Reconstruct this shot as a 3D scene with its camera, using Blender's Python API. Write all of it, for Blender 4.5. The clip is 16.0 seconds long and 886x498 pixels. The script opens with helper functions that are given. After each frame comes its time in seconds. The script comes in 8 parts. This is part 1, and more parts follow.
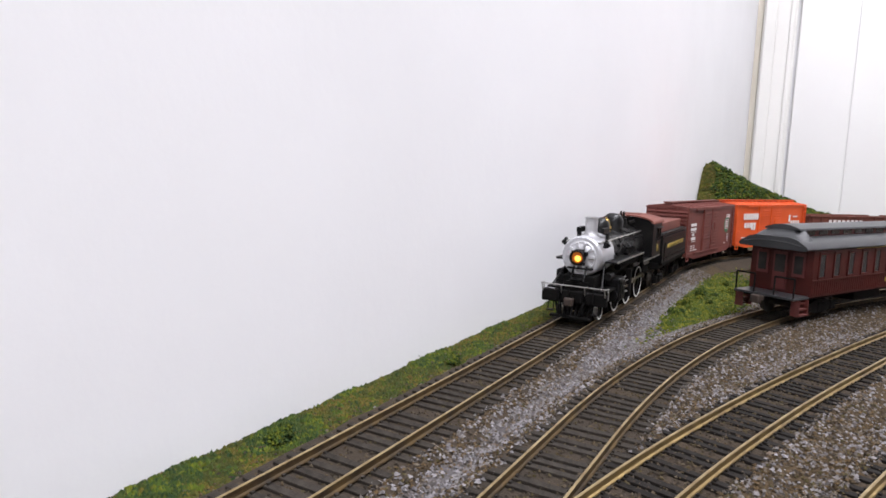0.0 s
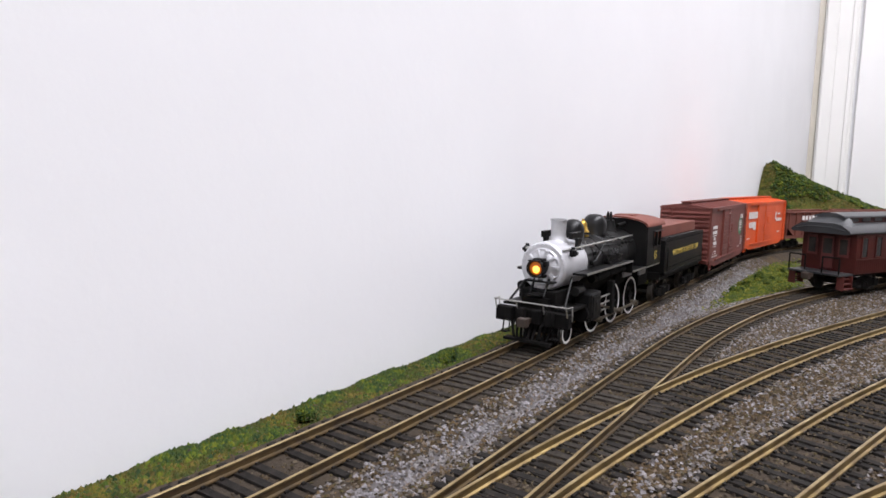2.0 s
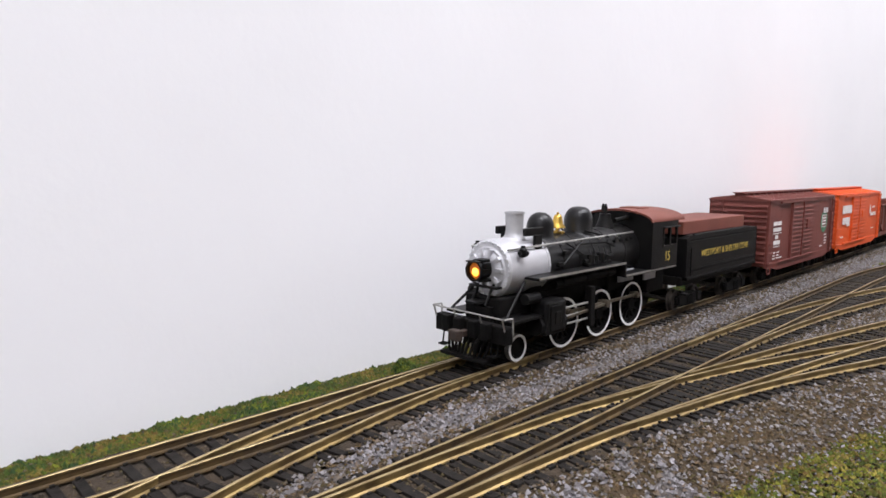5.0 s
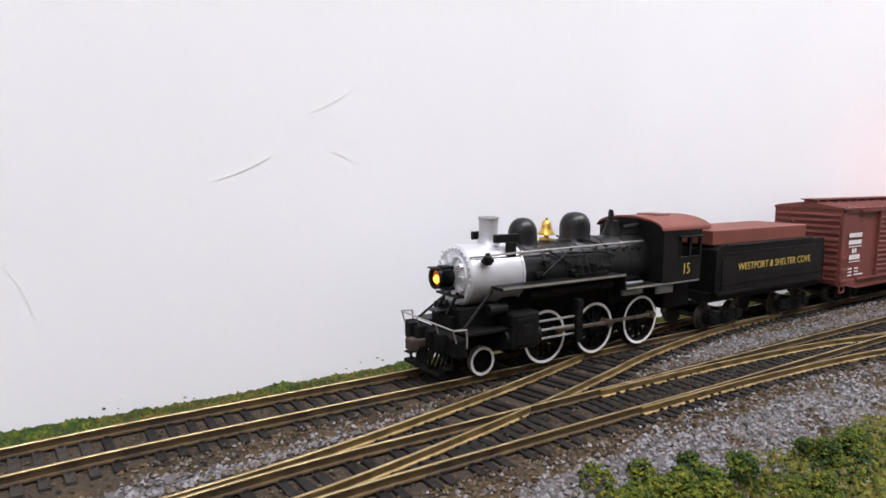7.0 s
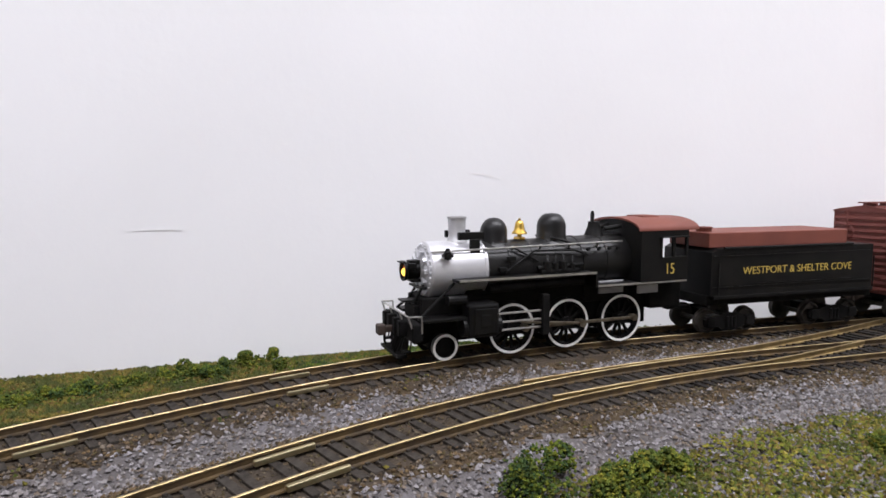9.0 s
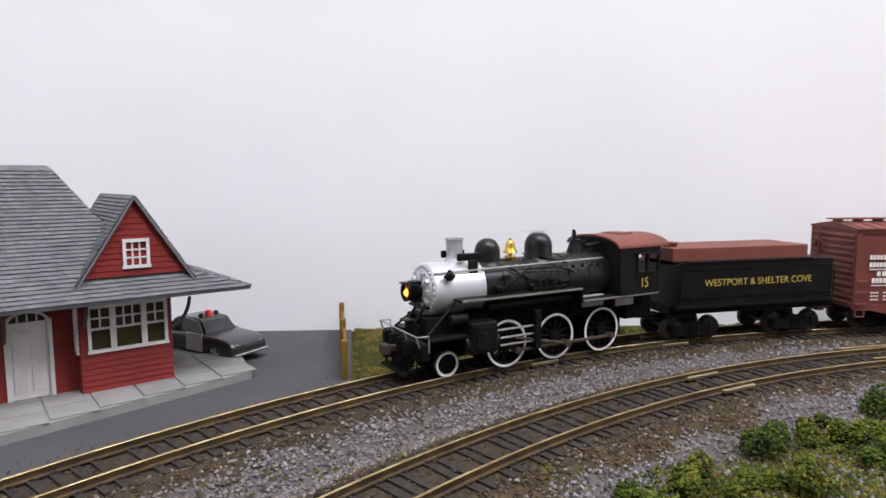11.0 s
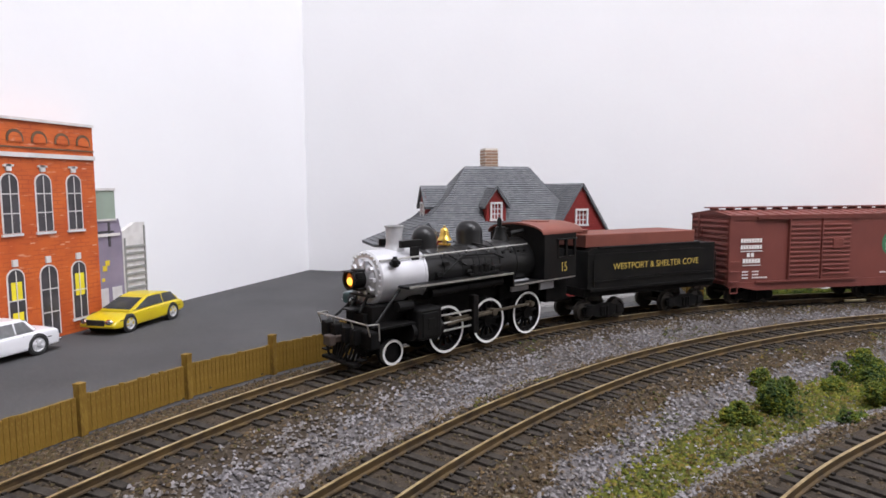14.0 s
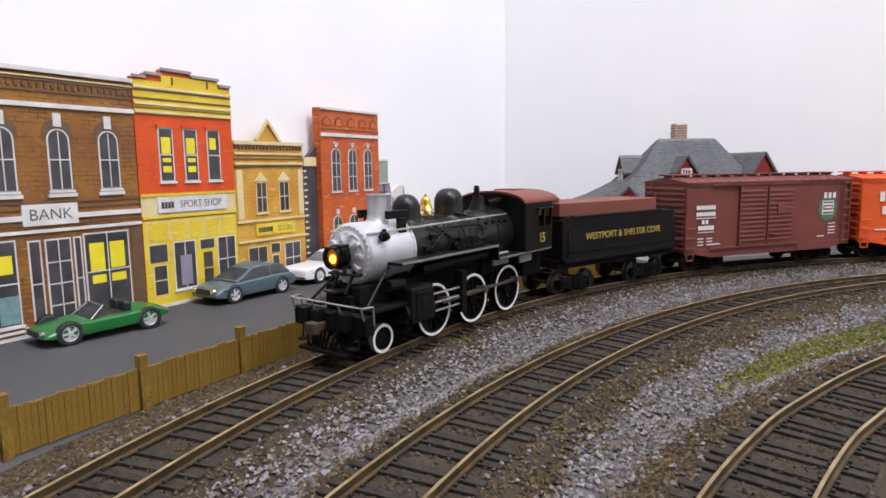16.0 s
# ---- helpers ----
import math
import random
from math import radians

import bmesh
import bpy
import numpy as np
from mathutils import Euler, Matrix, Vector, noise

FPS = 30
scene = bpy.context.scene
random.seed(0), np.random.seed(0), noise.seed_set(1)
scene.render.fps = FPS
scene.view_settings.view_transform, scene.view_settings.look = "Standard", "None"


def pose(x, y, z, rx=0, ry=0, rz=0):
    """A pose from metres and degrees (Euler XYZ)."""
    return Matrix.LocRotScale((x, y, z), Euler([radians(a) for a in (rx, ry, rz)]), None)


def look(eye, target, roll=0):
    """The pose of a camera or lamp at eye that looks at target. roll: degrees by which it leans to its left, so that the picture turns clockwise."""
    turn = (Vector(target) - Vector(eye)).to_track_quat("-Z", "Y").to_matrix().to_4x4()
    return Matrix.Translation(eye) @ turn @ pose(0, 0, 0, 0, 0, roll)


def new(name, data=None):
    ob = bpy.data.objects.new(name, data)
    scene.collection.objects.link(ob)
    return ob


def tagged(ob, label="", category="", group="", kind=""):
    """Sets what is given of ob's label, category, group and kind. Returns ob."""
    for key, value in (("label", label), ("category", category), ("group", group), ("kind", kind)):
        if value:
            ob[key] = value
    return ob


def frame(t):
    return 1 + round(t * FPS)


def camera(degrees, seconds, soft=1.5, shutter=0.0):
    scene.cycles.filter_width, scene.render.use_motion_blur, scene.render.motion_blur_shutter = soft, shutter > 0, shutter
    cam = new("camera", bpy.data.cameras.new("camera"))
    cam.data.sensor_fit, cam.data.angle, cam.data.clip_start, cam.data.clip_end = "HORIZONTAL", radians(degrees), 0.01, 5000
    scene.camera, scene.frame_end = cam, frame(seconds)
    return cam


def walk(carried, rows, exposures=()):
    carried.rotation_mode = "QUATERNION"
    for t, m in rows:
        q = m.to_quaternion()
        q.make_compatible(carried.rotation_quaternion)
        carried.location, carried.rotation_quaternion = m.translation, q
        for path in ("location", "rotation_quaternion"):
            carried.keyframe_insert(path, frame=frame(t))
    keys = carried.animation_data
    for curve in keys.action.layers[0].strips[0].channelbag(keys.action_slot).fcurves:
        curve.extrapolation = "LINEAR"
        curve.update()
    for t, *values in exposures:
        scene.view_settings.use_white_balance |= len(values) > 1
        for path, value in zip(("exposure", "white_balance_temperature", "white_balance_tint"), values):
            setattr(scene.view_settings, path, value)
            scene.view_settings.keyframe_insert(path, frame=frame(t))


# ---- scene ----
cam = camera(70.55, 16.0, soft=1.6)
# seconds, eye, heading (left of +y), pitch, roll
PATH = [
    (0, (0.7487, -0.0982, 0.0726), -59.68, -7.04, 1.93),
    (0.5, (0.7329, -0.1030, 0.0712), -59.05, -6.97, 1.70),
    (1, (0.7174, -0.1059, 0.0687), -57.99, -6.93, 1.39),
    (1.5, (0.6963, -0.1118, 0.0708), -56.96, -6.70, 1.25),
    (2, (0.6654, -0.1147, 0.0694), -54.83, -6.72, 1.12),
    (2.5, (0.6399, -0.1168, 0.0680), -51.68, -7.11, 1.06),
    (3, (0.6115, -0.1239, 0.0669), -50.00, -7.19, 1.06),
    (5.5, (0.4387, -0.1492, 0.0658), -41.54, -6.97, 0.21),
    (6, (0.4099, -0.1555, 0.0626), -38.35, -6.73, 0.18),
    (6.5, (0.3813, -0.1629, 0.0622), -35.72, -6.58, 0.14),
    (7, (0.3484, -0.1710, 0.0667), -32.88, -6.99, 0.47),
    (7.5, (0.3083, -0.1789, 0.0641), -27.72, -6.95, 0.13),
    (8, (0.2842, -0.1914, 0.0678), -23.84, -8.22, 0.22),
    (8.2, (0.2742, -0.2000, 0.0619), -22.24, -6.30, -0.30),
    (10.5, (0.1445, -0.2817, 0.0709), -6.48, -6.13, 0.24),
    (11, (0.1238, -0.3087, 0.0733), -2.39, -6.07, -0.24),
    (11.5, (0.1070, -0.3380, 0.0733), 1.18, -5.55, -0.51),
    (12, (0.0915, -0.3665, 0.0726), 4.42, -5.00, -0.97),
    (12.5, (0.0797, -0.3937, 0.0670), 7.62, -4.77, -0.44),
    (13, (0.0734, -0.4198, 0.0674), 11.14, -4.65, -0.39),
    (13.5, (0.0647, -0.4520, 0.0659), 14.54, -4.96, -0.29),
    (14, (0.0544, -0.4819, 0.0654), 17.66, -5.43, -0.31),
    (14.5, (0.0496, -0.5141, 0.0648), 20.87, -5.76, -0.90),
    (15, (0.0470, -0.5432, 0.0614), 24.08, -6.49, -1.19),
    (15.5, (0.0463, -0.5701, 0.0588), 27.40, -7.21, -1.11),
    (16, (0.0501, -0.5958, 0.0601), 30.66, -7.38, -0.75),
]


def aim(eye, yaw, pitch, roll):
    a, b = radians(yaw), radians(pitch)
    ahead = (-math.sin(a) * math.cos(b), math.cos(a) * math.cos(b), math.sin(b))
    return look(eye, [e + d for e, d in zip(eye, ahead)], roll)


walk(cam, [(t, aim(eye, yaw, pitch, roll)) for t, eye, yaw, pitch, roll in PATH])

# seconds, place of the engine's front along the main track
RUN = [
    (0, 1.0405),
    (0.5, 1.0030),
    (1, 0.9643),
    (1.5, 0.9248),
    (2, 0.8856),
    (2.5, 0.8432),
    (3, 0.7989),
    (5.5, 0.5755),
    (6, 0.5345),
    (6.5, 0.4920),
    (7, 0.4483),
    (7.5, 0.4048),
    (8, 0.3599),
    (8.2, 0.3420),
    (10.5, 0.1410),
    (11, 0.0975),
    (11.5, 0.0553),
    (12, 0.0123),
    (12.5, -0.0316),
    (13, -0.0772),
    (13.5, -0.1227),
    (14, -0.1659),
    (14.5, -0.2101),
    (15, -0.2548),
    (15.5, -0.2982),
    (16, -0.3392),
]

# the main track: straight along wall_north, then two arcs to the south
X0, R_A, L_A, R_B = 0.3766, 0.4649, 0.3670, 0.4287
X1, R_E = 1.268, 0.47
TRACK2 = (0.4115, -0.4757, 0.4296)
WALL_N, WALL_W = 0.0468, -0.2493
TRAIN_REF = 0.0975
LAMP_WATTS = (27.5, 25.0)


def main_path(q):
    """Place and heading (towards growing q) of the main track."""
    if q > X1:
        th = (q - X1) / R_E
        return Vector((X1 + R_E * math.sin(th), -R_E + R_E * math.cos(th), 0)), -th
    if q > X0:
        return Vector((q, 0, 0)), 0.0
    if q > X0 - L_A:
        th = (X0 - q) / R_A
        return Vector((X0 - R_A * math.sin(th), -R_A + R_A * math.cos(th), 0)), th
    ta = L_A / R_A
    cx, cy = X0 - (R_A - R_B) * math.sin(ta), -R_A + (R_A - R_B) * math.cos(ta)
    th = ta + (X0 - L_A - q) / R_B
    return Vector((cx - R_B * math.sin(th), cy + R_B * math.cos(th), 0)), th


# ---- light ----
world = bpy.data.worlds.new("world")
scene.world = world
world.use_nodes = True
world.node_tree.nodes["Background"].inputs[0].default_value = (0.9, 0.93, 1.0, 1)
world.node_tree.nodes["Background"].inputs[1].default_value = 0.05
LAMPS = [(0.40, -0.62), (1.40, -0.62)]
for (lx, ly), watts in zip(LAMPS, LAMP_WATTS):
    lamp = bpy.data.lights.new("ceiling_lamp", "AREA")
    lamp.shape, lamp.size, lamp.size_y, lamp.energy = "RECTANGLE", 0.9, 0.5, watts
    lamp.color = (0.93, 0.925, 1.0)
    ob = new("ceiling_lamp", lamp)
    ob.matrix_world = Matrix.Translation((lx, ly, 1.455))


# ---- materials ----
def mat(name, a, b=None, scale=150.0, rough=0.6, metal=0.0, bump=0.0, bscale=1200.0, spec=0.5, fine=None, island=0.0, objrand=0.0, detail=4.0, stretch=(1, 1, 1)):
    """Two colours mixed by noise at two scales, with fine relief; metres."""
    m = bpy.data.materials.new(name)
    m.use_nodes = True
    nt, lk = m.node_tree.nodes, m.node_tree.links
    p = nt["Principled BSDF"]
    p.inputs["Roughness"].default_value = rough
    p.inputs["Metallic"].default_value = metal
    p.inputs["Specular IOR Level"].default_value = spec
    co = nt.new("ShaderNodeTexCoord")
    mp = nt.new("ShaderNodeMapping")
    mp.inputs["Scale"].default_value = stretch
    lk.new(co.outputs["Object"], mp.inputs["Vector"])
    n1 = nt.new("ShaderNodeTexNoise")
    n1.inputs["Scale"].default_value, n1.inputs["Detail"].default_value = scale, detail
    lk.new(mp.outputs[0], n1.inputs["Vector"])
    ramp = nt.new("ShaderNodeMapRange")
    ramp.inputs["From Min"].default_value, ramp.inputs["From Max"].default_value = 0.32, 0.68
    lk.new(n1.outputs["Fac"], ramp.inputs["Value"])
    mix = nt.new("ShaderNodeMix")
    mix.data_type = "RGBA"
    mix.inputs["A"].default_value = (*a, 1)
    mix.inputs["B"].default_value = (*(b or [c * 0.82 for c in a]), 1)
    fac = ramp.outputs[0]
    if island or objrand:
        if island:
            g = nt.new("ShaderNodeNewGeometry")
            src = g.outputs["Random Per Island"]
        else:
            g = nt.new("ShaderNodeObjectInfo")
            src = g.outputs["Random"]
        mm = nt.new("ShaderNodeMix")
        mm.inputs["Factor"].default_value = island or objrand
        lk.new(fac, mm.inputs["A"])
        lk.new(src, mm.inputs["B"])
        fac = mm.outputs[0]
    lk.new(fac, mix.inputs["Factor"])
    out = mix.outputs["Result"]
    n2 = nt.new("ShaderNodeTexNoise")
    n2.inputs["Scale"].default_value, n2.inputs["Detail"].default_value = bscale, 3
    lk.new(mp.outputs[0], n2.inputs["Vector"])
    if fine:
        mix2 = nt.new("ShaderNodeMix")
        mix2.data_type = "RGBA"
        r2 = nt.new("ShaderNodeMapRange")
        r2.inputs["From Min"].default_value, r2.inputs["From Max"].default_value = 0.5, 0.72
        lk.new(n2.outputs["Fac"], r2.inputs["Value"])
        lk.new(r2.outputs[0], mix2.inputs["Factor"])
        lk.new(out, mix2.inputs["A"])
        mix2.inputs["B"].default_value = (*fine, 1)
        out = mix2.outputs["Result"]
    lk.new(out, p.inputs["Base Color"])
    if bump:
        bp = nt.new("ShaderNodeBump")
        bp.inputs["Strength"].default_value = 0.6
        bp.inputs["Distance"].default_value = bump
        lk.new(n2.outputs["Fac"], bp.inputs["Height"])
        lk.new(bp.outputs[0], p.inputs["Normal"])
    return m


def stone_mat(name, colours, rough=0.85, patch=None):
    """Each grain takes one of several colours; whole clumps of them may shade to another."""
    m = bpy.data.materials.new(name)
    m.use_nodes = True
    nt, lk = m.node_tree.nodes, m.node_tree.links
    p = nt["Principled BSDF"]
    p.inputs["Roughness"].default_value = rough
    p.inputs["Specular IOR Level"].default_value = 0.25
    g = nt.new("ShaderNodeNewGeometry")
    r = nt.new("ShaderNodeValToRGB")
    r.color_ramp.interpolation = "CONSTANT"
    while len(r.color_ramp.elements) < len(colours):
        r.color_ramp.elements.new(0.5)
    for i, (e, c) in enumerate(zip(r.color_ramp.elements, colours)):
        e.position, e.color = i / len(colours), (*c, 1)
    lk.new(g.outputs["Random Per Island"], r.inputs["Fac"])
    out = r.outputs["Color"]
    if patch:
        co = nt.new("ShaderNodeTexCoord")
        ns = nt.new("ShaderNodeTexNoise")
        ns.inputs["Scale"].default_value, ns.inputs["Detail"].default_value = patch[0], 1.5
        lk.new(co.outputs["Object"], ns.inputs["Vector"])
        rg = nt.new("ShaderNodeMapRange")
        rg.inputs["From Min"].default_value, rg.inputs["From Max"].default_value = 0.44, 0.60
        rg.inputs["To Max"].default_value = patch[2]
        lk.new(ns.outputs["Fac"], rg.inputs["Value"])
        mx = nt.new("ShaderNodeMix")
        mx.data_type = "RGBA"
        lk.new(rg.outputs[0], mx.inputs["Factor"])
        lk.new(out, mx.inputs["A"])
        mx.inputs["B"].default_value = (*patch[1], 1)
        out = mx.outputs["Result"]
    lk.new(out, p.inputs["Base Color"])
    return m


def glow(name, col, strength, emit):
    m = bpy.data.materials.new(name)
    m.use_nodes = True
    p = m.node_tree.nodes["Principled BSDF"]
    p.inputs["Base Color"].default_value = (*col, 1)
    p.inputs["Emission Color"].default_value = (*emit, 1)
    p.inputs["Emission Strength"].default_value = strength
    return m


WALL = mat("wall_paint", (0.80, 0.80, 0.81), (0.77, 0.77, 0.78), 9, 0.55, bump=0.00018, bscale=170, spec=0.35)
TRIM = mat("trim_paint", (0.80, 0.79, 0.76), (0.76, 0.75, 0.72), 6, 0.35)
DOORP = mat("door_paint", (0.80, 0.80, 0.78), (0.78, 0.77, 0.76), 5, 0.35)
DIRT = mat("dirt", (0.085, 0.062, 0.042), (0.055, 0.042, 0.030), 60, 0.95, bump=0.0010, bscale=900, spec=0.1, fine=(0.11, 0.09, 0.07))
BED = mat("road_bed", (0.040, 0.033, 0.026), (0.056, 0.042, 0.029), 45, 0.95, bump=0.0008, bscale=1400, spec=0.1, fine=(0.035, 0.028, 0.022))
ASPH = mat("asphalt", (0.0594, 0.0585, 0.0604), (0.0409, 0.0399, 0.0418), 22, 0.85, bump=0.0003, bscale=2600, spec=0.3, fine=(0.0929, 0.0929, 0.0929))
MOSS = mat("moss_ground", (0.060, 0.066, 0.013), (0.085, 0.080, 0.020), 70, 0.95, bump=0.0015, bscale=800, spec=0.1, fine=(0.035, 0.046, 0.010))
RAILM = mat("rail_brass", (0.46, 0.36, 0.19), (0.24, 0.17, 0.08), 130, 0.36, 0.85, bump=0.0001, bscale=2000)
RAILWEB = mat("grimy_rail_side", (0.090, 0.058, 0.024), (0.038, 0.027, 0.017), 170, 0.6, 0.25, bump=0.0001, bscale=2000, spec=0.2)
RAILSIDE = mat("brass_rail_side", (0.33, 0.235, 0.095), (0.15, 0.10, 0.045), 150, 0.42, 0.7, bump=0.0001, bscale=2000)
TIEDARK = mat("black_tie_plastic", (0.009, 0.008, 0.007), (0.020, 0.017, 0.015), 420, 0.8, bump=0.0002, bscale=1800, objrand=0.4, spec=0.12)
TIE = mat("tie_plastic", (0.01804, 0.01558, 0.01394), (0.04428, 0.03854, 0.0328), 420, 0.85, bump=0.0002, bscale=1800, objrand=0.4, spec=0.08, fine=(0.05084, 0.04264, 0.0328))
GREY = stone_mat("grey_ballast", [(0.187, 0.177, 0.183), (0.123, 0.114, 0.118), (0.241, 0.229, 0.238), (0.0866, 0.0748, 0.0689), (0.162, 0.153, 0.158), (0.138, 0.106, 0.0807), (0.207, 0.197, 0.205), (0.0748, 0.0669, 0.065), (0.167, 0.156, 0.156)], 0.85, (55, (0.113, 0.0935, 0.0709), 0.30))
GREYBED = mat("grey_grit", (0.1105, 0.1037, 0.1071), (0.0782, 0.0697, 0.0663), 60, 0.95, bump=0.0006, bscale=1500, spec=0.1, fine=(0.07225, 0.0646, 0.0595))
BROWNBED = mat("brown_grit", (0.0629, 0.04335, 0.0238), (0.0425, 0.0306, 0.0187), 60, 0.95, bump=0.0006, bscale=1500, spec=0.1, fine=(0.085, 0.068, 0.04675))
BROWN = stone_mat("brown_ballast", [(0.0824, 0.0538, 0.026), (0.0466, 0.0323, 0.0188), (0.115, 0.0932, 0.0699), (0.0663, 0.0439, 0.0215), (0.0305, 0.0233, 0.017), (0.1, 0.0654, 0.0305), (0.0591, 0.0466, 0.0179)])
TRACKDIRT = stone_mat("track_dirt", [(0.062, 0.044, 0.025), (0.038, 0.029, 0.020), (0.082, 0.064, 0.043), (0.027, 0.022, 0.017), (0.056, 0.043, 0.020)], 0.95)
FOAM = stone_mat("green_foam", [(0.105, 0.118, 0.010), (0.064, 0.084, 0.009), (0.150, 0.138, 0.016), (0.040, 0.062, 0.010), (0.084, 0.100, 0.009)], 0.95, (170, (0.020, 0.042, 0.010), 0.6))
TURFBASE = mat("turf_base_paint", (0.085, 0.082, 0.016), (0.055, 0.062, 0.013), 90, 0.95, spec=0.1)
VERGE = mat("verge_earth", (0.075, 0.055, 0.034), (0.052, 0.040, 0.026), 90, 0.95, spec=0.1)
TURF = stone_mat("olive_green_turf", [(0.140, 0.135, 0.016), (0.088, 0.100, 0.013), (0.180, 0.150, 0.028), (0.062, 0.080, 0.014), (0.115, 0.118, 0.014), (0.125, 0.088, 0.026)], 0.95, (90, (0.050, 0.066, 0.012), 0.5))
FOAMD = stone_mat("dark_green_foam", [(0.046, 0.074, 0.010), (0.070, 0.096, 0.010), (0.026, 0.050, 0.013), (0.105, 0.118, 0.010)], 0.95, (190, (0.013, 0.030, 0.011), 0.7))
OLIVE = stone_mat("olive_foam", [(0.105, 0.088, 0.014), (0.066, 0.062, 0.011), (0.130, 0.098, 0.022), (0.050, 0.062, 0.010), (0.088, 0.056, 0.015)], 0.95, (130, (0.030, 0.042, 0.010), 0.8))


# ---- mesh helpers; shapes are written in millimetres ----
def box(bm, x0, x1, y0, y1, z0, z1, bev=0.0, m=None):
    mm = Matrix.Translation(((x0 + x1) / 2, (y0 + y1) / 2, (z0 + z1) / 2)) @ Matrix.Diagonal((x1 - x0, y1 - y0, z1 - z0, 1))
    vs = bmesh.ops.create_cube(bm, size=1, matrix=(m @ mm) if m else mm)["verts"]
    if bev:
        es = {e for v in vs for e in v.link_edges}
        bmesh.ops.bevel(bm, geom=list(es), offset=bev, segments=2, affect="EDGES", profile=0.5)


def rod(bm, a, b, r0, r1=None, seg=12, caps=True):
    a, b = Vector(a), Vector(b)
    d = b - a
    m = Matrix.Translation((a + b) / 2) @ d.to_track_quat("Z", "Y").to_matrix().to_4x4()
    bmesh.ops.create_cone(bm, cap_ends=caps, segments=seg, radius1=r0, radius2=r0 if r1 is None else r1, depth=d.length, matrix=m)


def lathe(bm, prof, m, seg=24):
    """A turned shape: (radius, height) pairs about the z axis of m."""
    rings = []
    for r, z in prof:
        if r < 1e-6:
            rings.append([bm.verts.new(m @ Vector((0, 0, z)))])
        else:
            rings.append([bm.verts.new(m @ Vector((r * math.cos(a), r * math.sin(a), z))) for a in (2 * math.pi * i / seg for i in range(seg))])
    for p, q in zip(rings, rings[1:]):
        for i in range(seg):
            j = (i + 1) % seg
            if len(p) == 1 and len(q) == 1:
                continue
            if len(p) == 1:
                bm.faces.new((p[0], q[i], q[j]))
            elif len(q) == 1:
                bm.faces.new((p[i], p[j], q[0]))
            else:
                bm.faces.new((p[i], p[j], q[j], q[i]))


def extrude(bm, prof, y0, y1, axis="y"):
    """A flat outline given as (a, z) pairs, drawn out along y (or along x)."""
    put = (lambda a, z, w: (a, w, z)) if axis == "y" else (lambda a, z, w: (w, a, z))
    lo = [bm.verts.new(put(a, z, y0)) for a, z in prof]
    hi = [bm.verts.new(put(a, z, y1)) for a, z in prof]
    bm.faces.new(lo)
    bm.faces.new(hi[::-1])
    n = len(prof)
    for i in range(n):
        bm.faces.new((lo[i], hi[i], hi[(i + 1) % n], lo[(i + 1) % n]))


def part(name, bm, material, parent=None, label="", smooth=False, mm=True):
    if mm:
        bmesh.ops.scale(bm, vec=(0.001,) * 3, verts=bm.verts)
    bmesh.ops.recalc_face_normals(bm, faces=bm.faces)
    me = bpy.data.meshes.new(name)
    bm.to_mesh(me)
    bm.free()
    me.materials.append(material)
    if smooth:
        me.shade_smooth()
        me.set_sharp_from_angle(angle=radians(38))
    ob = new(name, me)
    if parent:
        ob.parent = parent
    if label:
        ob["label"] = label
    return ob


def pieces(name, sub, bm, mater, parent, label="", **kw):
    """A part whose loose smaller shapes become sub-parts of it."""
    seen, isles = set(), []
    for v0 in bm.verts:
        if v0 in seen:
            continue
        seen.add(v0)
        todo, isle = [v0], []
        while todo:
            v = todo.pop()
            isle.append(v)
            for e in v.link_edges:
                w = e.other_vert(v)
                if w not in seen:
                    seen.add(w)
                    todo.append(w)
        isles.append(isle)

    def span(isle):
        return math.prod(max(v.co[k] for v in isle) - min(v.co[k] for v in isle) + 0.3 for k in range(3))

    isles.sort(key=span, reverse=True)
    out = None
    for isle in isles:
        b2 = bmesh.new()
        mp = {v: b2.verts.new(v.co) for v in isle}
        for f in {f for v in isle for f in v.link_faces}:
            b2.faces.new([mp[v] for v in f.verts])
        o = part(sub if out else name, b2, mater, out or parent, "" if out else label, **kw)
        out = out or o
    bm.free()
    return out


def thing(name, label, category, group="", kind=""):
    return tagged(new(name), label, category, group, kind)


def lettering(text, size, material, parent, m, name="lettering", squeeze=1.0, label=""):
    """Raised letters, size in millimetres, centred, lying in the x-y plane of m (metres)."""
    cu = bpy.data.curves.new(name, "FONT")
    cu.body, cu.size, cu.align_x, cu.align_y = text, size * 0.001, "CENTER", "CENTER"
    cu.extrude, cu.offset = 0.00006, -0.00003
    tmp = bpy.data.objects.new(name, cu)
    scene.collection.objects.link(tmp)
    me = bpy.data.meshes.new_from_object(tmp.evaluated_get(bpy.context.evaluated_depsgraph_get()))
    bpy.data.objects.remove(tmp)
    me.materials.clear()
    me.materials.append(material)
    ob = new(name, me)
    ob.parent = parent
    ob.matrix_basis = m @ Matrix.Diagonal((squeeze, 1, 1, 1))
    if label:
        ob["label"] = label
    return ob


GZ = -0.0118  # the ground's height under the rail tops

# ---- the room ----
def slab(name, mater, x0, x1, y0, y1, z0, z1, label, category="wall"):
    bm = bmesh.new()
    box(bm, x0, x1, y0, y1, z0, z1)
    return tagged(part(name, bm, mater, mm=False), label, category, kind="structure")


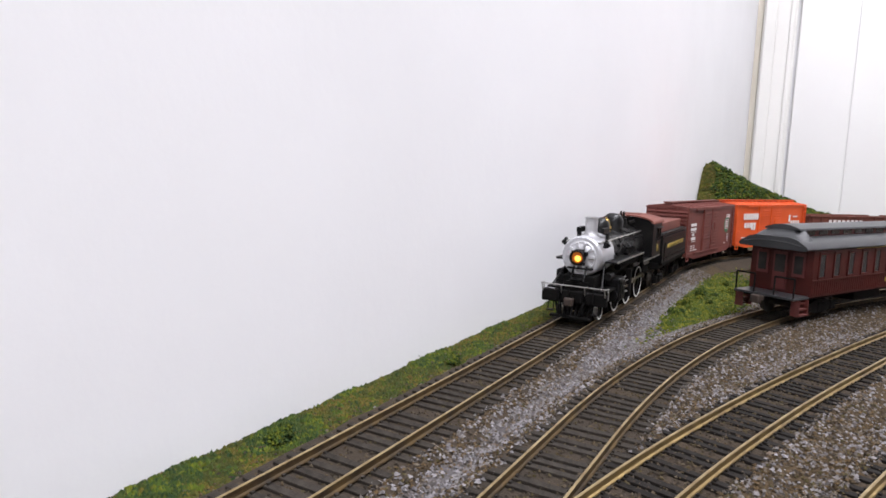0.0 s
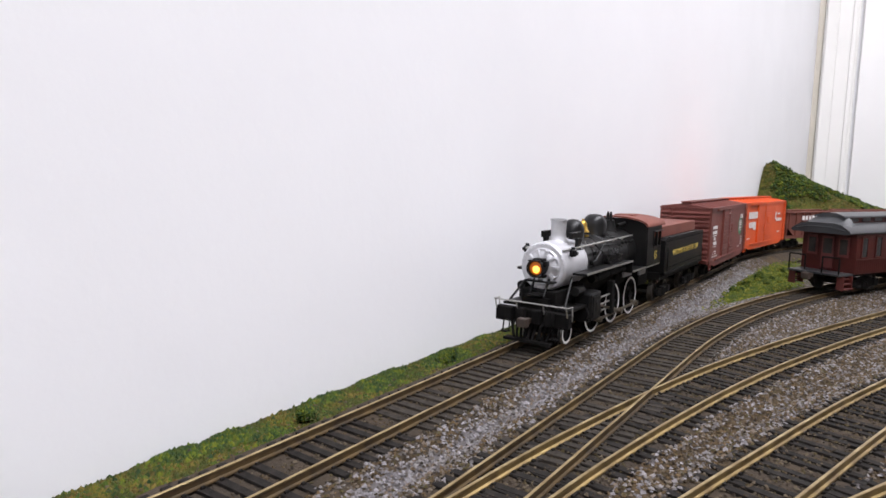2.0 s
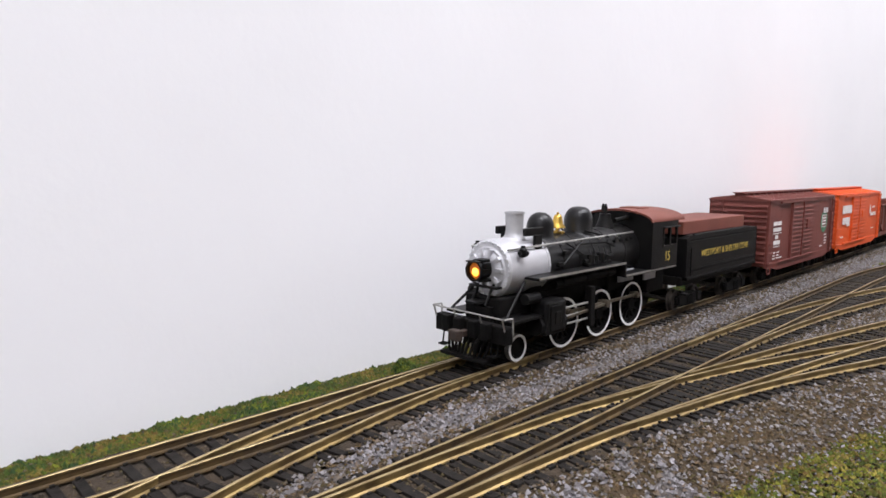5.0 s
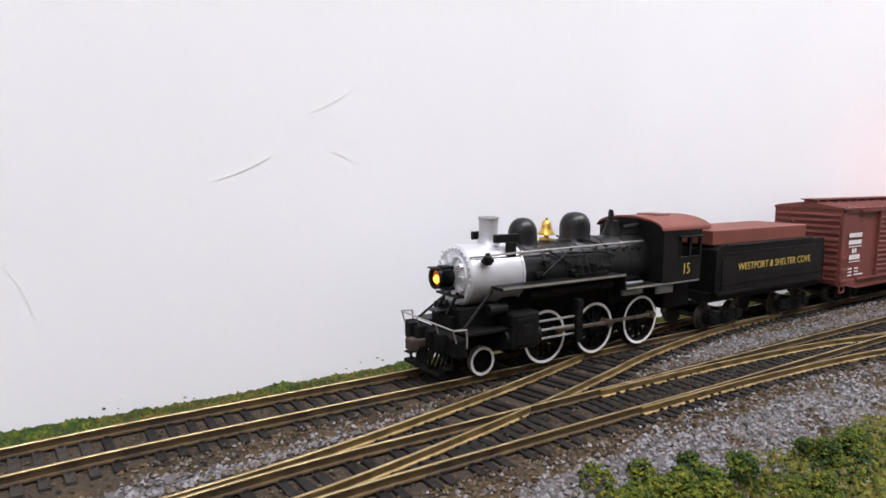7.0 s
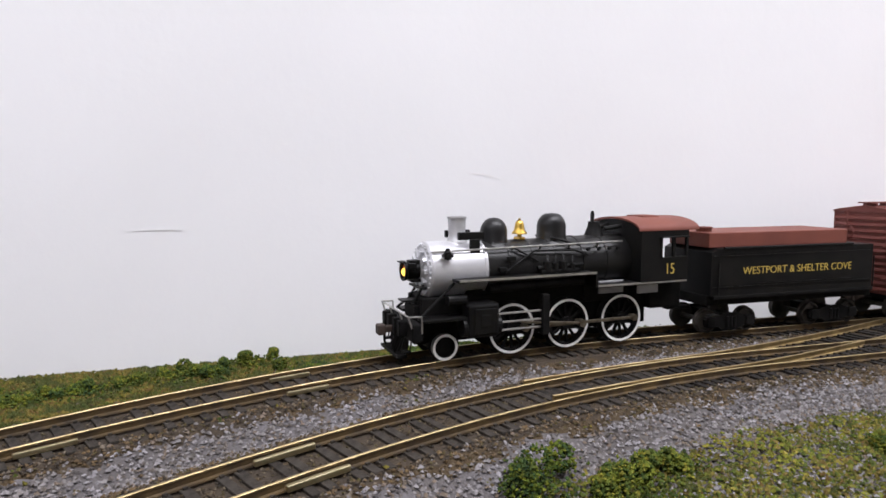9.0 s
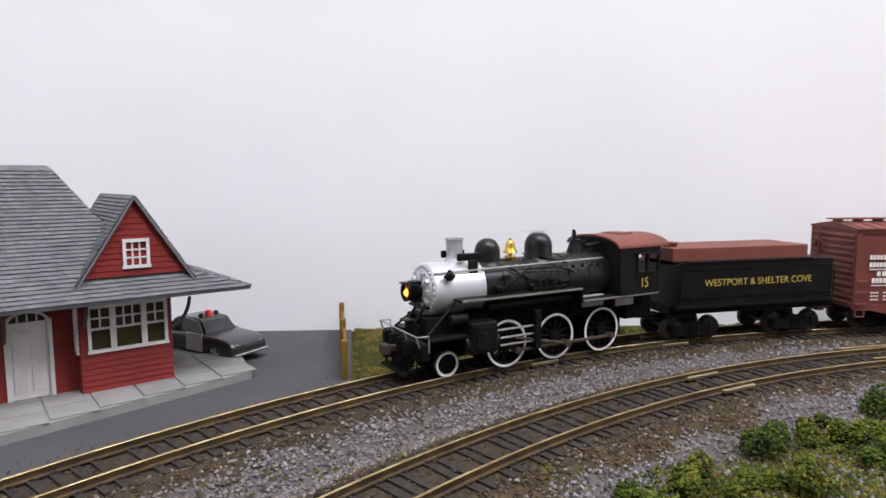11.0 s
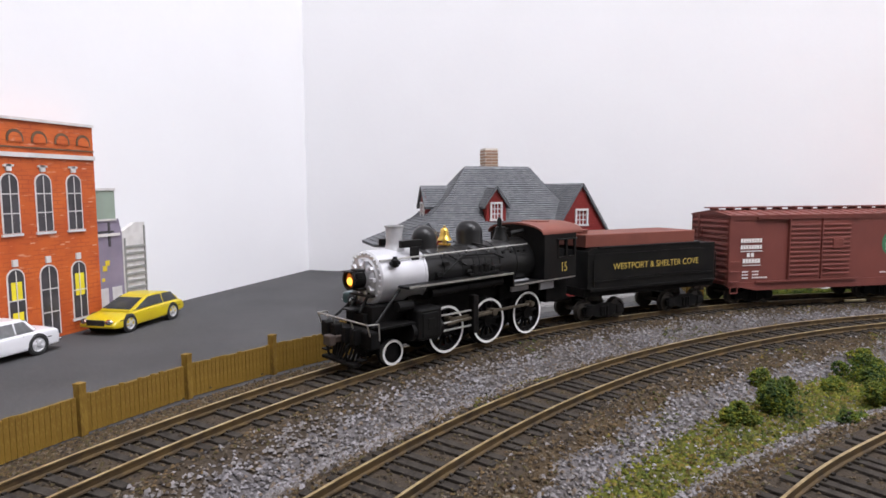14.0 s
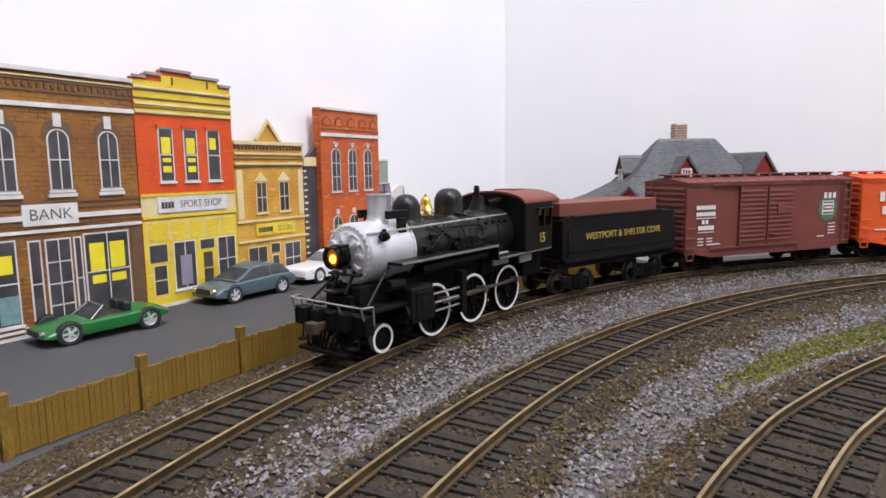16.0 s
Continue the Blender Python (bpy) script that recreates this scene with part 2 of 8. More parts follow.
YN, XW, XE = WALL_N, WALL_W, 2.38
slab("wall_north", WALL, XW - 0.1, XE + 0.1, YN, YN + 0.1, -1.05, 1.5, "smooth white painted plaster wall with faint scuffs")
slab("wall_west", WALL, XW - 0.1, XW, -2.6, YN, -1.05, 1.5, "smooth white painted plaster wall behind the street")
# wall_south is out of view; its darker tan cuts the fill light
slab("wall_south", mat("room_paint", (0.34, 0.31, 0.28), (0.30, 0.27, 0.24), 6, 0.7, spec=0.2), XW - 0.1, XE + 0.1, -2.7, -2.6, -1.05, 1.5, "plain tan painted wall")
slab("wall_east", WALL, XE, XE + 0.1, -2.6, YN, -1.05, 1.5, "white painted wall with a panelled door")
slab("ceiling", WALL, XW - 0.1, XE + 0.1, -2.7, YN + 0.1, 1.5, 1.6, "plain white ceiling", "ceiling")
slab("floor", mat("floor_boards", (0.28, 0.2, 0.13), (0.22, 0.15, 0.1), 8, 0.5), XW - 0.1, XE + 0.1, -2.7, YN + 0.1, -1.15, -1.05, "brown wooden floor below the layout", "floor")
for lx, ly in LAMPS:
    fx = thing("ceiling_light", "flat white ceiling light panel with a bright diffuser", "ceiling light", "ceiling lights")
    fx.location = (lx, ly, 1.5)
    bm = bmesh.new()
    for a in ((-490, 490, -290, -262), (-490, 490, 262, 290), (-490, -462, -262, 262), (462, 490, -262, 262)):
        box(bm, *a, -44, 0, 3)
    part("frame", bm, TRIM, fx)
    bm = bmesh.new()
    box(bm, -460, 460, -260, 260, -20, -12)
    part("diffuser", bm, glow("lamp_diffuser", (0.9, 0.9, 0.9), 1.5, (1.0, 0.95, 0.98)), fx)

# door and its casing in wall_east
bm = bmesh.new()
box(bm, XE * 1000 - 16, XE * 1000 - 0.5, -34, 34, -1050, 1000, 3)
box(bm, XE * 1000 - 22, XE * 1000 - 16.2, 6, 30, -1050, 1000, 2)
box(bm, XE * 1000 - 20, XE * 1000 - 16.2, -30, -20, -1050, 1000, 2)
tagged(part("trim", bm, TRIM), "white moulded door casing standing beside the corner", "trim", kind="structure")
# corner strip: the trim paint again, with its shade mixed into the colour
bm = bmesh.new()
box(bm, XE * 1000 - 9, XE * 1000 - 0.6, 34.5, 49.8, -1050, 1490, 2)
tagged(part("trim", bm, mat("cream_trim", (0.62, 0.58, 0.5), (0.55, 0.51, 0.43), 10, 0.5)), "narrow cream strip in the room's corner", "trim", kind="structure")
door = tagged(new("door_1"), "closed white panelled door", "door", kind="structure")
bm = bmesh.new()
box(bm, XE * 1000 - 9, XE * 1000 - 0.7, -800, -40, -1045, 985, 2)
part("leaf", bm, DOORP, door)
for y0, y1 in ((-390, -150), (-690, -450)):
    for z0, z1 in ((-900, -250), (-120, 850)):
        bm = bmesh.new()
        box(bm, XE * 1000 - 11, XE * 1000 - 9.2, y0, y1, z0, z1, 1.5)
        part("panel", bm, DOORP, door)
bm = bmesh.new()
rod(bm, (XE * 1000 - 9, -745, -50), (XE * 1000 - 50, -745, -50), 9)
lathe(bm, [(0, 0), (22, 4), (27, 16), (20, 28), (0, 32)], Matrix.Translation((XE * 1000 - 45, -745, -50)) @ Matrix.Rotation(-math.pi / 2, 4, "Y"))
part("door_handle", bm, mat("steel_knob", (0.6, 0.58, 0.52), rough=0.3, metal=1.0), door, "brushed metal door knob")

# ---- the layout's ground ----
bm = bmesh.new()
box(bm, XW * 1000 + 0.5, 234.2, -1100, YN * 1000 - 0.5, GZ * 1000 - 40, GZ * 1000)
box(bm, 235.8, XE * 1000 - 24, -1100, YN * 1000 - 0.5, GZ * 1000 - 40, GZ * 1000)
tagged(part("ground", bm, DIRT), "brown earth-coloured scenery base of a model railway", "ground", kind="structure")
bm = bmesh.new()
box(bm, XW * 1000 + 0.5, XE * 1000 - 24, -1100, -1080, -130, GZ * 1000 - 41)
for x in (XW * 1000 + 30, 700, 1500, XE * 1000 - 90):
    for y in (-1050, -60):
        box(bm, x, x + 45, y, y + 45, -1049, GZ * 1000 - 41)
tagged(part("layout_table", bm, mat("bench_wood", (0.4, 0.27, 0.15), (0.33, 0.22, 0.12), 20, 0.6)), "plain wooden bench frame that carries the layout", "table")


def hug(q0, q1, side, n, far=None, step=None):
    """Points beside the main track at a distance from its centre."""
    out = []
    for i in range(n + 1):
        p, h = main_path(q0 + (q1 - q0) * i / n)
        out.append((p.x - math.sin(h) * side, p.y + math.cos(h) * side))
    return out


def sheet(name, mater, outline, z0, z1, label, category):
    bm = bmesh.new()
    lo = [bm.verts.new((x, y, z0)) for x, y in outline]
    hi = [bm.verts.new((x, y, z1)) for x, y in outline]
    bm.faces.new(lo[::-1])
    bm.faces.new(hi)
    n = len(outline)
    for i in range(n):
        bm.faces.new((lo[i], lo[(i + 1) % n], hi[(i + 1) % n], hi[i]))
    bmesh.ops.triangulate(bm, faces=bm.faces)
    return tagged(part(name, bm, mater, mm=False), label, category, kind="structure")


edge = hug(-0.60, -0.13, 0.0440, 40) + [p for p in hug(-0.125, 0.13, 0.0205, 24) if p[0] < 0.096]
bm = bmesh.new()
AT = GZ + 0.0012
west = [bm.verts.new((XW + 0.001, y, AT)) for _, y in edge[:41]]
rim = [bm.verts.new((x, y, AT)) for x, y in edge + [(0.097, edge[-1][1] + 0.004), (0.086, YN - 0.001)]]
corner = bm.verts.new((XW + 0.001, YN - 0.001, AT))
for k in range(40):
    bm.faces.new((west[k], rim[k], rim[k + 1], west[k + 1]))
bm.faces.new((west[40], rim[40], corner))
for k in range(40, len(rim) - 1):
    bm.faces.new((corner, rim[k], rim[k + 1]))
lower = bmesh.ops.extrude_face_region(bm, geom=bm.faces[:])["geom"]
bmesh.ops.translate(bm, vec=(0, 0, -0.001), verts=[v for v in lower if isinstance(v, bmesh.types.BMVert)])
tagged(part("pavement", bm, ASPH, mm=False), "dark grey asphalt street and station yard", "pavement", kind="structure")
AZ = GZ + 0.0012
sheet("verge", VERGE, hug(-0.70, -0.131, 0.0432, 40) + hug(-0.70, -0.131, 0.0212, 40)[::-1], GZ + 0.0002, AZ, "brown earth verge between fence and track", "ground")
sheet("grass_strip", MOSS, [(0.0865, YN - 0.001), (0.0975, edge[-1][1] + 0.004)] + [p for p in hug(0.04, 0.233, 0.0175, 20) if 0.0975 < p[0] < 0.2335] + [(0.2335, YN - 0.001)], GZ + 0.0002, GZ + 0.0008, "mossy green scenic turf between track and wall", "grass")
sheet("grass_strip", MOSS, [(0.2365, YN - 0.001)] + hug(0.2365, 0.37, 0.0240, 8) + [(1.27, 0.0240), (1.27, YN - 0.001)], GZ + 0.0002, GZ + 0.0008, "mossy green scenic turf between track and wall", "grass")

# ---- tracks ----
def spline(pts, step=0.004):
    """A smooth line through a few places, as points a step apart."""
    ps = [Vector((*p, 0)) for p in pts]
    ps = [2 * ps[0] - ps[1]] + ps + [2 * ps[-1] - ps[-2]]
    out = []
    for a, b, c, d in zip(ps, ps[1:], ps[2:], ps[3:]):
        n = max(2, int((c - b).length / step))
        for i in range(n):
            t = i / n
            out.append(0.5 * (2 * b + (c - a) * t + (2 * a - 5 * b + 4 * c - d) * t * t + (3 * b - a - 3 * c + d) * t**3))
    return out + [ps[-2]]


def headings(pts):
    hs = []
    for i in range(len(pts)):
        d = pts[min(i + 1, len(pts) - 1)] - pts[max(i - 1, 0)]
        hs.append(math.atan2(d.y, d.x))
    return hs


C2X, C2Y, R2 = TRACK2
Y2 = C2Y + R2
RT = 0.66
line_main = [main_path(q)[0] for q in np.arange(-0.85, 2.05, 0.005)]
line_two = [Vector((C2X + R2 * math.sin(a), C2Y + R2 * math.cos(a), 0)) for a in np.arange(-1.9, 0, 0.0095)]
line_two += [Vector((x, Y2 + (-0.0475 - Y2) * min(1, (x - C2X) / 0.12), 0)) for x in np.arange(C2X, 0.920, 0.004)]
line_two += [Vector((0.922 + RT * math.sin(a), -0.0475 - RT + RT * math.cos(a), 0)) for a in np.arange(0, 1.1, 0.0075)]
LINES = [
    ("main", line_main, 0.0, "straight and curved"),
    ("second", line_two, -0.0001, "curved"),
    ("crossover", spline([(0.652, 0.0), (0.597, -0.0022), (0.542, -0.0105), (0.507, -0.0195), (0.467, -0.0295), (0.404, -0.0418), (0.352, -0.0475), (0.312, -0.0535)]), -0.0002, ""),
    ("yard", spline([(0.707, -0.0475), (0.752, -0.049), (0.812, -0.0545), (0.886, -0.067), (0.952, -0.0835), (1.031, -0.1085), (1.149, -0.152), (1.302, -0.22), (1.472, -0.32)]), -0.0003, ""),
    ("spur", spline([(0.492, -0.0475), (0.552, -0.0495), (0.612, -0.0545), (0.682, -0.066), (0.752, -0.0795), (0.832, -0.0985), (0.928, -0.1255), (1.052, -0.172), (1.202, -0.25)]), -0.0004, ""),
    ("siding", spline([(0.617, -0.055), (0.682, -0.069), (0.752, -0.092), (0.806, -0.113), (0.902, -0.16), (1.002, -0.22)]), -0.0005, ""),
    ("inner", spline([(0.040, -0.62), (0.0385, -0.54), (0.043, -0.482), (0.051, -0.440), (0.0587, -0.4155), (0.0700, -0.386), (0.0873, -0.350), (0.1127, -0.311), (0.155, -0.264), (0.21, -0.228), (0.31, -0.20)]), 0.0, ""),
]


def rail_mesh(name, pts, hs, side, drop, web=None):
    """A rail with foot, web and head swept along the line."""
    prof = [(-0.9, -2.5), (0.9, -2.5), (0.8, -2.15), (0.28, -1.85), (0.28, -0.9), (0.40, -0.65), (0.40, -0.12), (0.30, 0), (-0.30, 0), (-0.40, -0.12), (-0.40, -0.65), (-0.28, -0.9), (-0.28, -1.85), (-0.8, -2.15)]
    k = len(prof)
    vs, fs = [], []
    for p, h in zip(pts, hs):
        nx, ny = -math.sin(h), math.cos(h)
        for a, z in prof:
            o = side + a * 0.001
            vs.append((p.x + nx * o, p.y + ny * o, z * 0.001 + drop))
    for i in range(len(pts) - 1):
        for j in range(k):
            fs.append((i * k + j, i * k + (j + 1) % k, (i + 1) * k + (j + 1) % k, (i + 1) * k + j))
    fs += [tuple(range(k))[::-1], tuple(range((len(pts) - 1) * k, len(pts) * k))]
    me = bpy.data.meshes.new(name)
    me.from_pydata(vs, [], fs)
    me.materials.append(RAILM)
    me.materials.append(web or RAILWEB)
    me.polygons.foreach_set("material_index", [0 if i < k * (len(pts) - 1) and 6 <= i % k <= 8 else 1 for i in range(len(fs))])
    return me


bm = bmesh.new()
box(bm, -1.2, 1.2, -14.6, 14.6, -4.2, -2.45, 0.18)
for s in (-8.25, 8.25):
    for e in (-1.5, 1.5):
        box(bm, -0.5, 0.5, s + e - 0.35, s + e + 0.35, -2.5, -1.85)
bmesh.ops.scale(bm, vec=(0.001,) * 3, verts=bm.verts)
bmesh.ops.recalc_face_normals(bm, faces=bm.faces)
TIE_ME = bpy.data.meshes.new("tie")
bm.to_mesh(TIE_ME)
bm.free()
TIE_ME.materials.append(TIE)
TIE_DARK = TIE_ME.copy()
TIE_DARK.materials[0] = TIEDARK
TIE_SPOTS = []
for name, pts, drop, _ in LINES:
    track = thing("railroad_track", {"main": "weathered brass rails on dark ties beside the wall, carrying the train", "second": "weathered brass rails on dark ties curving alongside the main line", "crossover": "brass turnout rails joining two parallel tracks", "inner": "dark curved track on a brown gravel bed"}.get(name, "brass rails on dark ties branching off through a turnout"), "railway track", "model railway tracks")
    hs = headings(pts)
    for side in (-0.00825, 0.00825):
        ob = new("rail", rail_mesh("rail", pts, hs, side, drop, None if name in ("main", "second", "inner") else RAILSIDE))
        ob.parent = track
    # sloped bed of packed earth
    vs, fs = [], []
    w = ((-0.030, -0.0098), (-0.0165, -0.0033), (0.0165, -0.0033), (0.0205, GZ)) if name == "main" else ((-0.032, GZ), (-0.0165, -0.0033), (0.0165, -0.0033), (0.028, -0.0098)) if name in ("second", "inner") else ((-0.024, GZ), (-0.0155, -0.0033), (0.0155, -0.0033), (0.024, GZ))
    for i, (p, h) in enumerate(zip(pts, hs)):
        for a, z in w:
            j = 0.0012 * noise.noise(Vector((p.x * 90, p.y * 90, a * 900)))
            vs.append((p.x - math.sin(h) * (a + j), p.y + math.cos(h) * (a + j), z + drop))
    for i in range(len(pts) - 1):
        for j in range(3):
            fs.append((i * 4 + j, i * 4 + j + 4, i * 4 + j + 5, i * 4 + j + 1))
    me = bpy.data.meshes.new("road_bed")
    me.from_pydata(vs, [], fs)
    me.materials.append(BED)
    bed = new("road_bed", me)
    bed.parent = track
    dist, nxt, count = 0.0, 0.003, 0
    for i in range(1, len(pts)):
        dist += (pts[i] - pts[i - 1]).length
        if dist >= nxt:
            nxt += 0.0058
            if pts[i].x > 1.55 or pts[i].y < -0.70:
                continue
            TIE_SPOTS.append((track, pts[i], hs[i], drop, TIE_DARK if name in ("crossover", "spur", "yard", "siding") or 0.36 < pts[i].x < 0.80 else TIE_ME))
joints = thing("rail_joiner", "small bright metal rail joiners along the curve", "rail joiner")
for q, side in ((0.238, -0.0098), (0.238, 0.0068), (0.165, -0.0098)):
    p, h = main_path(q)
    bm = bmesh.new()
    box(bm, -7, 7, side * 1000 - 0.6, side * 1000 + 0.6, -2.4, -1.0, 0.2)
    o = part("joiner", bm, mat("nickel", (0.75, 0.66, 0.42), rough=0.3, metal=1.0), joints)
    o.matrix_basis = Matrix.Translation(p) @ Matrix.Rotation(h, 4, "Z")
for a in (-0.42,):
    for side in (-0.0098, 0.0066):
        bm = bmesh.new()
        box(bm, -8, 8, side * 1000 - 0.7, side * 1000 + 0.7, -2.4, -0.9, 0.2)
        o = part("joiner", bm, mat("nickel_two", (0.75, 0.66, 0.42), rough=0.3, metal=1.0), joints)
        o.matrix_basis = Matrix.Translation((C2X + R2 * math.sin(a), C2Y + R2 * math.cos(a), 0)) @ Matrix.Rotation(-a, 4, "Z")

# ---- the train ----
BLACK = mat("black_paint", (0.004, 0.004, 0.0043), (0.008, 0.0076, 0.007), 120, 0.42, bump=0.00006, bscale=2500, spec=0.16)
SATIN = mat("boiler_black", (0.0055, 0.0055, 0.006), (0.010, 0.0096, 0.009), 90, 0.34, bump=0.00004, bscale=1800, spec=0.28)
UNDER = mat("sooty_black", (0.004, 0.004, 0.004), (0.009, 0.008, 0.0075), 200, 0.65, bump=0.00008, bscale=2000, spec=0.08)
SILVER = mat("smokebox_silver", (0.58, 0.58, 0.60), (0.50, 0.50, 0.52), 130, 0.42, 0.55, bump=0.00005, bscale=2500)
STACK = mat("stack_silver", (0.50, 0.50, 0.51), (0.40, 0.40, 0.41), 200, 0.45, 0.6)
BRASS = mat("bell_brass", (0.72, 0.48, 0.11), (0.6, 0.38, 0.08), 300, 0.28, 1.0)
STEEL = mat("rod_steel", (0.20, 0.17, 0.125), (0.12, 0.10, 0.075), 400, 0.4, 0.85)
NICKEL = mat("handrail_nickel", (0.50, 0.49, 0.46), (0.36, 0.35, 0.33), 400, 0.35, 0.8)
TYRE = mat("white_tyre_paint", (0.78, 0.78, 0.76), (0.66, 0.65, 0.62), 300, 0.5)
ROOFRED = mat("oxide_red", (0.165, 0.050, 0.034), (0.125, 0.038, 0.027), 60, 0.6, bump=0.00005, bscale=2200, spec=0.3)
RUST = mat("rusty_coupler", (0.040, 0.024, 0.016), (0.024, 0.016, 0.012), 500, 0.7)
GILT = mat("gilt_lettering", (0.50, 0.36, 0.07), (0.45, 0.32, 0.06), 900, 0.6)
WHITEINK = mat("white_lettering", (0.72, 0.70, 0.68), (0.62, 0.58, 0.56), 700, 0.6)
BOXRED = mat("box_car_brown", (0.155, 0.042, 0.032), (0.125, 0.034, 0.027), 50, 0.55, bump=0.00004, bscale=2500, spec=0.35)
ORANGE = mat("box_car_orange", (0.62, 0.088, 0.016), (0.55, 0.074, 0.013), 50, 0.5, bump=0.00004, bscale=2500, spec=0.35)
GREENINK = mat("green_herald", (0.035, 0.16, 0.075), (0.03, 0.13, 0.06), 300, 0.6)
HOPRED = mat("hopper_brown", (0.15, 0.05, 0.035), (0.11, 0.036, 0.026), 70, 0.6, spec=0.3)
HEADLAMP = glow("lit_headlight", (1.0, 0.6, 0.15), 2.6, (1.0, 0.52, 0.05))
LENS = glow("amber_lens", (0.35, 0.12, 0.015), 0.22, (1.0, 0.22, 0.01))
GLASS = mat("dark_pane", (0.02, 0.022, 0.025), (0.03, 0.032, 0.035), 200, 0.12)
XUP = Matrix.Rotation(math.pi / 2, 4, "Y")  # turns z to x


def bars(parent, material, rows, m, name="lettering"):
    """Plain bars for lettering: (x0, x1, z0, z1) millimetres in the plane of m."""
    bm = bmesh.new()
    for x0, x1, z0, z1 in rows:
        box(bm, x0, x1, z0, z1, -0.06, 0.06)
    o = part(name, bm, material, parent)
    o.matrix_basis = m
    return o


def side_plane(x, y, z):
    """The near side of a car: letters read along +x and face -y. Millimetres."""
    return Matrix.Translation((x / 1000, y / 1000, z / 1000)) @ Matrix.Rotation(math.pi / 2, 4, "X")


ROLLING = []  # (wheelset, radius, phase, x, z)


def driver(parent, x, r, crank):
    """A driving wheelset: spoked centres, white tyre faces, counterweight."""
    bm = bmesh.new()
    rod(bm, (0, -9, 0), (0, 9, 0), 1.6, seg=12)
    for s in (-1, 1):
        mm = Matrix.Translation((0, s * 7.2, 0)) @ Matrix.Rotation(-s * math.pi / 2, 4, "X")
        lathe(bm, [(r - 1.7, 0), (r + 0.7, 0), (r + 0.7, 0.6), (r, 0.9), (r, 2.7), (r - 1.7, 2.7), (r - 1.7, 0)], mm, 36)
        lathe(bm, [(0, 0.3), (2.6, 0.3), (2.6, 3.1), (0, 3.1)], mm, 14)
        for k in range(12):
            a = 2 * math.pi * k / 12
            box(bm, 2.0, r - 1.5, s * 8.6 - 0.55, s * 8.6 + 0.55, -0.45, 0.45, m=Matrix.Rotation(a, 4, "Y"))
        pr = [((r - 1.6) * math.cos(a), (r - 1.6) * math.sin(a)) for a in np.linspace(2.5, 3.78, 9)]
        extrude(bm, pr, s * 8.0, s * 9.2)
    w = part("driving_wheel", bm, UNDER, parent, "black spoked driving wheel", smooth=True)
    bm = bmesh.new()
    for s in (-1, 1):
        mm = Matrix.Translation((0, s * 9.92, 0)) @ Matrix.Rotation(-s * math.pi / 2, 4, "X")
        lathe(bm, [(r - 1.0, 0), (r - 0.05, 0), (r - 0.05, 0.12), (r - 1.0, 0.12), (r - 1.0, 0)], mm, 40)
    part("tyre", bm, TYRE, w, "white painted tyre")
    bm = bmesh.new()
    for s in (-1, 1):
        rod(bm, (crank, s * 10, 0), (crank, s * 13.6, 0), 1.25, seg=8)
    part("crank_pin", bm, STEEL, w)
    return w


def wheelset(parent, x, r, white=False):
    bm = bmesh.new()
    rod(bm, (0, -9, 0), (0, 9, 0), 1.1, seg=8)
    for s in (-1, 1):
        mm = Matrix.Translation((0, s * 7.0, 0)) @ Matrix.Rotation(-s * math.pi / 2, 4, "X")
        lathe(bm, [(0, 0.2), (1.6, 0.2), (r - 1.1, 0.6), (r + 0.6, 0), (r + 0.6, 0.5), (r, 0.8), (r, 2.6), (r - 0.9, 2.6), (r - 1.2, 1.7), (1.4, 2.2), (0, 2.2)], mm, 24)
    w = part("wheel", bm, UNDER if white else mat("wheel_steel", (0.022, 0.019, 0.016), (0.05, 0.042, 0.034), 300, 0.5, 0.4), parent, smooth=True)
    if white:
        bm = bmesh.new()
        for s in (-1, 1):
            mm = Matrix.Translation((0, s * 9.62, 0)) @ Matrix.Rotation(-s * math.pi / 2, 4, "X")
            lathe(bm, [(r - 1.0, 0), (r - 0.05, 0), (r - 0.05, 0.12), (r - 1.0, 0.12), (r - 1.0, 0)], mm, 30)
        part("tyre", bm, TYRE, w, "white painted tyre")
        bm = bmesh.new()
        for s in (-1, 1):
            mm = Matrix.Translation((0, s * 9.2, 0)) @ Matrix.Rotation(-s * math.pi / 2, 4, "X")
            lathe(bm, [(r, -1.8), (r + 0.02, -1.8), (r + 0.02, 0.3), (r, 0.3)], mm, 30)
        part("tread", bm, NICKEL, w)
    return w


def truck(parent, x, base, r, mater=None):
    """A bogie: side frames with springs, bolster and two wheelsets."""
    bm = bmesh.new()
    for s in (-1, 1):
        pr = [(x - base / 2 - 3, r + 1.2), (x - base / 2 + 2, r + 2), (x - 4, r + 3.6), (x + 4, r + 3.6), (x + base / 2 - 2, r + 2), (x + base / 2 + 3, r + 1.2), (x + base / 2 + 3, r - 1.2), (x + base / 2 - 2, r - 1.4), (x + 4, r - 3.3), (x - 4, r - 3.3), (x - base / 2 + 2, r - 1.4), (x - base / 2 - 3, r - 1.2)]
        extrude(bm, pr, s * 10.4, s * 11.8)
        for dx in (-base / 2, base / 2):
            box(bm, x + dx - 2.2, x + dx + 2.2, s * 11.1 - 1.3, s * 11.1 + 1.3, r - 2.2, r + 2.2, 0.4)
        for dx in (-1.8, 0, 1.8):
            rod(bm, (x + dx, s * 12, r - 2.4), (x + dx, s * 12, r + 2.2), 0.8, seg=7)
    box(bm, x - 2.4, x + 2.4, -11, 11, r - 1, r + 2.4, 0.4)
    f = part("truck", bm, mater or UNDER, parent, "dark sprung bogie")
    for dx in (-base / 2, base / 2):
        w = wheelset(parent, x + dx, r)
        ROLLING.append((w, r, 0.0, x + dx, r))
    return f


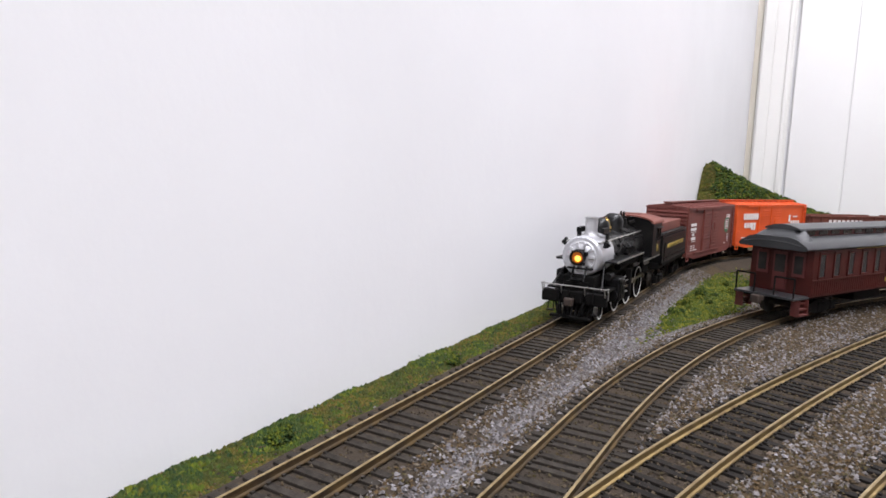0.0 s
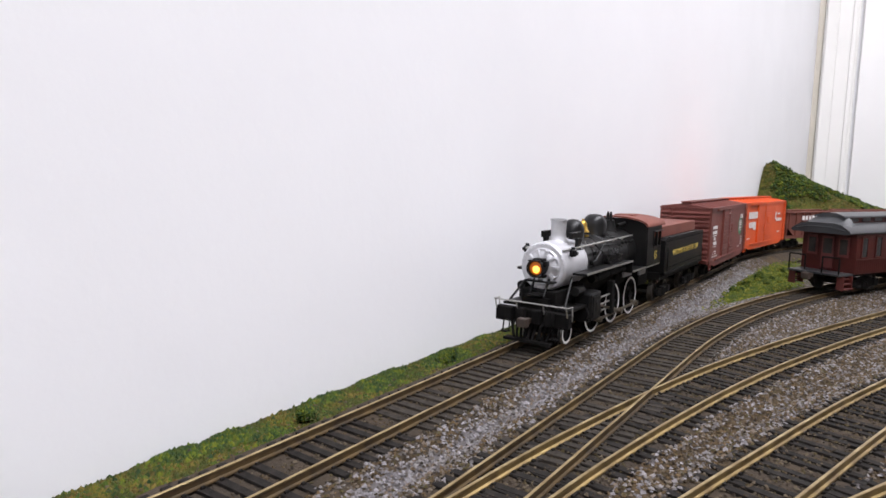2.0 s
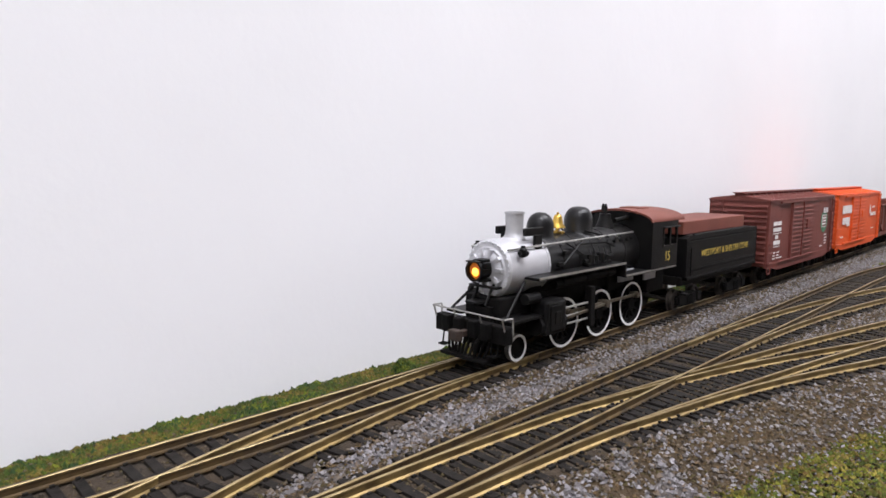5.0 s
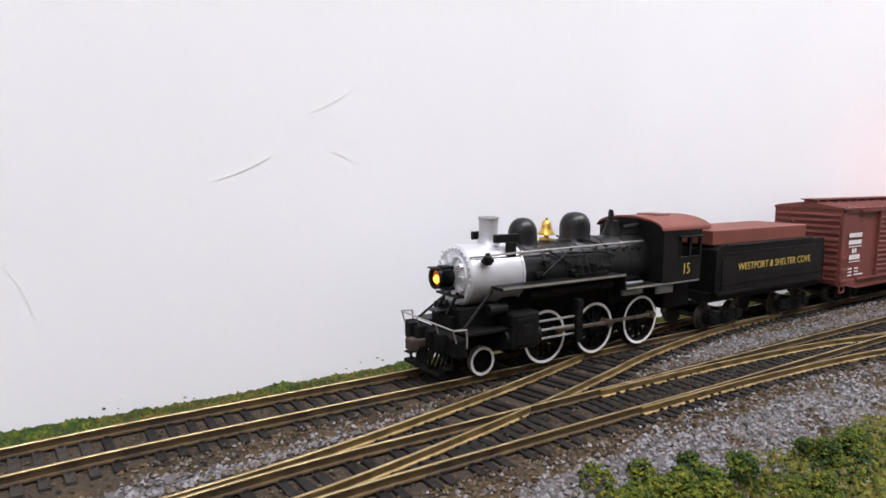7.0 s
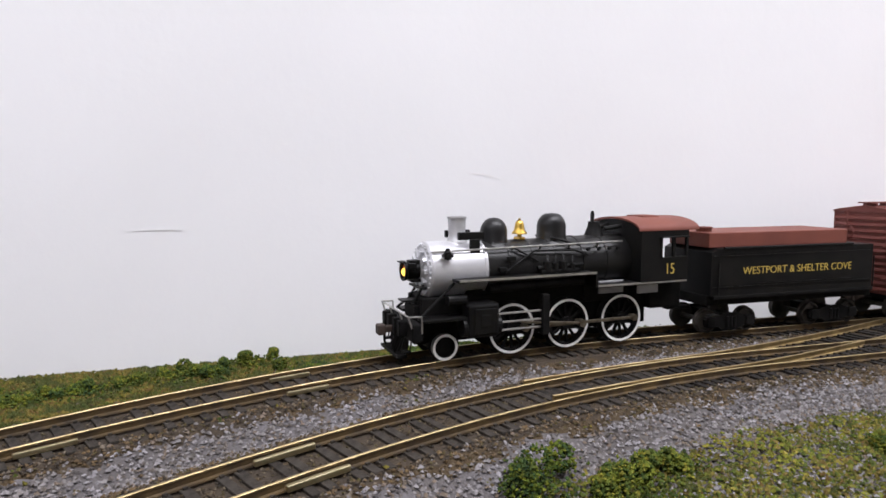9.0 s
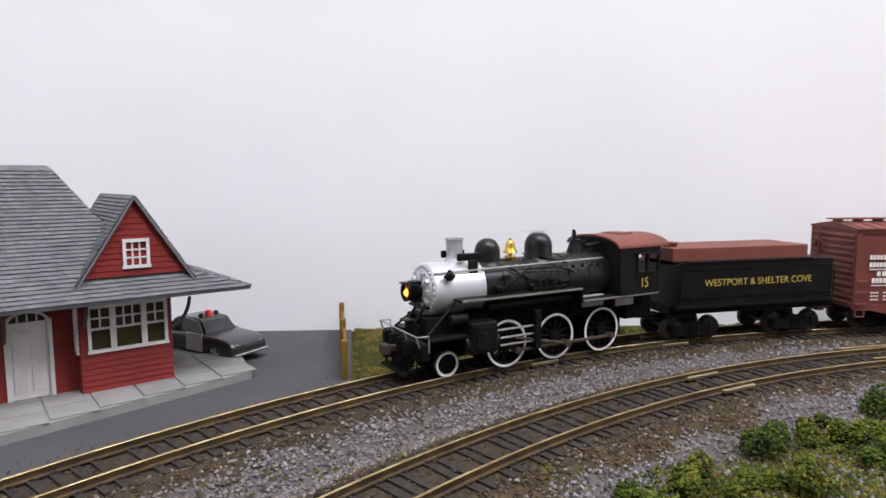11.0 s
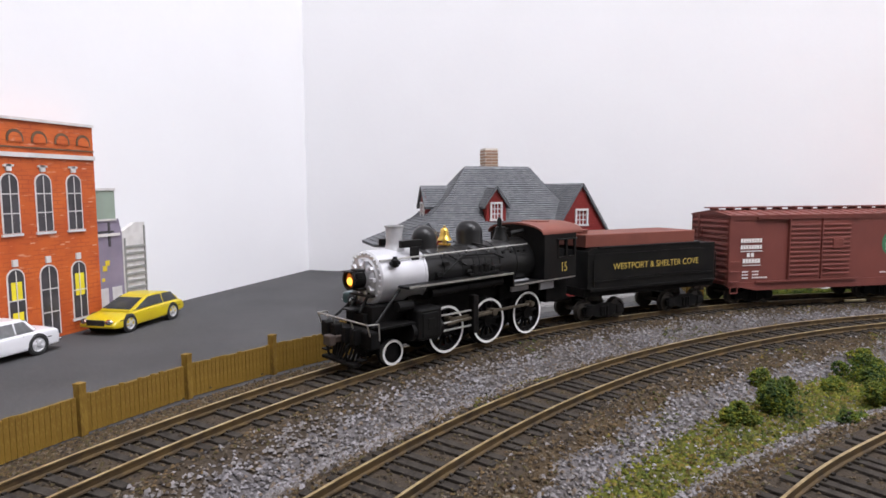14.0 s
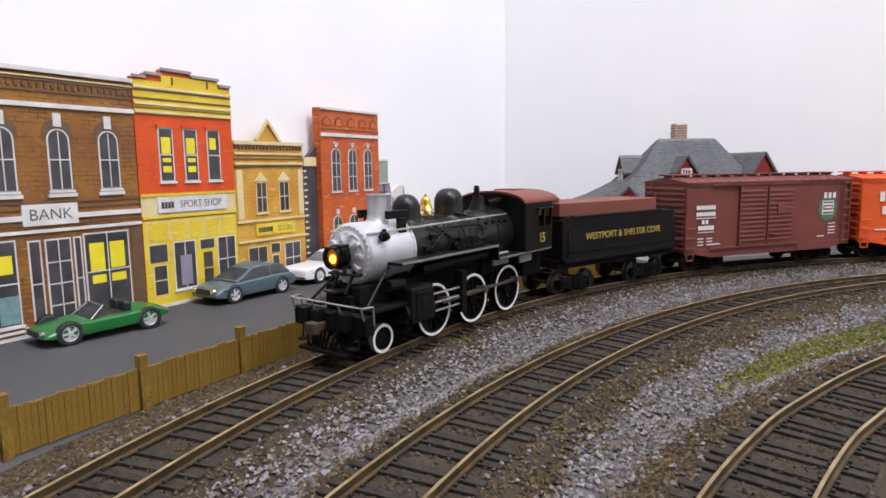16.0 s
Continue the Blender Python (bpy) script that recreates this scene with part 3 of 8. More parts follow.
def coupler(parent, x, s, z=9.5):
    bm = bmesh.new()
    box(bm, min(x, x + s * 5), max(x, x + s * 5), -1.2, 1.2, z - 1.1, z + 1.1, 0.3)
    box(bm, min(x + s * 4, x + s * 7), max(x + s * 4, x + s * 7), -2.2, 2.2, z - 1.9, z + 1.9, 0.5)
    part("coupler", bm, RUST, parent)


# -- locomotive: x runs back from a point PIV behind the front --
BODIES = []
engine = thing("steam_locomotive", "black steam locomotive with silver smokebox and lit headlight", "locomotive")
PE = 30.0
BODIES.append((engine, 0.030, 0.100))
ZC = 32.4


def E(u):
    return u - PE


bm = bmesh.new()
lathe(bm, [(0, 37), (9.9, 37), (10.0, 60), (10.3, 78), (10.9, 101), (0, 101)], Matrix.Translation((-PE, 0, ZC)) @ XUP, 40)
for u in (47, 57, 67, 79, 90):
    rr = 10.0 + max(0, (u - 60) * 0.022)
    lathe(bm, [(rr - 0.1, -0.7), (rr + 0.16, -0.6), (rr + 0.16, 0.6), (rr - 0.1, 0.7)], Matrix.Translation((E(u), 0, ZC)) @ XUP, 40)
part("boiler", bm, SATIN, engine, "satin black boiler with bands", smooth=True)
bm = bmesh.new()
lathe(bm, [(0, 14.6), (7.4, 14.6), (7.9, 15.1), (9.6, 15.2), (10.35, 15.9), (10.35, 36.2), (10.55, 36.3), (10.55, 37.4), (10.0, 37.5)], Matrix.Translation((-PE, 0, ZC)) @ XUP, 44)
sb = part("smokebox", bm, SILVER, engine, "silver painted smokebox", smooth=True)
bm = bmesh.new()
for k in range(28):
    a = 2 * math.pi * k / 28
    rod(bm, (E(14.5), 9.3 * math.cos(a), ZC + 9.3 * math.sin(a)), (E(15.6), 9.3 * math.cos(a), ZC + 9.3 * math.sin(a)), 0.35, seg=6)
for k in range(30):
    a = 2 * math.pi * k / 30
    rod(bm, (E(36.9), 10.4 * math.cos(a), ZC + 10.4 * math.sin(a)), (E(36.9), 10.8 * math.cos(a), ZC + 10.8 * math.sin(a)), 0.3, seg=5)
part("rivet_ring", bm, SILVER, sb)
bm = bmesh.new()
lathe(bm, [(0, 13.2), (3.4, 13.4), (5.6, 14.0), (6.6, 14.7), (6.6, 15)], Matrix.Translation((-PE, 0, ZC)) @ XUP, 30)
sdoor = part("smokebox_door", bm, SILVER, sb, "round silver door with clamps", smooth=True)
for k in range(10):
    a = 2 * math.pi * (k + 0.5) / 10
    bm = bmesh.new()
    box(bm, E(13.2), E(14.8), -0.7, 0.7, 4.6, 7.4, 0.15, Matrix.Translation((0, 0, ZC)) @ Matrix.Rotation(a, 4, "X"))
    part("clamp", bm, SILVER, engine)
bm = bmesh.new()
lathe(bm, [(0, 41), (4.6, 41.6), (3.5, 43.4), (3.15, 45), (3.35, 50.9), (3.7, 51.1), (3.7, 51.7), (3.0, 51.7), (2.8, 47), (0, 47)], Matrix.Translation((E(29), 0, 0)), 28)
part("smokestack", bm, STACK, engine, "dull silver smokestack", smooth=True)
for u, r, z0, z1, nm in ((44.3, 5.2, 40.5, 51.0, "sand_dome"), (69.8, 5.8, 41, 52.3, "steam_dome")):
    bm = bmesh.new()
    lathe(bm, [(r + 1.7, z0 - 0.8), (r + 0.5, z0 + 0.7), (r, z0 + 1.8), (r, z1 - 5.2), (r - 0.22, z1 - 3.9), (r - 0.85, z1 - 2.4), (r - 1.9, z1 - 1.1), (r - 3.3, z1 - 0.3), (0, z1)], Matrix.Translation((E(u), 0, 0)), 30)
    part(nm, bm, SATIN, engine, "rounded black dome", smooth=True)
bm = bmesh.new()
lathe(bm, [(3.1, 44.4), (2.95, 44.9), (2.2, 45.9), (1.85, 47.4), (1.7, 48.6), (1.1, 49.4), (0.5, 49.7), (0.55, 50.4), (0, 50.6)], Matrix.Translation((E(55.5), 0, 0)), 20)
bell = part("bell", bm, BRASS, engine, "polished brass bell", smooth=True)
bm = bmesh.new()
box(bm, E(55.5) - 1.2, E(55.5) + 1.2, -2.6, 2.6, 42.2, 43.2, 0.2)
rod(bm, (E(55.5), 0, 43), (E(55.5), 0, 46), 0.9, seg=9)
part("bell_yoke", bm, BRASS, bell)
# headlight
bm = bmesh.new()
lathe(bm, [(0, 18.5), (3.0, 18.5), (3.2, 17.8), (3.2, 8.8), (3.75, 8.3), (3.75, 7.4), (3.1, 7.4), (2.7, 9.6), (0, 10)], Matrix.Translation((-PE, 0, 32.4)) @ XUP, 26)
box(bm, E(10), E(18), -2.7, 2.7, 28.3, 29.4, 0.2)
box(bm, E(8.5), E(11.5), -4.6, -3.0, 33.2, 35.4, 0.2)
box(bm, E(9.6), E(18), -2.2, 2.2, 34.6, 36.2, 0.3)
box(bm, E(6.2), E(8.4), -2.6, 2.6, 35.4, 35.9, 0.15)
hl = part("headlight", bm, BLACK, engine, "black drum headlight", smooth=True)
bm = bmesh.new()
lathe(bm, [(0, 7.9), (1.6, 8.1), (2.8, 8.7)], Matrix.Translation((-PE, 0, 32.4)) @ XUP, 22)
part("lens", bm, LENS, hl, "glowing amber lens", smooth=True)
bm = bmesh.new()
lathe(bm, [(0, 7.0), (0.9, 7.2), (1.5, 7.9)], Matrix.Translation((-PE, -0.5, 32.0)) @ XUP, 16)
part("bulb", bm, HEADLAMP, hl, "bright yellow bulb", smooth=True)
bm = bmesh.new()
for s in (-1, 1):
    rod(bm, (E(10), s * 3.2, 20.5), (E(15.5), s * 3.2, 28.6), 0.55, seg=8)
box(bm, E(6.5), E(13), -3, 3, 21.2, 21.9, 0.2)
box(bm, E(12), E(16), -6.5, 6.5, 26.0, 26.8, 0.2)
part("headlight_bracket", bm, BLACK, engine)
# marker lamps and flag boxes
for s in (-1, 1):
    bm = bmesh.new()
    lathe(bm, [(0, -1.6), (1.4, -1.5), (1.5, 1.0), (0.8, 1.6), (0.8, 2.3), (0, 2.4)], Matrix.Translation((E(21), s * 10.6, 38.6)), 12)
    for a in (0, math.pi / 2, math.pi):
        rod(bm, (E(21), s * 10.6, 38.4), (E(21) + 2.1 * math.cos(a), s * 10.6 + s * 2.1 * math.sin(a), 38.4), 0.75, seg=8)
    rod(bm, (E(21), s * 9.0, 37.5), (E(21), s * 10.6, 37), 0.4, seg=6)
    part("marker_lamp", bm, BLACK, engine, smooth=True)
    bm = bmesh.new()
    box(bm, E(26.8), E(37), s * 6.4 - 0.9, s * 6.4 + 0.9, 43.4, 46.2, 0.25, Matrix.Translation((0, 0, 0)))
    box(bm, E(31), E(34.8), s * 7.6 - 0.7, s * 7.6 + 0.7, 38.4, 43.6, 0.2)
    part("number_board", bm, BLACK, engine)
# cab
bm = bmesh.new()
for s in (-1, 1):
    y0, y1 = (s * 16 - 0.5, s * 16 + 0.5)
    box(bm, E(101), E(124.5), y0, y1, 24.6, 34.2)
    box(bm, E(101), E(110.6), y0, y1, 34.2, 45.0)
    box(bm, E(116.6), E(117.4), y0, y1, 34.2, 42)
    box(bm, E(123.4), E(124.5), y0, y1, 34.2, 45.0)
    box(bm, E(110.6), E(123.4), y0, y1, 42, 45.0)
arc = [(15.5 * math.sin(a), 44.8 + 4.3 * math.cos(a)) for a in np.linspace(-1.5, 1.5, 13)]
extrude(bm, [(-15.5, 24.6), (15.5, 24.6)] + arc[::-1], E(101), E(102), axis="x")
box(bm, E(101.5), E(122), -15.7, 15.7, 24.6, 25.6)
cab = part("cab", bm, BLACK, engine, "black cab with open side windows")
bm = bmesh.new()
lo = [(16.9 * math.sin(a), 44.7 + 4.6 * math.cos(a)) for a in np.linspace(-1.5, 1.5, 17)]
hi = [(a * 1.0, z + 0.8) for a, z in lo]
extrude(bm, lo + hi[::-1], E(99.5), E(129.5), axis="x")
box(bm, E(110), E(119), -5, 5, 49.6, 50.5, 0.3)
roof = part("roof", bm, ROOFRED, cab, "rust red curved cab roof", smooth=True)
bm = bmesh.new()
for s in (-1, 1):
    box(bm, E(109.6), E(124), min(s * 16.4, s * 18), max(s * 16.4, s * 17.6), 42.1, 42.6, 0.1, None)
    box(bm, E(110.4), E(111.2), s * 16.6 - 0.2, s * 16.6 + 0.2, 34.2, 42)
    box(bm, E(116.4), E(117.6), s * 16.6 - 0.2, s * 16.6 + 0.2, 34.2, 42)
    box(bm, E(110.4), E(123.6), s * 16.6 - 0.2, s * 16.6 + 0.2, 33.6, 34.3)
part("window_frame", bm, BLACK, cab)
bm = bmesh.new()
box(bm, E(101.2), E(108), -9.5, 9.5, 25.7, 44)
part("boiler_backhead", bm, UNDER, cab)
lettering("15", 6.2, GILT, engine, side_plane(E(115.3), -16.56, 29.3), "number", 0.82, "gilt engine number")
# running boards with bright edges
bm = bmesh.new()
for s in (-1, 1):
    box(bm, E(23), E(80.5), min(s * 9, s * 16.2), max(s * 9, s * 16.2), 28.9, 29.9, 0.15)
    box(bm, E(81), E(124), min(s * 9, s * 16.2), max(s * 9, s * 16.2), 23.6, 24.6, 0.15)
    box(bm, E(80.2), E(81), min(s * 9, s * 16.2), max(s * 9, s * 16.2), 23.8, 29.7)
    box(bm, E(10), E(27), min(s * 8, s * 15.5), max(s * 8, s * 15.5), 15.6, 16.6, 0.15)
part("running_board", bm, BLACK, engine)
for s in (-1, 1):
    for a, b, z in ((23.2, 80.3, 29.3), (81.2, 124.3, 24.0)):
        bm = bmesh.new()
        box(bm, E(a), E(b), s * 16.3 - 0.15, s * 16.3 + 0.2, z, z + 0.8)
        part("edge_trim", bm, NICKEL, engine, "bright running board edge")
# frame, fire box and piping
bm = bmesh.new()
box(bm, E(10), E(112), -5.6, 5.6, 6, 20)
box(bm, E(12), E(40), -8, 8, 14, 23, 0.5)
box(bm, E(80), E(101), -8.6, 8.6, 17, 30, 0.5)
box(bm, E(30), E(80), -7, 7, 19, 27)
box(bm, E(112), E(128), -9, 9, 12, 24, 0.5)
part("frame", bm, UNDER, engine)
bm = bmesh.new()
box(bm, E(86), E(97.5), -10.4, -9.2, 20.2, 25.2, 0.2)
box(bm, E(103), E(113), -12.6, -11.6, 19.5, 23.8, 0.2)
part("firebox_panel", bm, mat("pale_grey_panel", (0.33, 0.33, 0.34), (0.25, 0.25, 0.26), 150, 0.6), engine, "pale grey fire box side")
for s in (-1, 1):
    bm = bmesh.new()
    rod(bm, (E(36), s * 13.0, 25.9), (E(76), s * 13.0, 26.6), 1.7, seg=14)
    for u in (40, 55, 70):
        rod(bm, (E(u), s * 13.0, 26.2), (E(u + 0.8), s * 13.0, 26.2), 1.95, seg=14)
    pieces("air_tank", "tank_band", bm, UNDER, engine, smooth=True)
bm = bmesh.new()
for s in (-1, 1):
    # air pump, injectors and pipes on the boiler's flank
    for u, r in ((61, 1.6), (64.5, 1.3), (68, 1.6), (72, 1.1)):
        rod(bm, (E(u), s * 12.0, 31), (E(u), s * 12.0, 31.4 + 1.9 * r), r, seg=10)
        rod(bm, (E(u), s * 12.0, 31.4 + 1.9 * r), (E(u + 1), s * 10.4, 35 + r), 0.35, seg=6)
    box(bm, E(58), E(75), min(s * 10, s * 13), max(s * 10, s * 13), 30, 31.4, 0.3)
    rod(bm, (E(57), s * 11.6, 32.2), (E(77), s * 11.6, 32.8), 0.8, seg=8)
    rod(bm, (E(44), s * 10.6, 31), (E(57), s * 9.6, 38.6), 0.42, seg=6)
    rod(bm, (E(57), s * 9.6, 38.6), (E(74), s * 10.4, 38.2), 0.42, seg=6)
    rod(bm, (E(74), s * 10.4, 38.2), (E(80), s * 10.8, 36.2), 0.42, seg=6)
    rod(bm, (E(48), s * 8.6, 40.2), (E(58), s * 10.6, 34.6), 0.35, seg=6)
    rod(bm, (E(66), s * 5.6, 43), (E(77), s * 9.9, 40), 0.4, seg=6)
    for u, z in ((46.5, 36.2), (43, 32.2)):
        box(bm, E(u) - 1.6, E(u) + 1.6, s * 10.6 - 0.8, s * 10.6 + 0.8, z - 0.9, z + 0.9, 0.3)
    for u in (80, 85, 90, 94):
        rod(bm, (E(u), s * 10.2, 38.2), (E(u), s * 11.4, 38.4), 0.7, seg=8)
    rod(bm, (E(9), s * 13, 16.4), (E(24), s * 9.4, 28.2), 0.5, seg=8)
    rod(bm, (E(20), s * 12.5, 22.5), (E(27), s * 12.5, 22.5), 2.0, seg=12)
pieces("piping", "pipe", bm, BLACK, engine, "black pipes, pumps and stays")
bm = bmesh.new()
for s in (-1, 1):
    rod(bm, (E(15.6), s * 8.4, 39.6), (E(97), s * 9.6, 40.8), 0.38, seg=7)
    for u in (22, 37, 48, 60, 73, 86):
        rod(bm, (E(u), s * 8.0, 39.2), (E(u), s * 8.9, 39.9 + u * 0.011), 0.5, seg=6)
part("handrail", bm, NICKEL, engine, "thin bright handrail")
bm = bmesh.new()
lathe(bm, [(4.2, 42), (3.4, 44.2), (2.6, 46.4), (2.4, 48.4), (0, 48.6)], Matrix.Translation((E(90), 0, 0)), 18)
for y in (-1, 1):
    lathe(bm, [(0.7, 48), (0.75, 51.4), (0.4, 52.6), (0, 52.8)], Matrix.Translation((E(89.2 + y * 0.6), y, 0)), 8)
rod(bm, (E(93), -3, 45.5), (E(100), -4.5, 46.5), 1.0, seg=8)
rod(bm, (E(93), 3, 45.5), (E(100), 4.5, 46.5), 1.0, seg=8)
part("steam_turret", bm, BLACK, engine, smooth=True)
# cylinders and valve gear
for s in (-1, 1):
    bm = bmesh.new()
    yy0, yy1 = min(s * 9.5, s * 17.2), max(s * 9.5, s * 17.2)
    box(bm, E(26.5), E(38.5), yy0, yy1, 9, 21.4, 1.1)
    rod(bm, (E(25), s * 13, 12.6), (E(40), s * 13, 12.6), 3.6, seg=18)
    box(bm, E(28.5), E(36.5), min(s * 17.1, s * 17.6), max(s * 17.1, s * 17.6), 10.6, 19.6, 0.3)
    box(bm, E(31), E(34.5), min(s * 17.5, s * 17.9), max(s * 17.5, s * 17.9), 13, 17.4, 0.2)
    part("cylinder", bm, BLACK, engine, "black cylinder block")
    bm = bmesh.new()
    for z in (16.4, 13.2, 10.2):
        rod(bm, (E(38), s * 13.4, z), (E(59), s * 13.4, z), 0.42, seg=7)
    part("guide_bar", bm, NICKEL, engine)
    bm = bmesh.new()
    box(bm, E(57.6), E(60.6), s * 13.6 - 1.5, s * 13.6 + 1.5, 7, 22.6, 0.4)
    part("guide_yoke", bm, UNDER, engine)
# pilot
bm = bmesh.new()
box(bm, E(5.5), E(9.5), -16.5, 16.5, 9.5, 15.5, 0.4)
box(bm, E(8), E(24), -6, 6, 8, 15)
for y in np.linspace(-9, 9, 9):
    rod(bm, (E(6.5), y, 9.6), (E(3.2 + abs(y) * 0.22), y * 0.8, 3.2), 0.6, seg=6)
box(bm, E(1.8), E(5.6), -10.5, 10.5, 2.6, 3.8, 0.3)
for y in (-11.4, 11.4):
    box(bm, E(3.4), E(6.4), y - 1.6, y + 1.6, 5.0, 5.6, 0.15)
    for e in (-1.4, 1.4):
        rod(bm, (E(5.6), y + e, 5.2), (E(6.4), y + e, 10), 0.3, seg=6)
for y in (-6.2, 6.2):
    for p, q in (((4.4, y, 11), (2.2, y * 0.98, 9.4)), ((2.2, y * 0.98, 9.4), (2.0, y * 0.95, 5.6)), ((2.0, y * 0.95, 5.6), (2.6, y * 0.9, 4.4))):
        rod(bm, (E(p[0]), p[1], p[2]), (E(q[0]), q[1], q[2]), 0.5, seg=7)
for y in (-9, -3.5, 3.5, 9):
    box(bm, E(2.6), E(6), y - 1.6, y + 1.6, 10.5, 16.2, 0.4)
part("pilot", bm, UNDER, engine, "black pilot beam and cowcatcher")
bm = bmesh.new()
rod(bm, (E(4.2), -16.5, 18.6), (E(4.2), 16.5, 18.6), 0.30, seg=8)
for y in (-16, -6, 6, 16):
    rod(bm, (E(5.5), y, 14.5), (E(4.2), y, 18.6), 0.30, seg=7)
for s in (-1, 1):
    rod(bm, (E(4.2), s * 16.5, 18.6), (E(8.8), s * 16.7, 18.4), 0.30, seg=7)
    rod(bm, (E(8.8), s * 16.7, 18.4), (E(9), s * 16.7, 12.5), 0.30, seg=7)
part("pilot_rail", bm, NICKEL, engine, "bright footplate handrail")
coupler(engine, E(4.5), -1, 11.5)
# wheels and rods
CR = 4.4
DR = 9.6
PHASE = -0.66
QREF = TRAIN_REF
for u in (47.2, 71.6, 97.0):
    w = driver(engine, E(u), DR, CR)
    ROLLING.append((w, DR, PHASE, E(u), DR))
w = wheelset(engine, E(20.3), 4.9, True)
ROLLING.append((w, 4.9, 0.0, E(20.3), 4.9))
bm = bmesh.new()
box(bm, E(15), E(27), -6.4, 6.4, 4.2, 6.4, 0.3)
part("pony_truck", bm, UNDER, engine)
for s in (-1, 1):
    bm = bmesh.new()
    box(bm, E(47.2), E(97.0), s * 12.1 - 0.45, s * 12.1 + 0.4, -0.62, 0.62, 0.2)
    for u in (47.2, 71.6, 97.0):
        rod(bm, (E(u), s * 11.6, 0), (E(u), s * 12.9, 0), 1.45, seg=12)
    o = part("side_rod", bm, STEEL, engine, "dull steel coupling rod")
    ROLLING.append((o, DR, PHASE, 0.0, DR, "side"))
    bm = bmesh.new()
    box(bm, -27, 0, s * 13.5 - 0.45, s * 13.5 + 0.4, -0.55, 0.55, 0.2)
    rod(bm, (0, s * 13.0, 0), (0, s * 14.4, 0), 1.6, seg=12)
    o = part("main_rod", bm, STEEL, engine, "dull steel driving rod")
    ROLLING.append((o, DR, PHASE, E(71.6), DR, "main"))

# -- tender --
tender = thing("tender", "black tender with gilt lettering and rust red coal cover", "tender")
PT = 158.0
BODIES.append((tender, 0.158, 0.206))


def Tn(u):
    return u - PT


bm = bmesh.new()
extrude(bm, [(Tn(136.5), 17), (Tn(223.5), 17), (Tn(223.5), 36.4), (Tn(212), 36.4), (Tn(211), 36.8), (Tn(140), 36.8), (Tn(136.5), 35.2)], -15.6, 15.6)
for s in (-1, 1):
    rod(bm, (Tn(142.5), s * 15.7, 36.9), (Tn(211.5), s * 15.7, 36.9), 0.5, seg=7)
    for z in (19.6, 34.6):
        for u in np.arange(141, 223, 1.6):
            rod(bm, (Tn(u), s * 15.5, z), (Tn(u), s * 15.85, z), 0.22, seg=5)
    for u in (140.6, 222.6):
        for z in np.arange(20, 35, 1.6):
            rod(bm, (Tn(u), s * 15.5, z), (Tn(u), s * 15.85, z), 0.22, seg=5)
    box(bm, Tn(160), Tn(212), s * 15.7 - 0.1, s * 15.7 + 0.1, 21.2, 21.6)
part("tank", bm, BLACK, tender, "black riveted water tank")
bm = bmesh.new()
box(bm, Tn(136), Tn(226), -13.5, 13.5, 12.6, 16.9, 0.4)
box(bm, Tn(138), Tn(224.6), -15.8, 15.8, 15.4, 17, 0.3)
part("frame", bm, UNDER, tender)
bm = bmesh.new()
box(bm, Tn(137), Tn(211), -13, 13, 36.9, 43.2, 0.4)
part("coal_cover", bm, ROOFRED, tender, "rust red box cover over the coal space")
bm = bmesh.new()
lathe(bm, [(3.2, 42.8), (3.2, 44.4), (3.6, 44.6), (3.6, 45.2), (0, 45.4)], Matrix.Translation((Tn(141.5), -4, 0)), 18)
part("filler_cap", bm, ROOFRED, tender, "small round rust red cap")
for s in (-1, 1):
    for z in (20.5, 33.6):
        bm = bmesh.new()
        box(bm, Tn(137), Tn(223), s * 15.66 - 0.2, s * 15.66 + 0.2, z - 0.25, z + 0.25)
        part("tank_seam", bm, BLACK, tender)
bm = bmesh.new()
lathe(bm, [(3.6, 36.4), (3.6, 38), (3, 38.6), (0, 38.8)], Matrix.Translation((Tn(217.5), 0, 0)), 18)
part("water_hatch", bm, BLACK, tender)
bm = bmesh.new()
for s in (-1, 1):
    rod(bm, (Tn(139.6), s * 16.4, 18), (Tn(139.6), s * 16.4, 31), 0.35, seg=6)
    rod(bm, (Tn(225), s * 15, 17), (Tn(225), s * 15, 31), 0.35, seg=6)
    box(bm, Tn(137), Tn(141), s * 14.5 - 1.6, s * 14.5 + 1.6, 8.5, 9.2)
part("grab_rail", bm, BLACK, tender)
lettering("WESTPORT & SHELTER COVE", 4.5, GILT, tender, side_plane(Tn(181.8), -15.74, 27.0), "lettering", 1.0, "gilt railroad lettering")
truck(tender, Tn(150.5), 20, 5.0)
truck(tender, Tn(207), 21.5, 5.0)
coupler(tender, Tn(225.5), 1)
bm = bmesh.new()
box(bm, Tn(126), Tn(137), -2, 2, 9.6, 11, 0.3)
part("drawbar", bm, UNDER, tender)


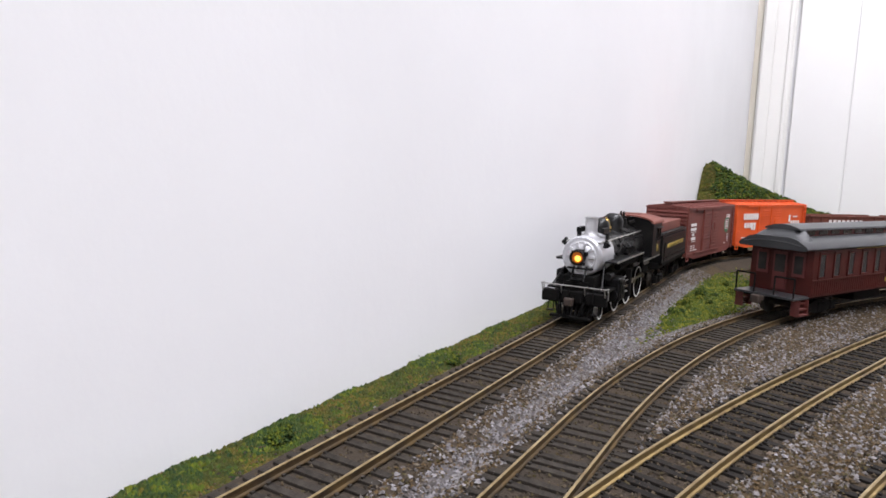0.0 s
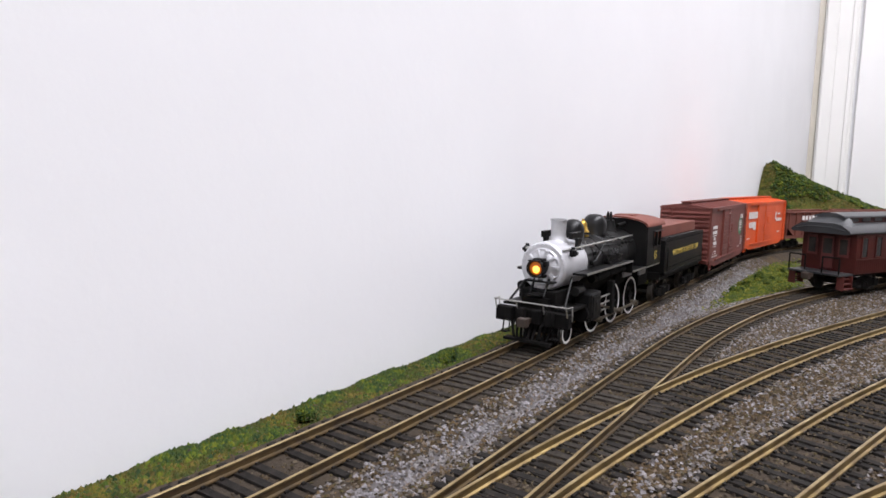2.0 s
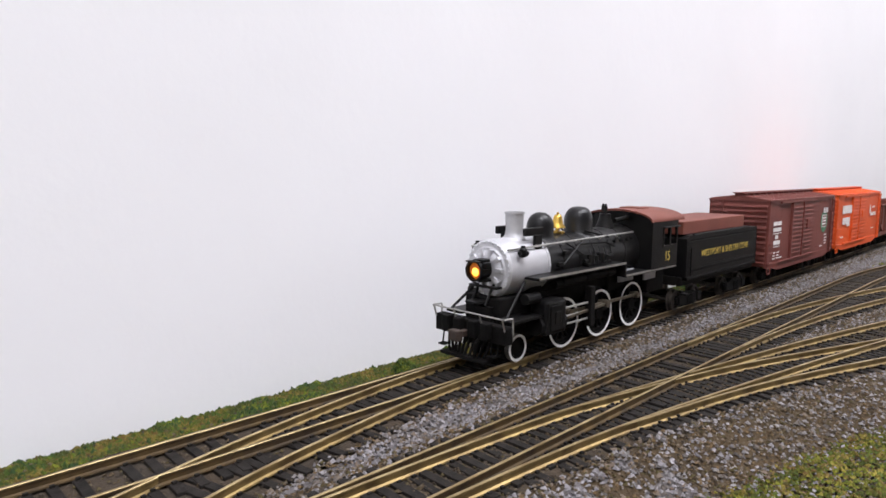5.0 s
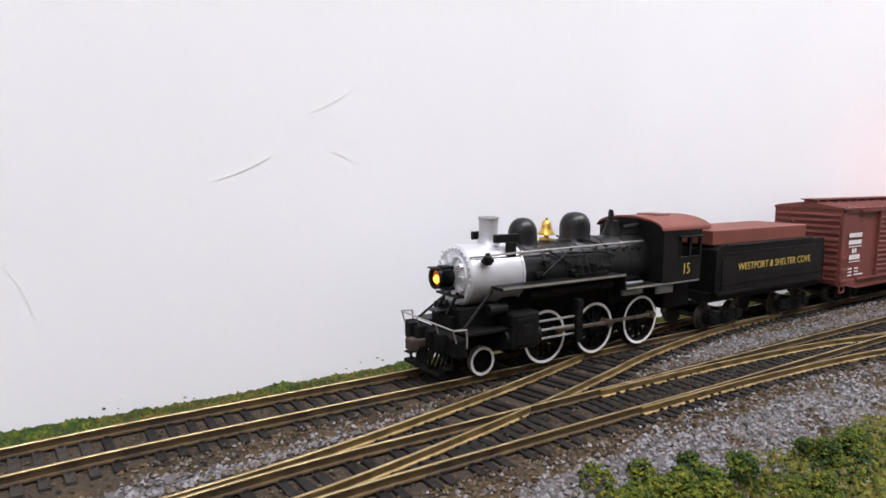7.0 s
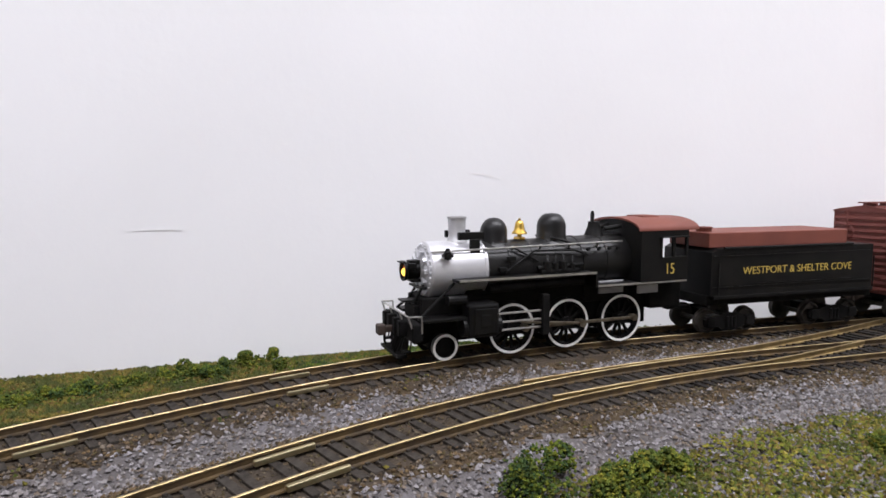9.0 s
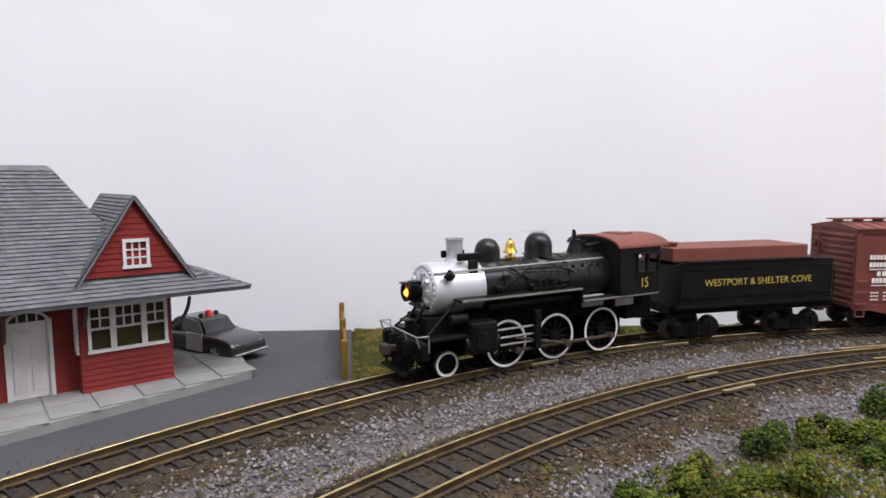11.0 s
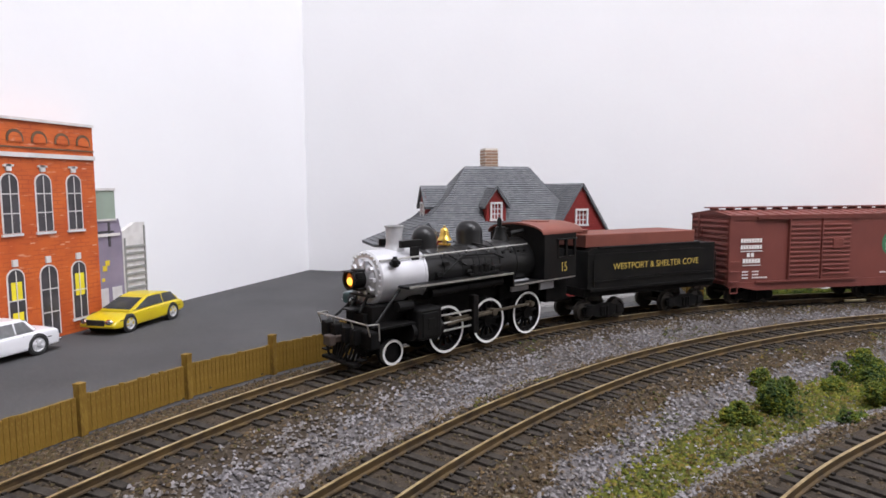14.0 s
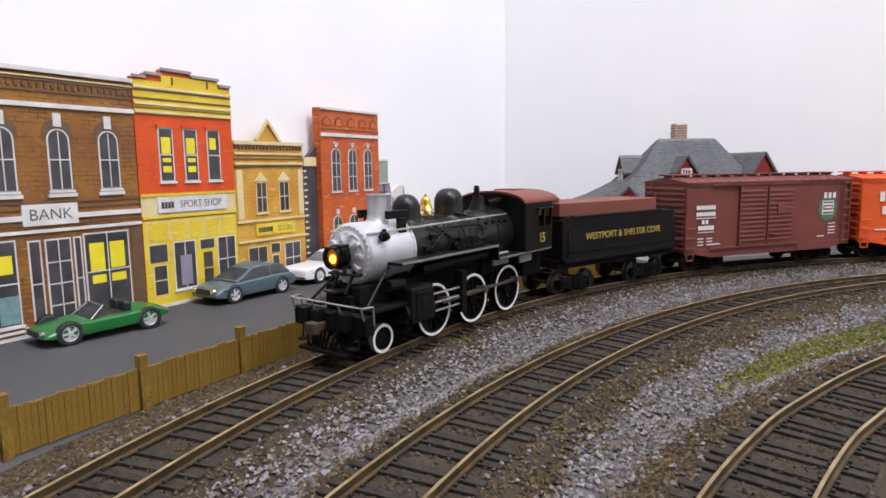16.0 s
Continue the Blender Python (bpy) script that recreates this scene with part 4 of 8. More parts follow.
# -- freight cars --
def box_car(label, mater, ink, u0, length, herald, words):
    car = thing("box_car", label, "box car", "freight cars behind the tender")
    a = u0 + 21
    BODIES.append((car, a / 1000, (u0 + length - 21) / 1000))
    X = lambda d: d - 21
    L = length
    bm = bmesh.new()
    box(bm, X(0.8), X(L - 0.8), -17, 17, 11.5, 49.5)
    part("body", bm, mater, car)
    for s in (-1, 1):
        bm = bmesh.new()
        y0, y1 = min(s * 17, s * 17.5), max(s * 17, s * 17.5)
        box(bm, X(0.5), X(L - 0.5), y0, y1, 10.5, 13.2)
        extrude(bm, [(X(8), 10.6), (X(18), 8.6), (X(L - 18), 8.6), (X(L - 8), 10.6)], s * 17.25 - 0.35, s * 17.25 + 0.35)
        box(bm, X(0.5), X(L - 0.5), y0, y1, 48, 50.4)
        for d in (0.5, L - 2.2):
            box(bm, X(d), X(d + 1.7), y0, y1, 11, 50)
        for d in (21, 34.5, L - 34, L - 21):
            for z in range(16, 47, 3):
                box(bm, X(d), X(d) + 0.35, s * 17.05 - 0.12, s * 17.05 + 0.12, z, z + 0.4)
        part("side_sill", bm, mater, car)
        for d0, d1 in ((37.5, 58.3), (58.8, 79)):
            bm = bmesh.new()
            box(bm, X(d0), X(d1), min(s * 17, s * 17.9), max(s * 17, s * 17.9), 14, 48)
            for z in np.arange(16.5, 47, 2.55):
                box(bm, X(d0 + 1), X(d1 - 1), min(s * 17.7, s * 18.5), max(s * 17.7, s * 18.5), z - 0.62, z + 0.62, 0.3)
            box(bm, X(d0) + 0.1, X(d0) + 0.9, s * 18 - 0.5, s * 18 + 0.5, 14, 48)
            if d0 > 50:
                box(bm, X(66), X(73), min(s * 18, s * 18.9), max(s * 18, s * 18.9), 31, 36.5, 0.2)
                rod(bm, (X(60), s * 18.9, 20), (X(66), s * 18.9, 19), 0.5, seg=6)
            pieces("door", "door_rib", bm, mater, car, "ribbed sliding door")
        for z0, z1 in ((48.2, 49.2), (12.9, 13.8)):
            bm = bmesh.new()
            box(bm, X(17), X(84), min(s * 17.5, s * 18.6), max(s * 17.5, s * 18.6), z0, z1)
            part("door_track", bm, mater, car)
        bm = bmesh.new()
        for d in (L - 8.2, L - 2.6):
            rod(bm, (X(d), s * 18.4, 11), (X(d), s * 18.4, 49), 0.4, seg=6)
        for z in range(13, 49, 5):
            rod(bm, (X(L - 8.2), s * 18.4, z), (X(L - 2.6), s * 18.4, z), 0.4, seg=6)
        for z in (14, 19.5, 25):
            rod(bm, (X(1), s * 18.2, z), (X(6.5), s * 18.2, z), 0.35, seg=6)
        rod(bm, (X(1.5), s * 17.4, 7.5), (X(6), s * 17.4, 7.5), 0.4, seg=6)
        for d in (1.5, 6):
            rod(bm, (X(d), s * 17.4, 7.5), (X(d), s * 17.4, 11), 0.4, seg=6)
        pieces("ladder", "rung", bm, mater, car)
    for d, s in ((0.8, -1), (L - 0.8, 1)):
        bm = bmesh.new()
        box(bm, X(d) - 0.3, X(d) + 0.3, -16.8, 16.8, 12, 49)
        for z in np.arange(13.5, 47, 3.0):
            rod(bm, (X(d + s * 0.1), -16, z), (X(d + s * 0.1), 16, z), 1.15, seg=8)
        for y in (-16.6, 16.6):
            box(bm, X(d) - 0.6, X(d) + 0.6, y - 0.6, y + 0.6, 11, 49)
        rod(bm, (X(d + s * 1.6), 9, 36), (X(d + s * 1.6), 9, 50), 0.4, seg=6)
        lathe(bm, [(3.4, 0), (3.9, 0.3), (3.4, 0.6)], Matrix.Translation((X(d + s * 1.8), 9, 40)) @ XUP, 16)
        for z in range(14, 48, 5):
            rod(bm, (X(d + s * 1.6), -15.5, z), (X(d + s * 1.6), -10, z), 0.35, seg=6)
        pieces("end_wall", "end_rib", bm, mater, car, "corrugated end")
    bm = bmesh.new()
    extrude(bm, [(-17.9, 49.6), (-17.9, 50.5), (0, 53.0), (17.9, 50.5), (17.9, 49.6)], X(0), X(L), axis="x")
    for d in np.arange(3, L - 2, 7.0):
        for s in (-1, 1):
            rod(bm, (X(d), s * 17.6, 50.6), (X(d), s * 3.2, 52.6), 0.4, seg=6)
    part("roof", bm, mater, car, "ribbed sheet roof")
    bm = bmesh.new()
    for y in (-2.3, 0, 2.3):
        box(bm, X(-1.5), X(L + 1.5), y - 1.0, y + 1.0, 54.0, 54.6)
    for d in np.arange(2, L, 10.4):
        box(bm, X(d), X(d + 1), -3.4, 3.4, 52.8, 54.0)
    part("roof_walk", bm, mater, car, "three-plank roof walk")
    bm = bmesh.new()
    box(bm, X(4), X(L - 4), -9, 9, 9, 11.4)
    box(bm, X(52), X(76), -5, 5, 6, 9, 0.6)
    part("underframe", bm, UNDER, car)
    truck(car, X(20.5), 20, 5.0)
    truck(car, X(L - 20.5), 20, 5.0)
    coupler(car, X(0.5), -1)
    coupler(car, X(L - 0.5), 1)
    bars(car, ink, words, side_plane(X(0), -17.62, 0))
    if herald:
        bm = bmesh.new()
        lathe(bm, [(0, 0), (7.6, 0), (7.6, 0.1), (0, 0.1)], Matrix.Translation((0, 0, 0)), 28)
        o = part("herald", bm, GREENINK, car, "round green herald")
        o.matrix_basis = side_plane(X(108.5), -17.02, 33)
        bars(car, WHITEINK, [(103.8, 113.2, 29, 37.5)], side_plane(X(0), -17.14, 0), "herald_plate")
        bars(car, BOXRED, [(104.4, 112.6, 29.6, 30.7), (104.4, 112.6, 36, 36.9), (104.6, 112.4, 31.9, 34.8)], side_plane(X(0), -17.24, 0), "herald_lines")
        bars(car, WHITEINK, [(105.4, 111.6, 32.9, 33.9)], side_plane(X(0), -17.34, 0), "herald_line")
    return car


def word(x0, z0, z1, n, w=1.35, gap=0.35):
    """One line of unread letters, as a row of small bars."""
    return [(x0 + i * (w + gap), x0 + i * (w + gap) + w, z0, z1) for i in range(n)]


W1 = word(7.2, 35.4, 37.6, 8) + word(7.2, 31.8, 34.0, 8) + [(7.2, 21, 30.4, 30.9)] + word(11.2, 27.4, 29.6, 2, 1.8, 0.8) + word(8.8, 24.0, 26.4, 6, 1.5, 0.35) + [(8.6, 20, 22.6, 23.0)]
W1 += word(8.5, 18.9, 19.6, 3, 1.1, 0.3) + word(15, 18.9, 19.6, 3, 1.1, 0.3) + word(8.5, 17.2, 17.9, 3, 1.1, 0.3) + word(15, 17.2, 17.9, 3, 1.1, 0.3) + word(8.5, 15.5, 16.2, 3, 1.1, 0.3) + word(15, 15.5, 16.2, 7, 1.1, 0.3)
W1 += word(104.2, 39.0, 42.4, 3, 2.3, 1.4)
W1 += word(109, 23.4, 24.0, 4, 1.2, 0.3) + word(109, 21.2, 22, 4, 1.2, 0.3) + word(109, 19.2, 20, 4, 1.2, 0.3) + word(109, 17.4, 18, 4, 1.2, 0.3) + word(100, 15.9, 16.6, 4, 1.2, 0.3)
W2 = word(12, 36, 42, 7, 3.0, 0.7) + word(14, 28, 33, 3, 3.4, 1.0) + word(26, 26, 33, 2, 3.2, 0.8) + word(10, 18, 19, 5) + word(94, 33, 40, 1, 3) + word(102, 37.5, 39, 5, 1.4, 0.4) + word(98, 31, 34, 4, 3.4, 1.2) + word(103, 20, 21, 5)
box_car("oxide brown steel box car with white lettering and green herald", BOXRED, WHITEINK, 237, 128, True, W1)
box_car("bright orange steel box car with white lettering", ORANGE, WHITEINK, 377, 128, False, W2)


def hopper(label, u0, L):
    car = thing("hopper_car", label, "hopper car", "freight cars behind the tender")
    a = u0 + 20
    BODIES.append((car, a / 1000, (u0 + L - 20) / 1000))
    X = lambda d: d - 20
    bm = bmesh.new()
    for s in (-1, 1):
        extrude(bm, [(X(0), 24), (X(14), 14), (X(L - 14), 14), (X(L), 24), (X(L), 38), (X(0), 38)], s * 16 - 0.5, s * 16 + 0.5)
    for d, s in ((0, 1), (L, -1)):
        box(bm, X(d) - 0.5, X(d) + 0.5, -16, 16, 24, 38)
    extrude(bm, [(X(1), 24), (X(L * 0.36), 10), (X(L * 0.5), 18), (X(L * 0.64), 10), (X(L - 1), 24), (X(L - 1), 25), (X(L * 0.5), 19.4), (X(1), 25)], -15.5, 15.5)
    part("body", bm, HOPRED, car)
    bm = bmesh.new()
    for s in (-1, 1):
        for d in np.linspace(4, L - 4, 10):
            z0 = max(14, 24 - d * 0.7, 24 - (L - d) * 0.7)
            box(bm, X(d) - 0.7, X(d) + 0.7, s * 17 - 0.7, s * 17 + 0.7, z0, 38)
        box(bm, X(-0.6), X(L + 0.6), s * 16.6 - 1.2, s * 16.6 + 1.2, 37.4, 38.8, 0.3)
        box(bm, X(-2), X(L + 2), s * 15.8 - 0.8, s * 15.8 + 0.8, 11, 14, 0.2)
        for d in (1, L - 1):
            box(bm, X(d) - 0.7, X(d) + 0.7, s * 16 - 0.7, s * 16 + 0.7, 13, 38)
    part("rib", bm, HOPRED, car, "outside posts and top chord")
    bm = bmesh.new()
    box(bm, X(0), X(L), -3, 3, 9, 12)
    part("underframe", bm, UNDER, car)
    truck(car, X(19.5), 20, 5.0)
    truck(car, X(L - 19.5), 20, 5.0)
    coupler(car, X(0), -1)
    coupler(car, X(L), 1)
    bars(car, WHITEINK, word(26, 30, 34.5, 8, 4.2, 2.0) + word(30, 22, 24, 6, 2, 0.8), side_plane(X(0), -17.9, 0))


hopper("brown ribbed open hopper car with faded white lettering", 517, 122)
hopper("brown ribbed open hopper car with faded white lettering", 651, 122)


def on_track(q, a, b):
    p, _ = main_path(q + a)
    r, _ = main_path(q + b)
    d = r - p
    return Matrix.Translation(p) @ Matrix.Rotation(math.atan2(d.y, d.x), 4, "Z")


RUN_T, RUN_Q = [r[0] for r in RUN], [r[1] for r in RUN]
RUN_V = np.gradient(RUN_Q, RUN_T)


def run_at(t):
    """A smooth run through the timed places."""
    i = min(max(int(np.searchsorted(RUN_T, t, "right")) - 1, 0), len(RUN_T) - 2)
    h = RUN_T[i + 1] - RUN_T[i]
    u = (t - RUN_T[i]) / h
    a = (1 + 2 * u) * (1 - u) ** 2 * RUN_Q[i] + u * (1 - u) ** 2 * h * RUN_V[i]
    return float(a + u * u * (3 - 2 * u) * RUN_Q[i + 1] + u * u * (u - 1) * h * RUN_V[i + 1])


def motions():
    """The train runs along the main track; its wheels roll and its rods turn."""
    for ob, a, b in BODIES:
        walk(ob, [(0.2 * i, on_track(run_at(0.2 * i), a, b)) for i in range(81)])
    for entry in ROLLING:
        ob, r, phase, x, z = entry[:5]
        n = 160 if r > 7 else 320
        rows = []
        for i in range(n + 1):
            t = 16.0 * i / n
            ang = phase + (QREF - run_at(t)) * 1000 / r
            if len(entry) == 5:
                rows.append((t, Matrix.Translation((x / 1000, 0, z / 1000)) @ Matrix.Rotation(-ang, 4, "Y")))
            else:
                px, pz = CR * math.cos(ang), CR * math.sin(ang)
                if entry[5] == "side":
                    rows.append((t, Matrix.Translation((px / 1000, 0, (z + pz) / 1000))))
                else:
                    rise = math.asin((12.6 - 0 - (z + pz)) / 27.0)
                    rows.append((t, Matrix.Translation(((x + px) / 1000, 0, (z + pz) / 1000)) @ Matrix.Rotation(rise, 4, "Y")))
        walk(ob, rows)


# ---- the station ----
SIDING = mat("barn_red", (0.24, 0.026, 0.022), (0.17, 0.020, 0.018), 40, 0.6, bump=0.00008, bscale=1500, spec=0.3)
WOODW = mat("white_trim", (0.68, 0.67, 0.66), (0.56, 0.55, 0.54), 160, 0.55)
BENCH = mat("brown_bench", (0.06, 0.045, 0.035), (0.09, 0.065, 0.048), 200, 0.7, stretch=(1, 1, 6))
CONC = mat("concrete", (0.25, 0.246, 0.238), (0.20, 0.196, 0.19), 70, 0.8, bump=0.0001, bscale=2200, spec=0.2)
CHIM = mat("chimney_brick", (0.34, 0.22, 0.15), (0.27, 0.17, 0.12), 500, 0.8, objrand=0.6)
MORTAR = mat("mortar", (0.66, 0.62, 0.56), (0.56, 0.52, 0.46), 400, 0.9)
SLATE = mat("grey_shingle", (0.105, 0.11, 0.118), (0.16, 0.165, 0.172), 110, 0.75, bump=0.0002, bscale=900, spec=0.3, objrand=0.35)
SLATEI = mat("grey_shingle_field", (0.10, 0.105, 0.113), (0.165, 0.17, 0.178), 110, 0.75, bump=0.0002, bscale=900, spec=0.3, island=0.6)
PANE = mat("window_glass", (0.015, 0.014, 0.012), (0.06, 0.05, 0.02), 60, 0.1, spec=0.6)
station = thing("station_building", "red clapboard railway station with grey shingled hip roof", "building")
station.matrix_basis = Matrix.Translation((-0.057, -0.083, 0)) @ Matrix.Rotation(radians(36), 4, "Z")
FZ = -6.6


def wall_boards(name, p0, p1, z0, z1, parent, mater=SIDING, t=1.2, pitch=2.3, holes=()):
    """A clapboard wall from p0 to p1, its boards lapped; holes: (s0, s1, z0, z1) along it."""
    a, b = Vector((*p0, 0)), Vector((*p1, 0))
    d = b - a
    L = d.length
    m = Matrix.Translation(a) @ Matrix.Rotation(math.atan2(d.y, d.x), 4, "Z")
    bm = bmesh.new()
    z = z0
    while z < z1 - 0.2:
        zz = min(z + pitch, z1)
        spans = [(0.0, L)]
        for s0, s1, h0, h1 in holes:
            if h0 < (z + zz) / 2 < h1:
                spans = [q for x0, x1 in spans for q in ((x0, min(x1, s0)), (max(x0, s1), x1)) if q[1] - q[0] > 0.2]
        for x0, x1 in spans:
            vs = [bm.verts.new(m @ Vector(v)) for v in ((x0, -0.45, z), (x1, -0.45, z), (x1, -0.05, zz), (x0, -0.05, zz), (x0, t, z), (x1, t, z), (x1, t, zz), (x0, t, zz))]
            for f in ((0, 1, 2, 3), (5, 4, 7, 6), (0, 4, 5, 1), (3, 2, 6, 7), (0, 3, 7, 4), (1, 5, 6, 2)):
                bm.faces.new([vs[i] for i in f])
        z = zz
    w = part(name, bm, mater, parent)
    return w, m


def sash(parent, m, s0, s1, z0, z1, cols=3, rows=2, split=True, name="window"):
    """A white sash window in the wall frame m: frame, bars and dark panes."""
    bm = bmesh.new()
    for a in ((s0 - 0.9, s1 + 0.9, z1 - 0.1, z1 + 1.1), (s0 - 1.2, s1 + 1.2, z0 - 1.1, z0 + 0.1), (s0 - 0.9, s0 + 0.2, z0, z1), (s1 - 0.2, s1 + 0.9, z0, z1)):
        box(bm, a[0], a[1], -1.2, 0.9, a[2], a[3], m=m)
    mid = (z0 + z1) / 2
    if split:
        box(bm, s0, s1, -0.8, 0.6, mid - 0.4, mid + 0.4, m=m)
    zb = mid if split else z0
    for i in range(1, cols):
        x = s0 + (s1 - s0) * i / cols
        box(bm, x - 0.28, x + 0.28, -0.6, 0.5, zb, z1, m=m)
    for j in range(1, rows):
        z = zb + (z1 - zb) * j / rows
        box(bm, s0, s1, -0.6, 0.5, z - 0.28, z + 0.28, m=m)
    w = part(name, bm, WOODW, parent, "white framed sash window")
    bm = bmesh.new()
    box(bm, s0, s1, 0.2, 0.5, z0, z1, m=m)
    part("pane", bm, PANE, w, "dark glass")
    return w


# platform
bm = bmesh.new()
plat = [(-28, -57.5), (112, -31.5), (117, -8), (95, 40), (-30, 40), (-38, -30)]
lo = [bm.verts.new((x, y, AZ * 1000 + 0.02)) for x, y in plat]
hi = [bm.verts.new((x, y, FZ - 0.6)) for x, y in plat]
bm.faces.new(lo[::-1])
bm.faces.new(hi)
for i in range(6):
    bm.faces.new((lo[i], lo[(i + 1) % 6], hi[(i + 1) % 6], hi[i]))
platform = tagged(part("station_platform", bm, CONC), "pale grey concrete paved station platform", "platform")
platform.matrix_basis = station.matrix_basis.copy()
for i in range(9):
    for j in range(3):
        x0 = -26 + i * 15.6
        yb = -57.0 + (x0 + 28) * 0.186
        bm = bmesh.new()
        box(bm, x0 + 0.25, x0 + 15.3, 0.25, 13.4, FZ - 0.58, FZ, 0.15)
        o = part("paving_slab", bm, CONC, platform)
        o.matrix_basis = Matrix.Translation((0, (yb + j * 13.7 + 1.5) / 1000, 0)) if j else Matrix.Translation((0, (yb + 1.5) / 1000, 0))

# walls
wall, m = wall_boards("wall", (-21, -14), (50, -14), FZ, 29, station, holes=((10.5, 36, 9.5, 27), (48.5, 62, FZ, 26.5)))
sash(wall, m, 11, 22.6, 10, 26.5, 4, 2)
sash(wall, m, 24, 35.5, 10, 26.5, 4, 2)
bm = bmesh.new()
box(bm, 49, 61.5, 0.1, 0.9, FZ, 22, m=m)
for x0, x1, z0, z1 in ((50, 54.8, -4, 6), (55.8, 60.5, -4, 6), (50, 54.8, 8, 19), (55.8, 60.5, 8, 19)):
    box(bm, x0, x1, -0.25, 0.2, z0, z1, 0.1, m)
for a in ((47.6, 49, FZ, 23), (61.5, 62.9, FZ, 23)):
    box(bm, a[0], a[1], -1.0, 0.9, a[2], a[3], m=m)
pr = [(55.25 + 7.2 * math.cos(a), 22 + 4.6 * math.sin(a)) for a in np.linspace(0, math.pi, 12)]
inn = [(55.25 + 5.9 * math.cos(a), 22.4 + 3.4 * math.sin(a)) for a in np.linspace(math.pi, 0, 12)]
lo = [bm.verts.new(m @ Vector((x, -1.0, z))) for x, z in pr + inn]
hi = [bm.verts.new(m @ Vector((x, 0.9, z))) for x, z in pr + inn]
n = len(lo)
for i in range(11):
    for q in (lo, hi):
        bm.faces.new((q[i], q[i + 1], q[n - 2 - i], q[n - 1 - i]))
for i in range(n):
    bm.faces.new((lo[i], lo[(i + 1) % n], hi[(i + 1) % n], hi[i]))
box(bm, 49, 61.5, -0.6, 0.6, 21.6, 22.4, m=m)
for x in (52.2, 55.25, 58.3):
    box(bm, x - 0.25, x + 0.25, -0.4, 0.5, 22, 25.8, m=m)
door = part("door", bm, WOODW, station, "white panelled door with an arched fanlight")
bm = bmesh.new()
box(bm, 49.4, 61.1, 0.3, 0.6, 22.4, 25.6, m=m)
part("pane", bm, PANE, door)
bay, m = wall_boards("bay", (50, -21), (83, -21), FZ, 29, station, holes=((3, 31, 9, 26.5),))
for s0, s1 in ((3.5, 10.6), (12.2, 21.8), (23.4, 30.5)):
    sash(bay, m, s0, s1, 9.6, 26, 3 if s1 - s0 > 8 else 2, 2)
side, m = wall_boards("bay_side", (50, -14), (50, -21), FZ, 29, station)
sash(side, m, 2, 5.4, 9.6, 26, 1, 2)
side, m = wall_boards("bay_side", (83, -21), (83, 26), FZ, 29, station, holes=((20, 32, 9, 26),))
sash(side, m, 20.5, 31.5, 9.6, 25.6, 3, 2)
diag, m = wall_boards("corner_wall", (-30, 4), (-21, -14), FZ, 29, station)
sash(diag, m, 5, 14, 9.6, 26, 2, 2)
wall_boards("wall", (-30, 30), (-30, 4), FZ, 29, station)
wall_boards("wall", (83, 26), (-30, 30), FZ, 29, station)
bm = bmesh.new()
box(bm, -19.5, -11, -19.5, -14.6, FZ, 7, 0.3)
part("pier", bm, SIDING, station, "low red clapboard pier")
bm = bmesh.new()
box(bm, -47, -36, 20, 31, FZ, 22, 0.2)
box(bm, -48, -35, 19, 32, 21.8, 23, 0.2)
for x in (-46.6, -41.9, -37.2):
    box(bm, x - 0.5, x + 0.5, 19.3, 20, FZ + 0.5, 21.6)
booth = part("porch_booth", bm, WOODW, station, "white glazed entrance booth")
for z in np.arange(-4, 19, 4.6):
    for x0, x1 in ((-45.9, -42.6), (-41.2, -37.9)):
        bm = bmesh.new()
        box(bm, x0, x1, 19.7, 20.05, z, z + 3.6)
        part("pane", bm, PANE, booth)
for k, (x, y, L, turn) in enumerate(((2.5, -17.4, 27, 0), (-30.5, -7.5, 17, -63))):
    bench = thing("bench", "dark brown slatted wooden bench against the station wall", "bench", "station benches")
    bench.matrix_basis = station.matrix_basis @ Matrix.Translation((x / 1000, y / 1000, FZ / 1000)) @ Matrix.Rotation(radians(turn), 4, "Z")
    bm = bmesh.new()
    box(bm, -L / 2, L / 2, -2.4, 1.2, 4.4, 5.2, 0.15)
    part("seat", bm, BENCH, bench)
    bm = bmesh.new()
    for z in (6.2, 8.2, 10.2):
        box(bm, -L / 2, L / 2, 1.3, 1.9, z, z + 1.6, 0.1)
    part("backrest", bm, BENCH, bench)
    for x2 in (-L / 2 + 0.4, L / 2 - 1.4):
        bm = bmesh.new()
        box(bm, x2, x2 + 1, -2.2, 1.8, 0, 4.4)
        part("leg", bm, BENCH, bench)

# roof: a bell-cast hip with its front left corner cut off
LEVELS = [
    [(0, 0.2), (0, -0.2), (0, -0.2), (45.5, -0.2), (45.5, 0.2)],
    [(-15.5, 12), (-15.5, -10), (-12, -12), (59, -12), (59, 12)],
    [(-30.5, 21), (-30.5, -15), (-20, -21), (74, -21), (74, 21)],
    [(-46, 30), (-46, -10), (-24, -29), (92, -29), (92, 30)],
    [(-62, 38), (-62, 1), (-21.5, -35), (112, -35), (112, 38)],
]
LZ = [80.5, 61, 46.5, 37.5, 30.5]
bm = bmesh.new()
rings = [[bm.verts.new((x, y, z)) for x, y in lv] for lv, z in zip(LEVELS, LZ)]
for r0, r1 in zip(rings, rings[1:]):
    for i in range(5):
        bm.faces.new((r0[i], r1[i], r1[(i + 1) % 5], r0[(i + 1) % 5]))
bm.faces.new(rings[0])
under = [bm.verts.new((x * 0.995 + 0.1, y * 0.99, 29.2)) for x, y in LEVELS[-1]]
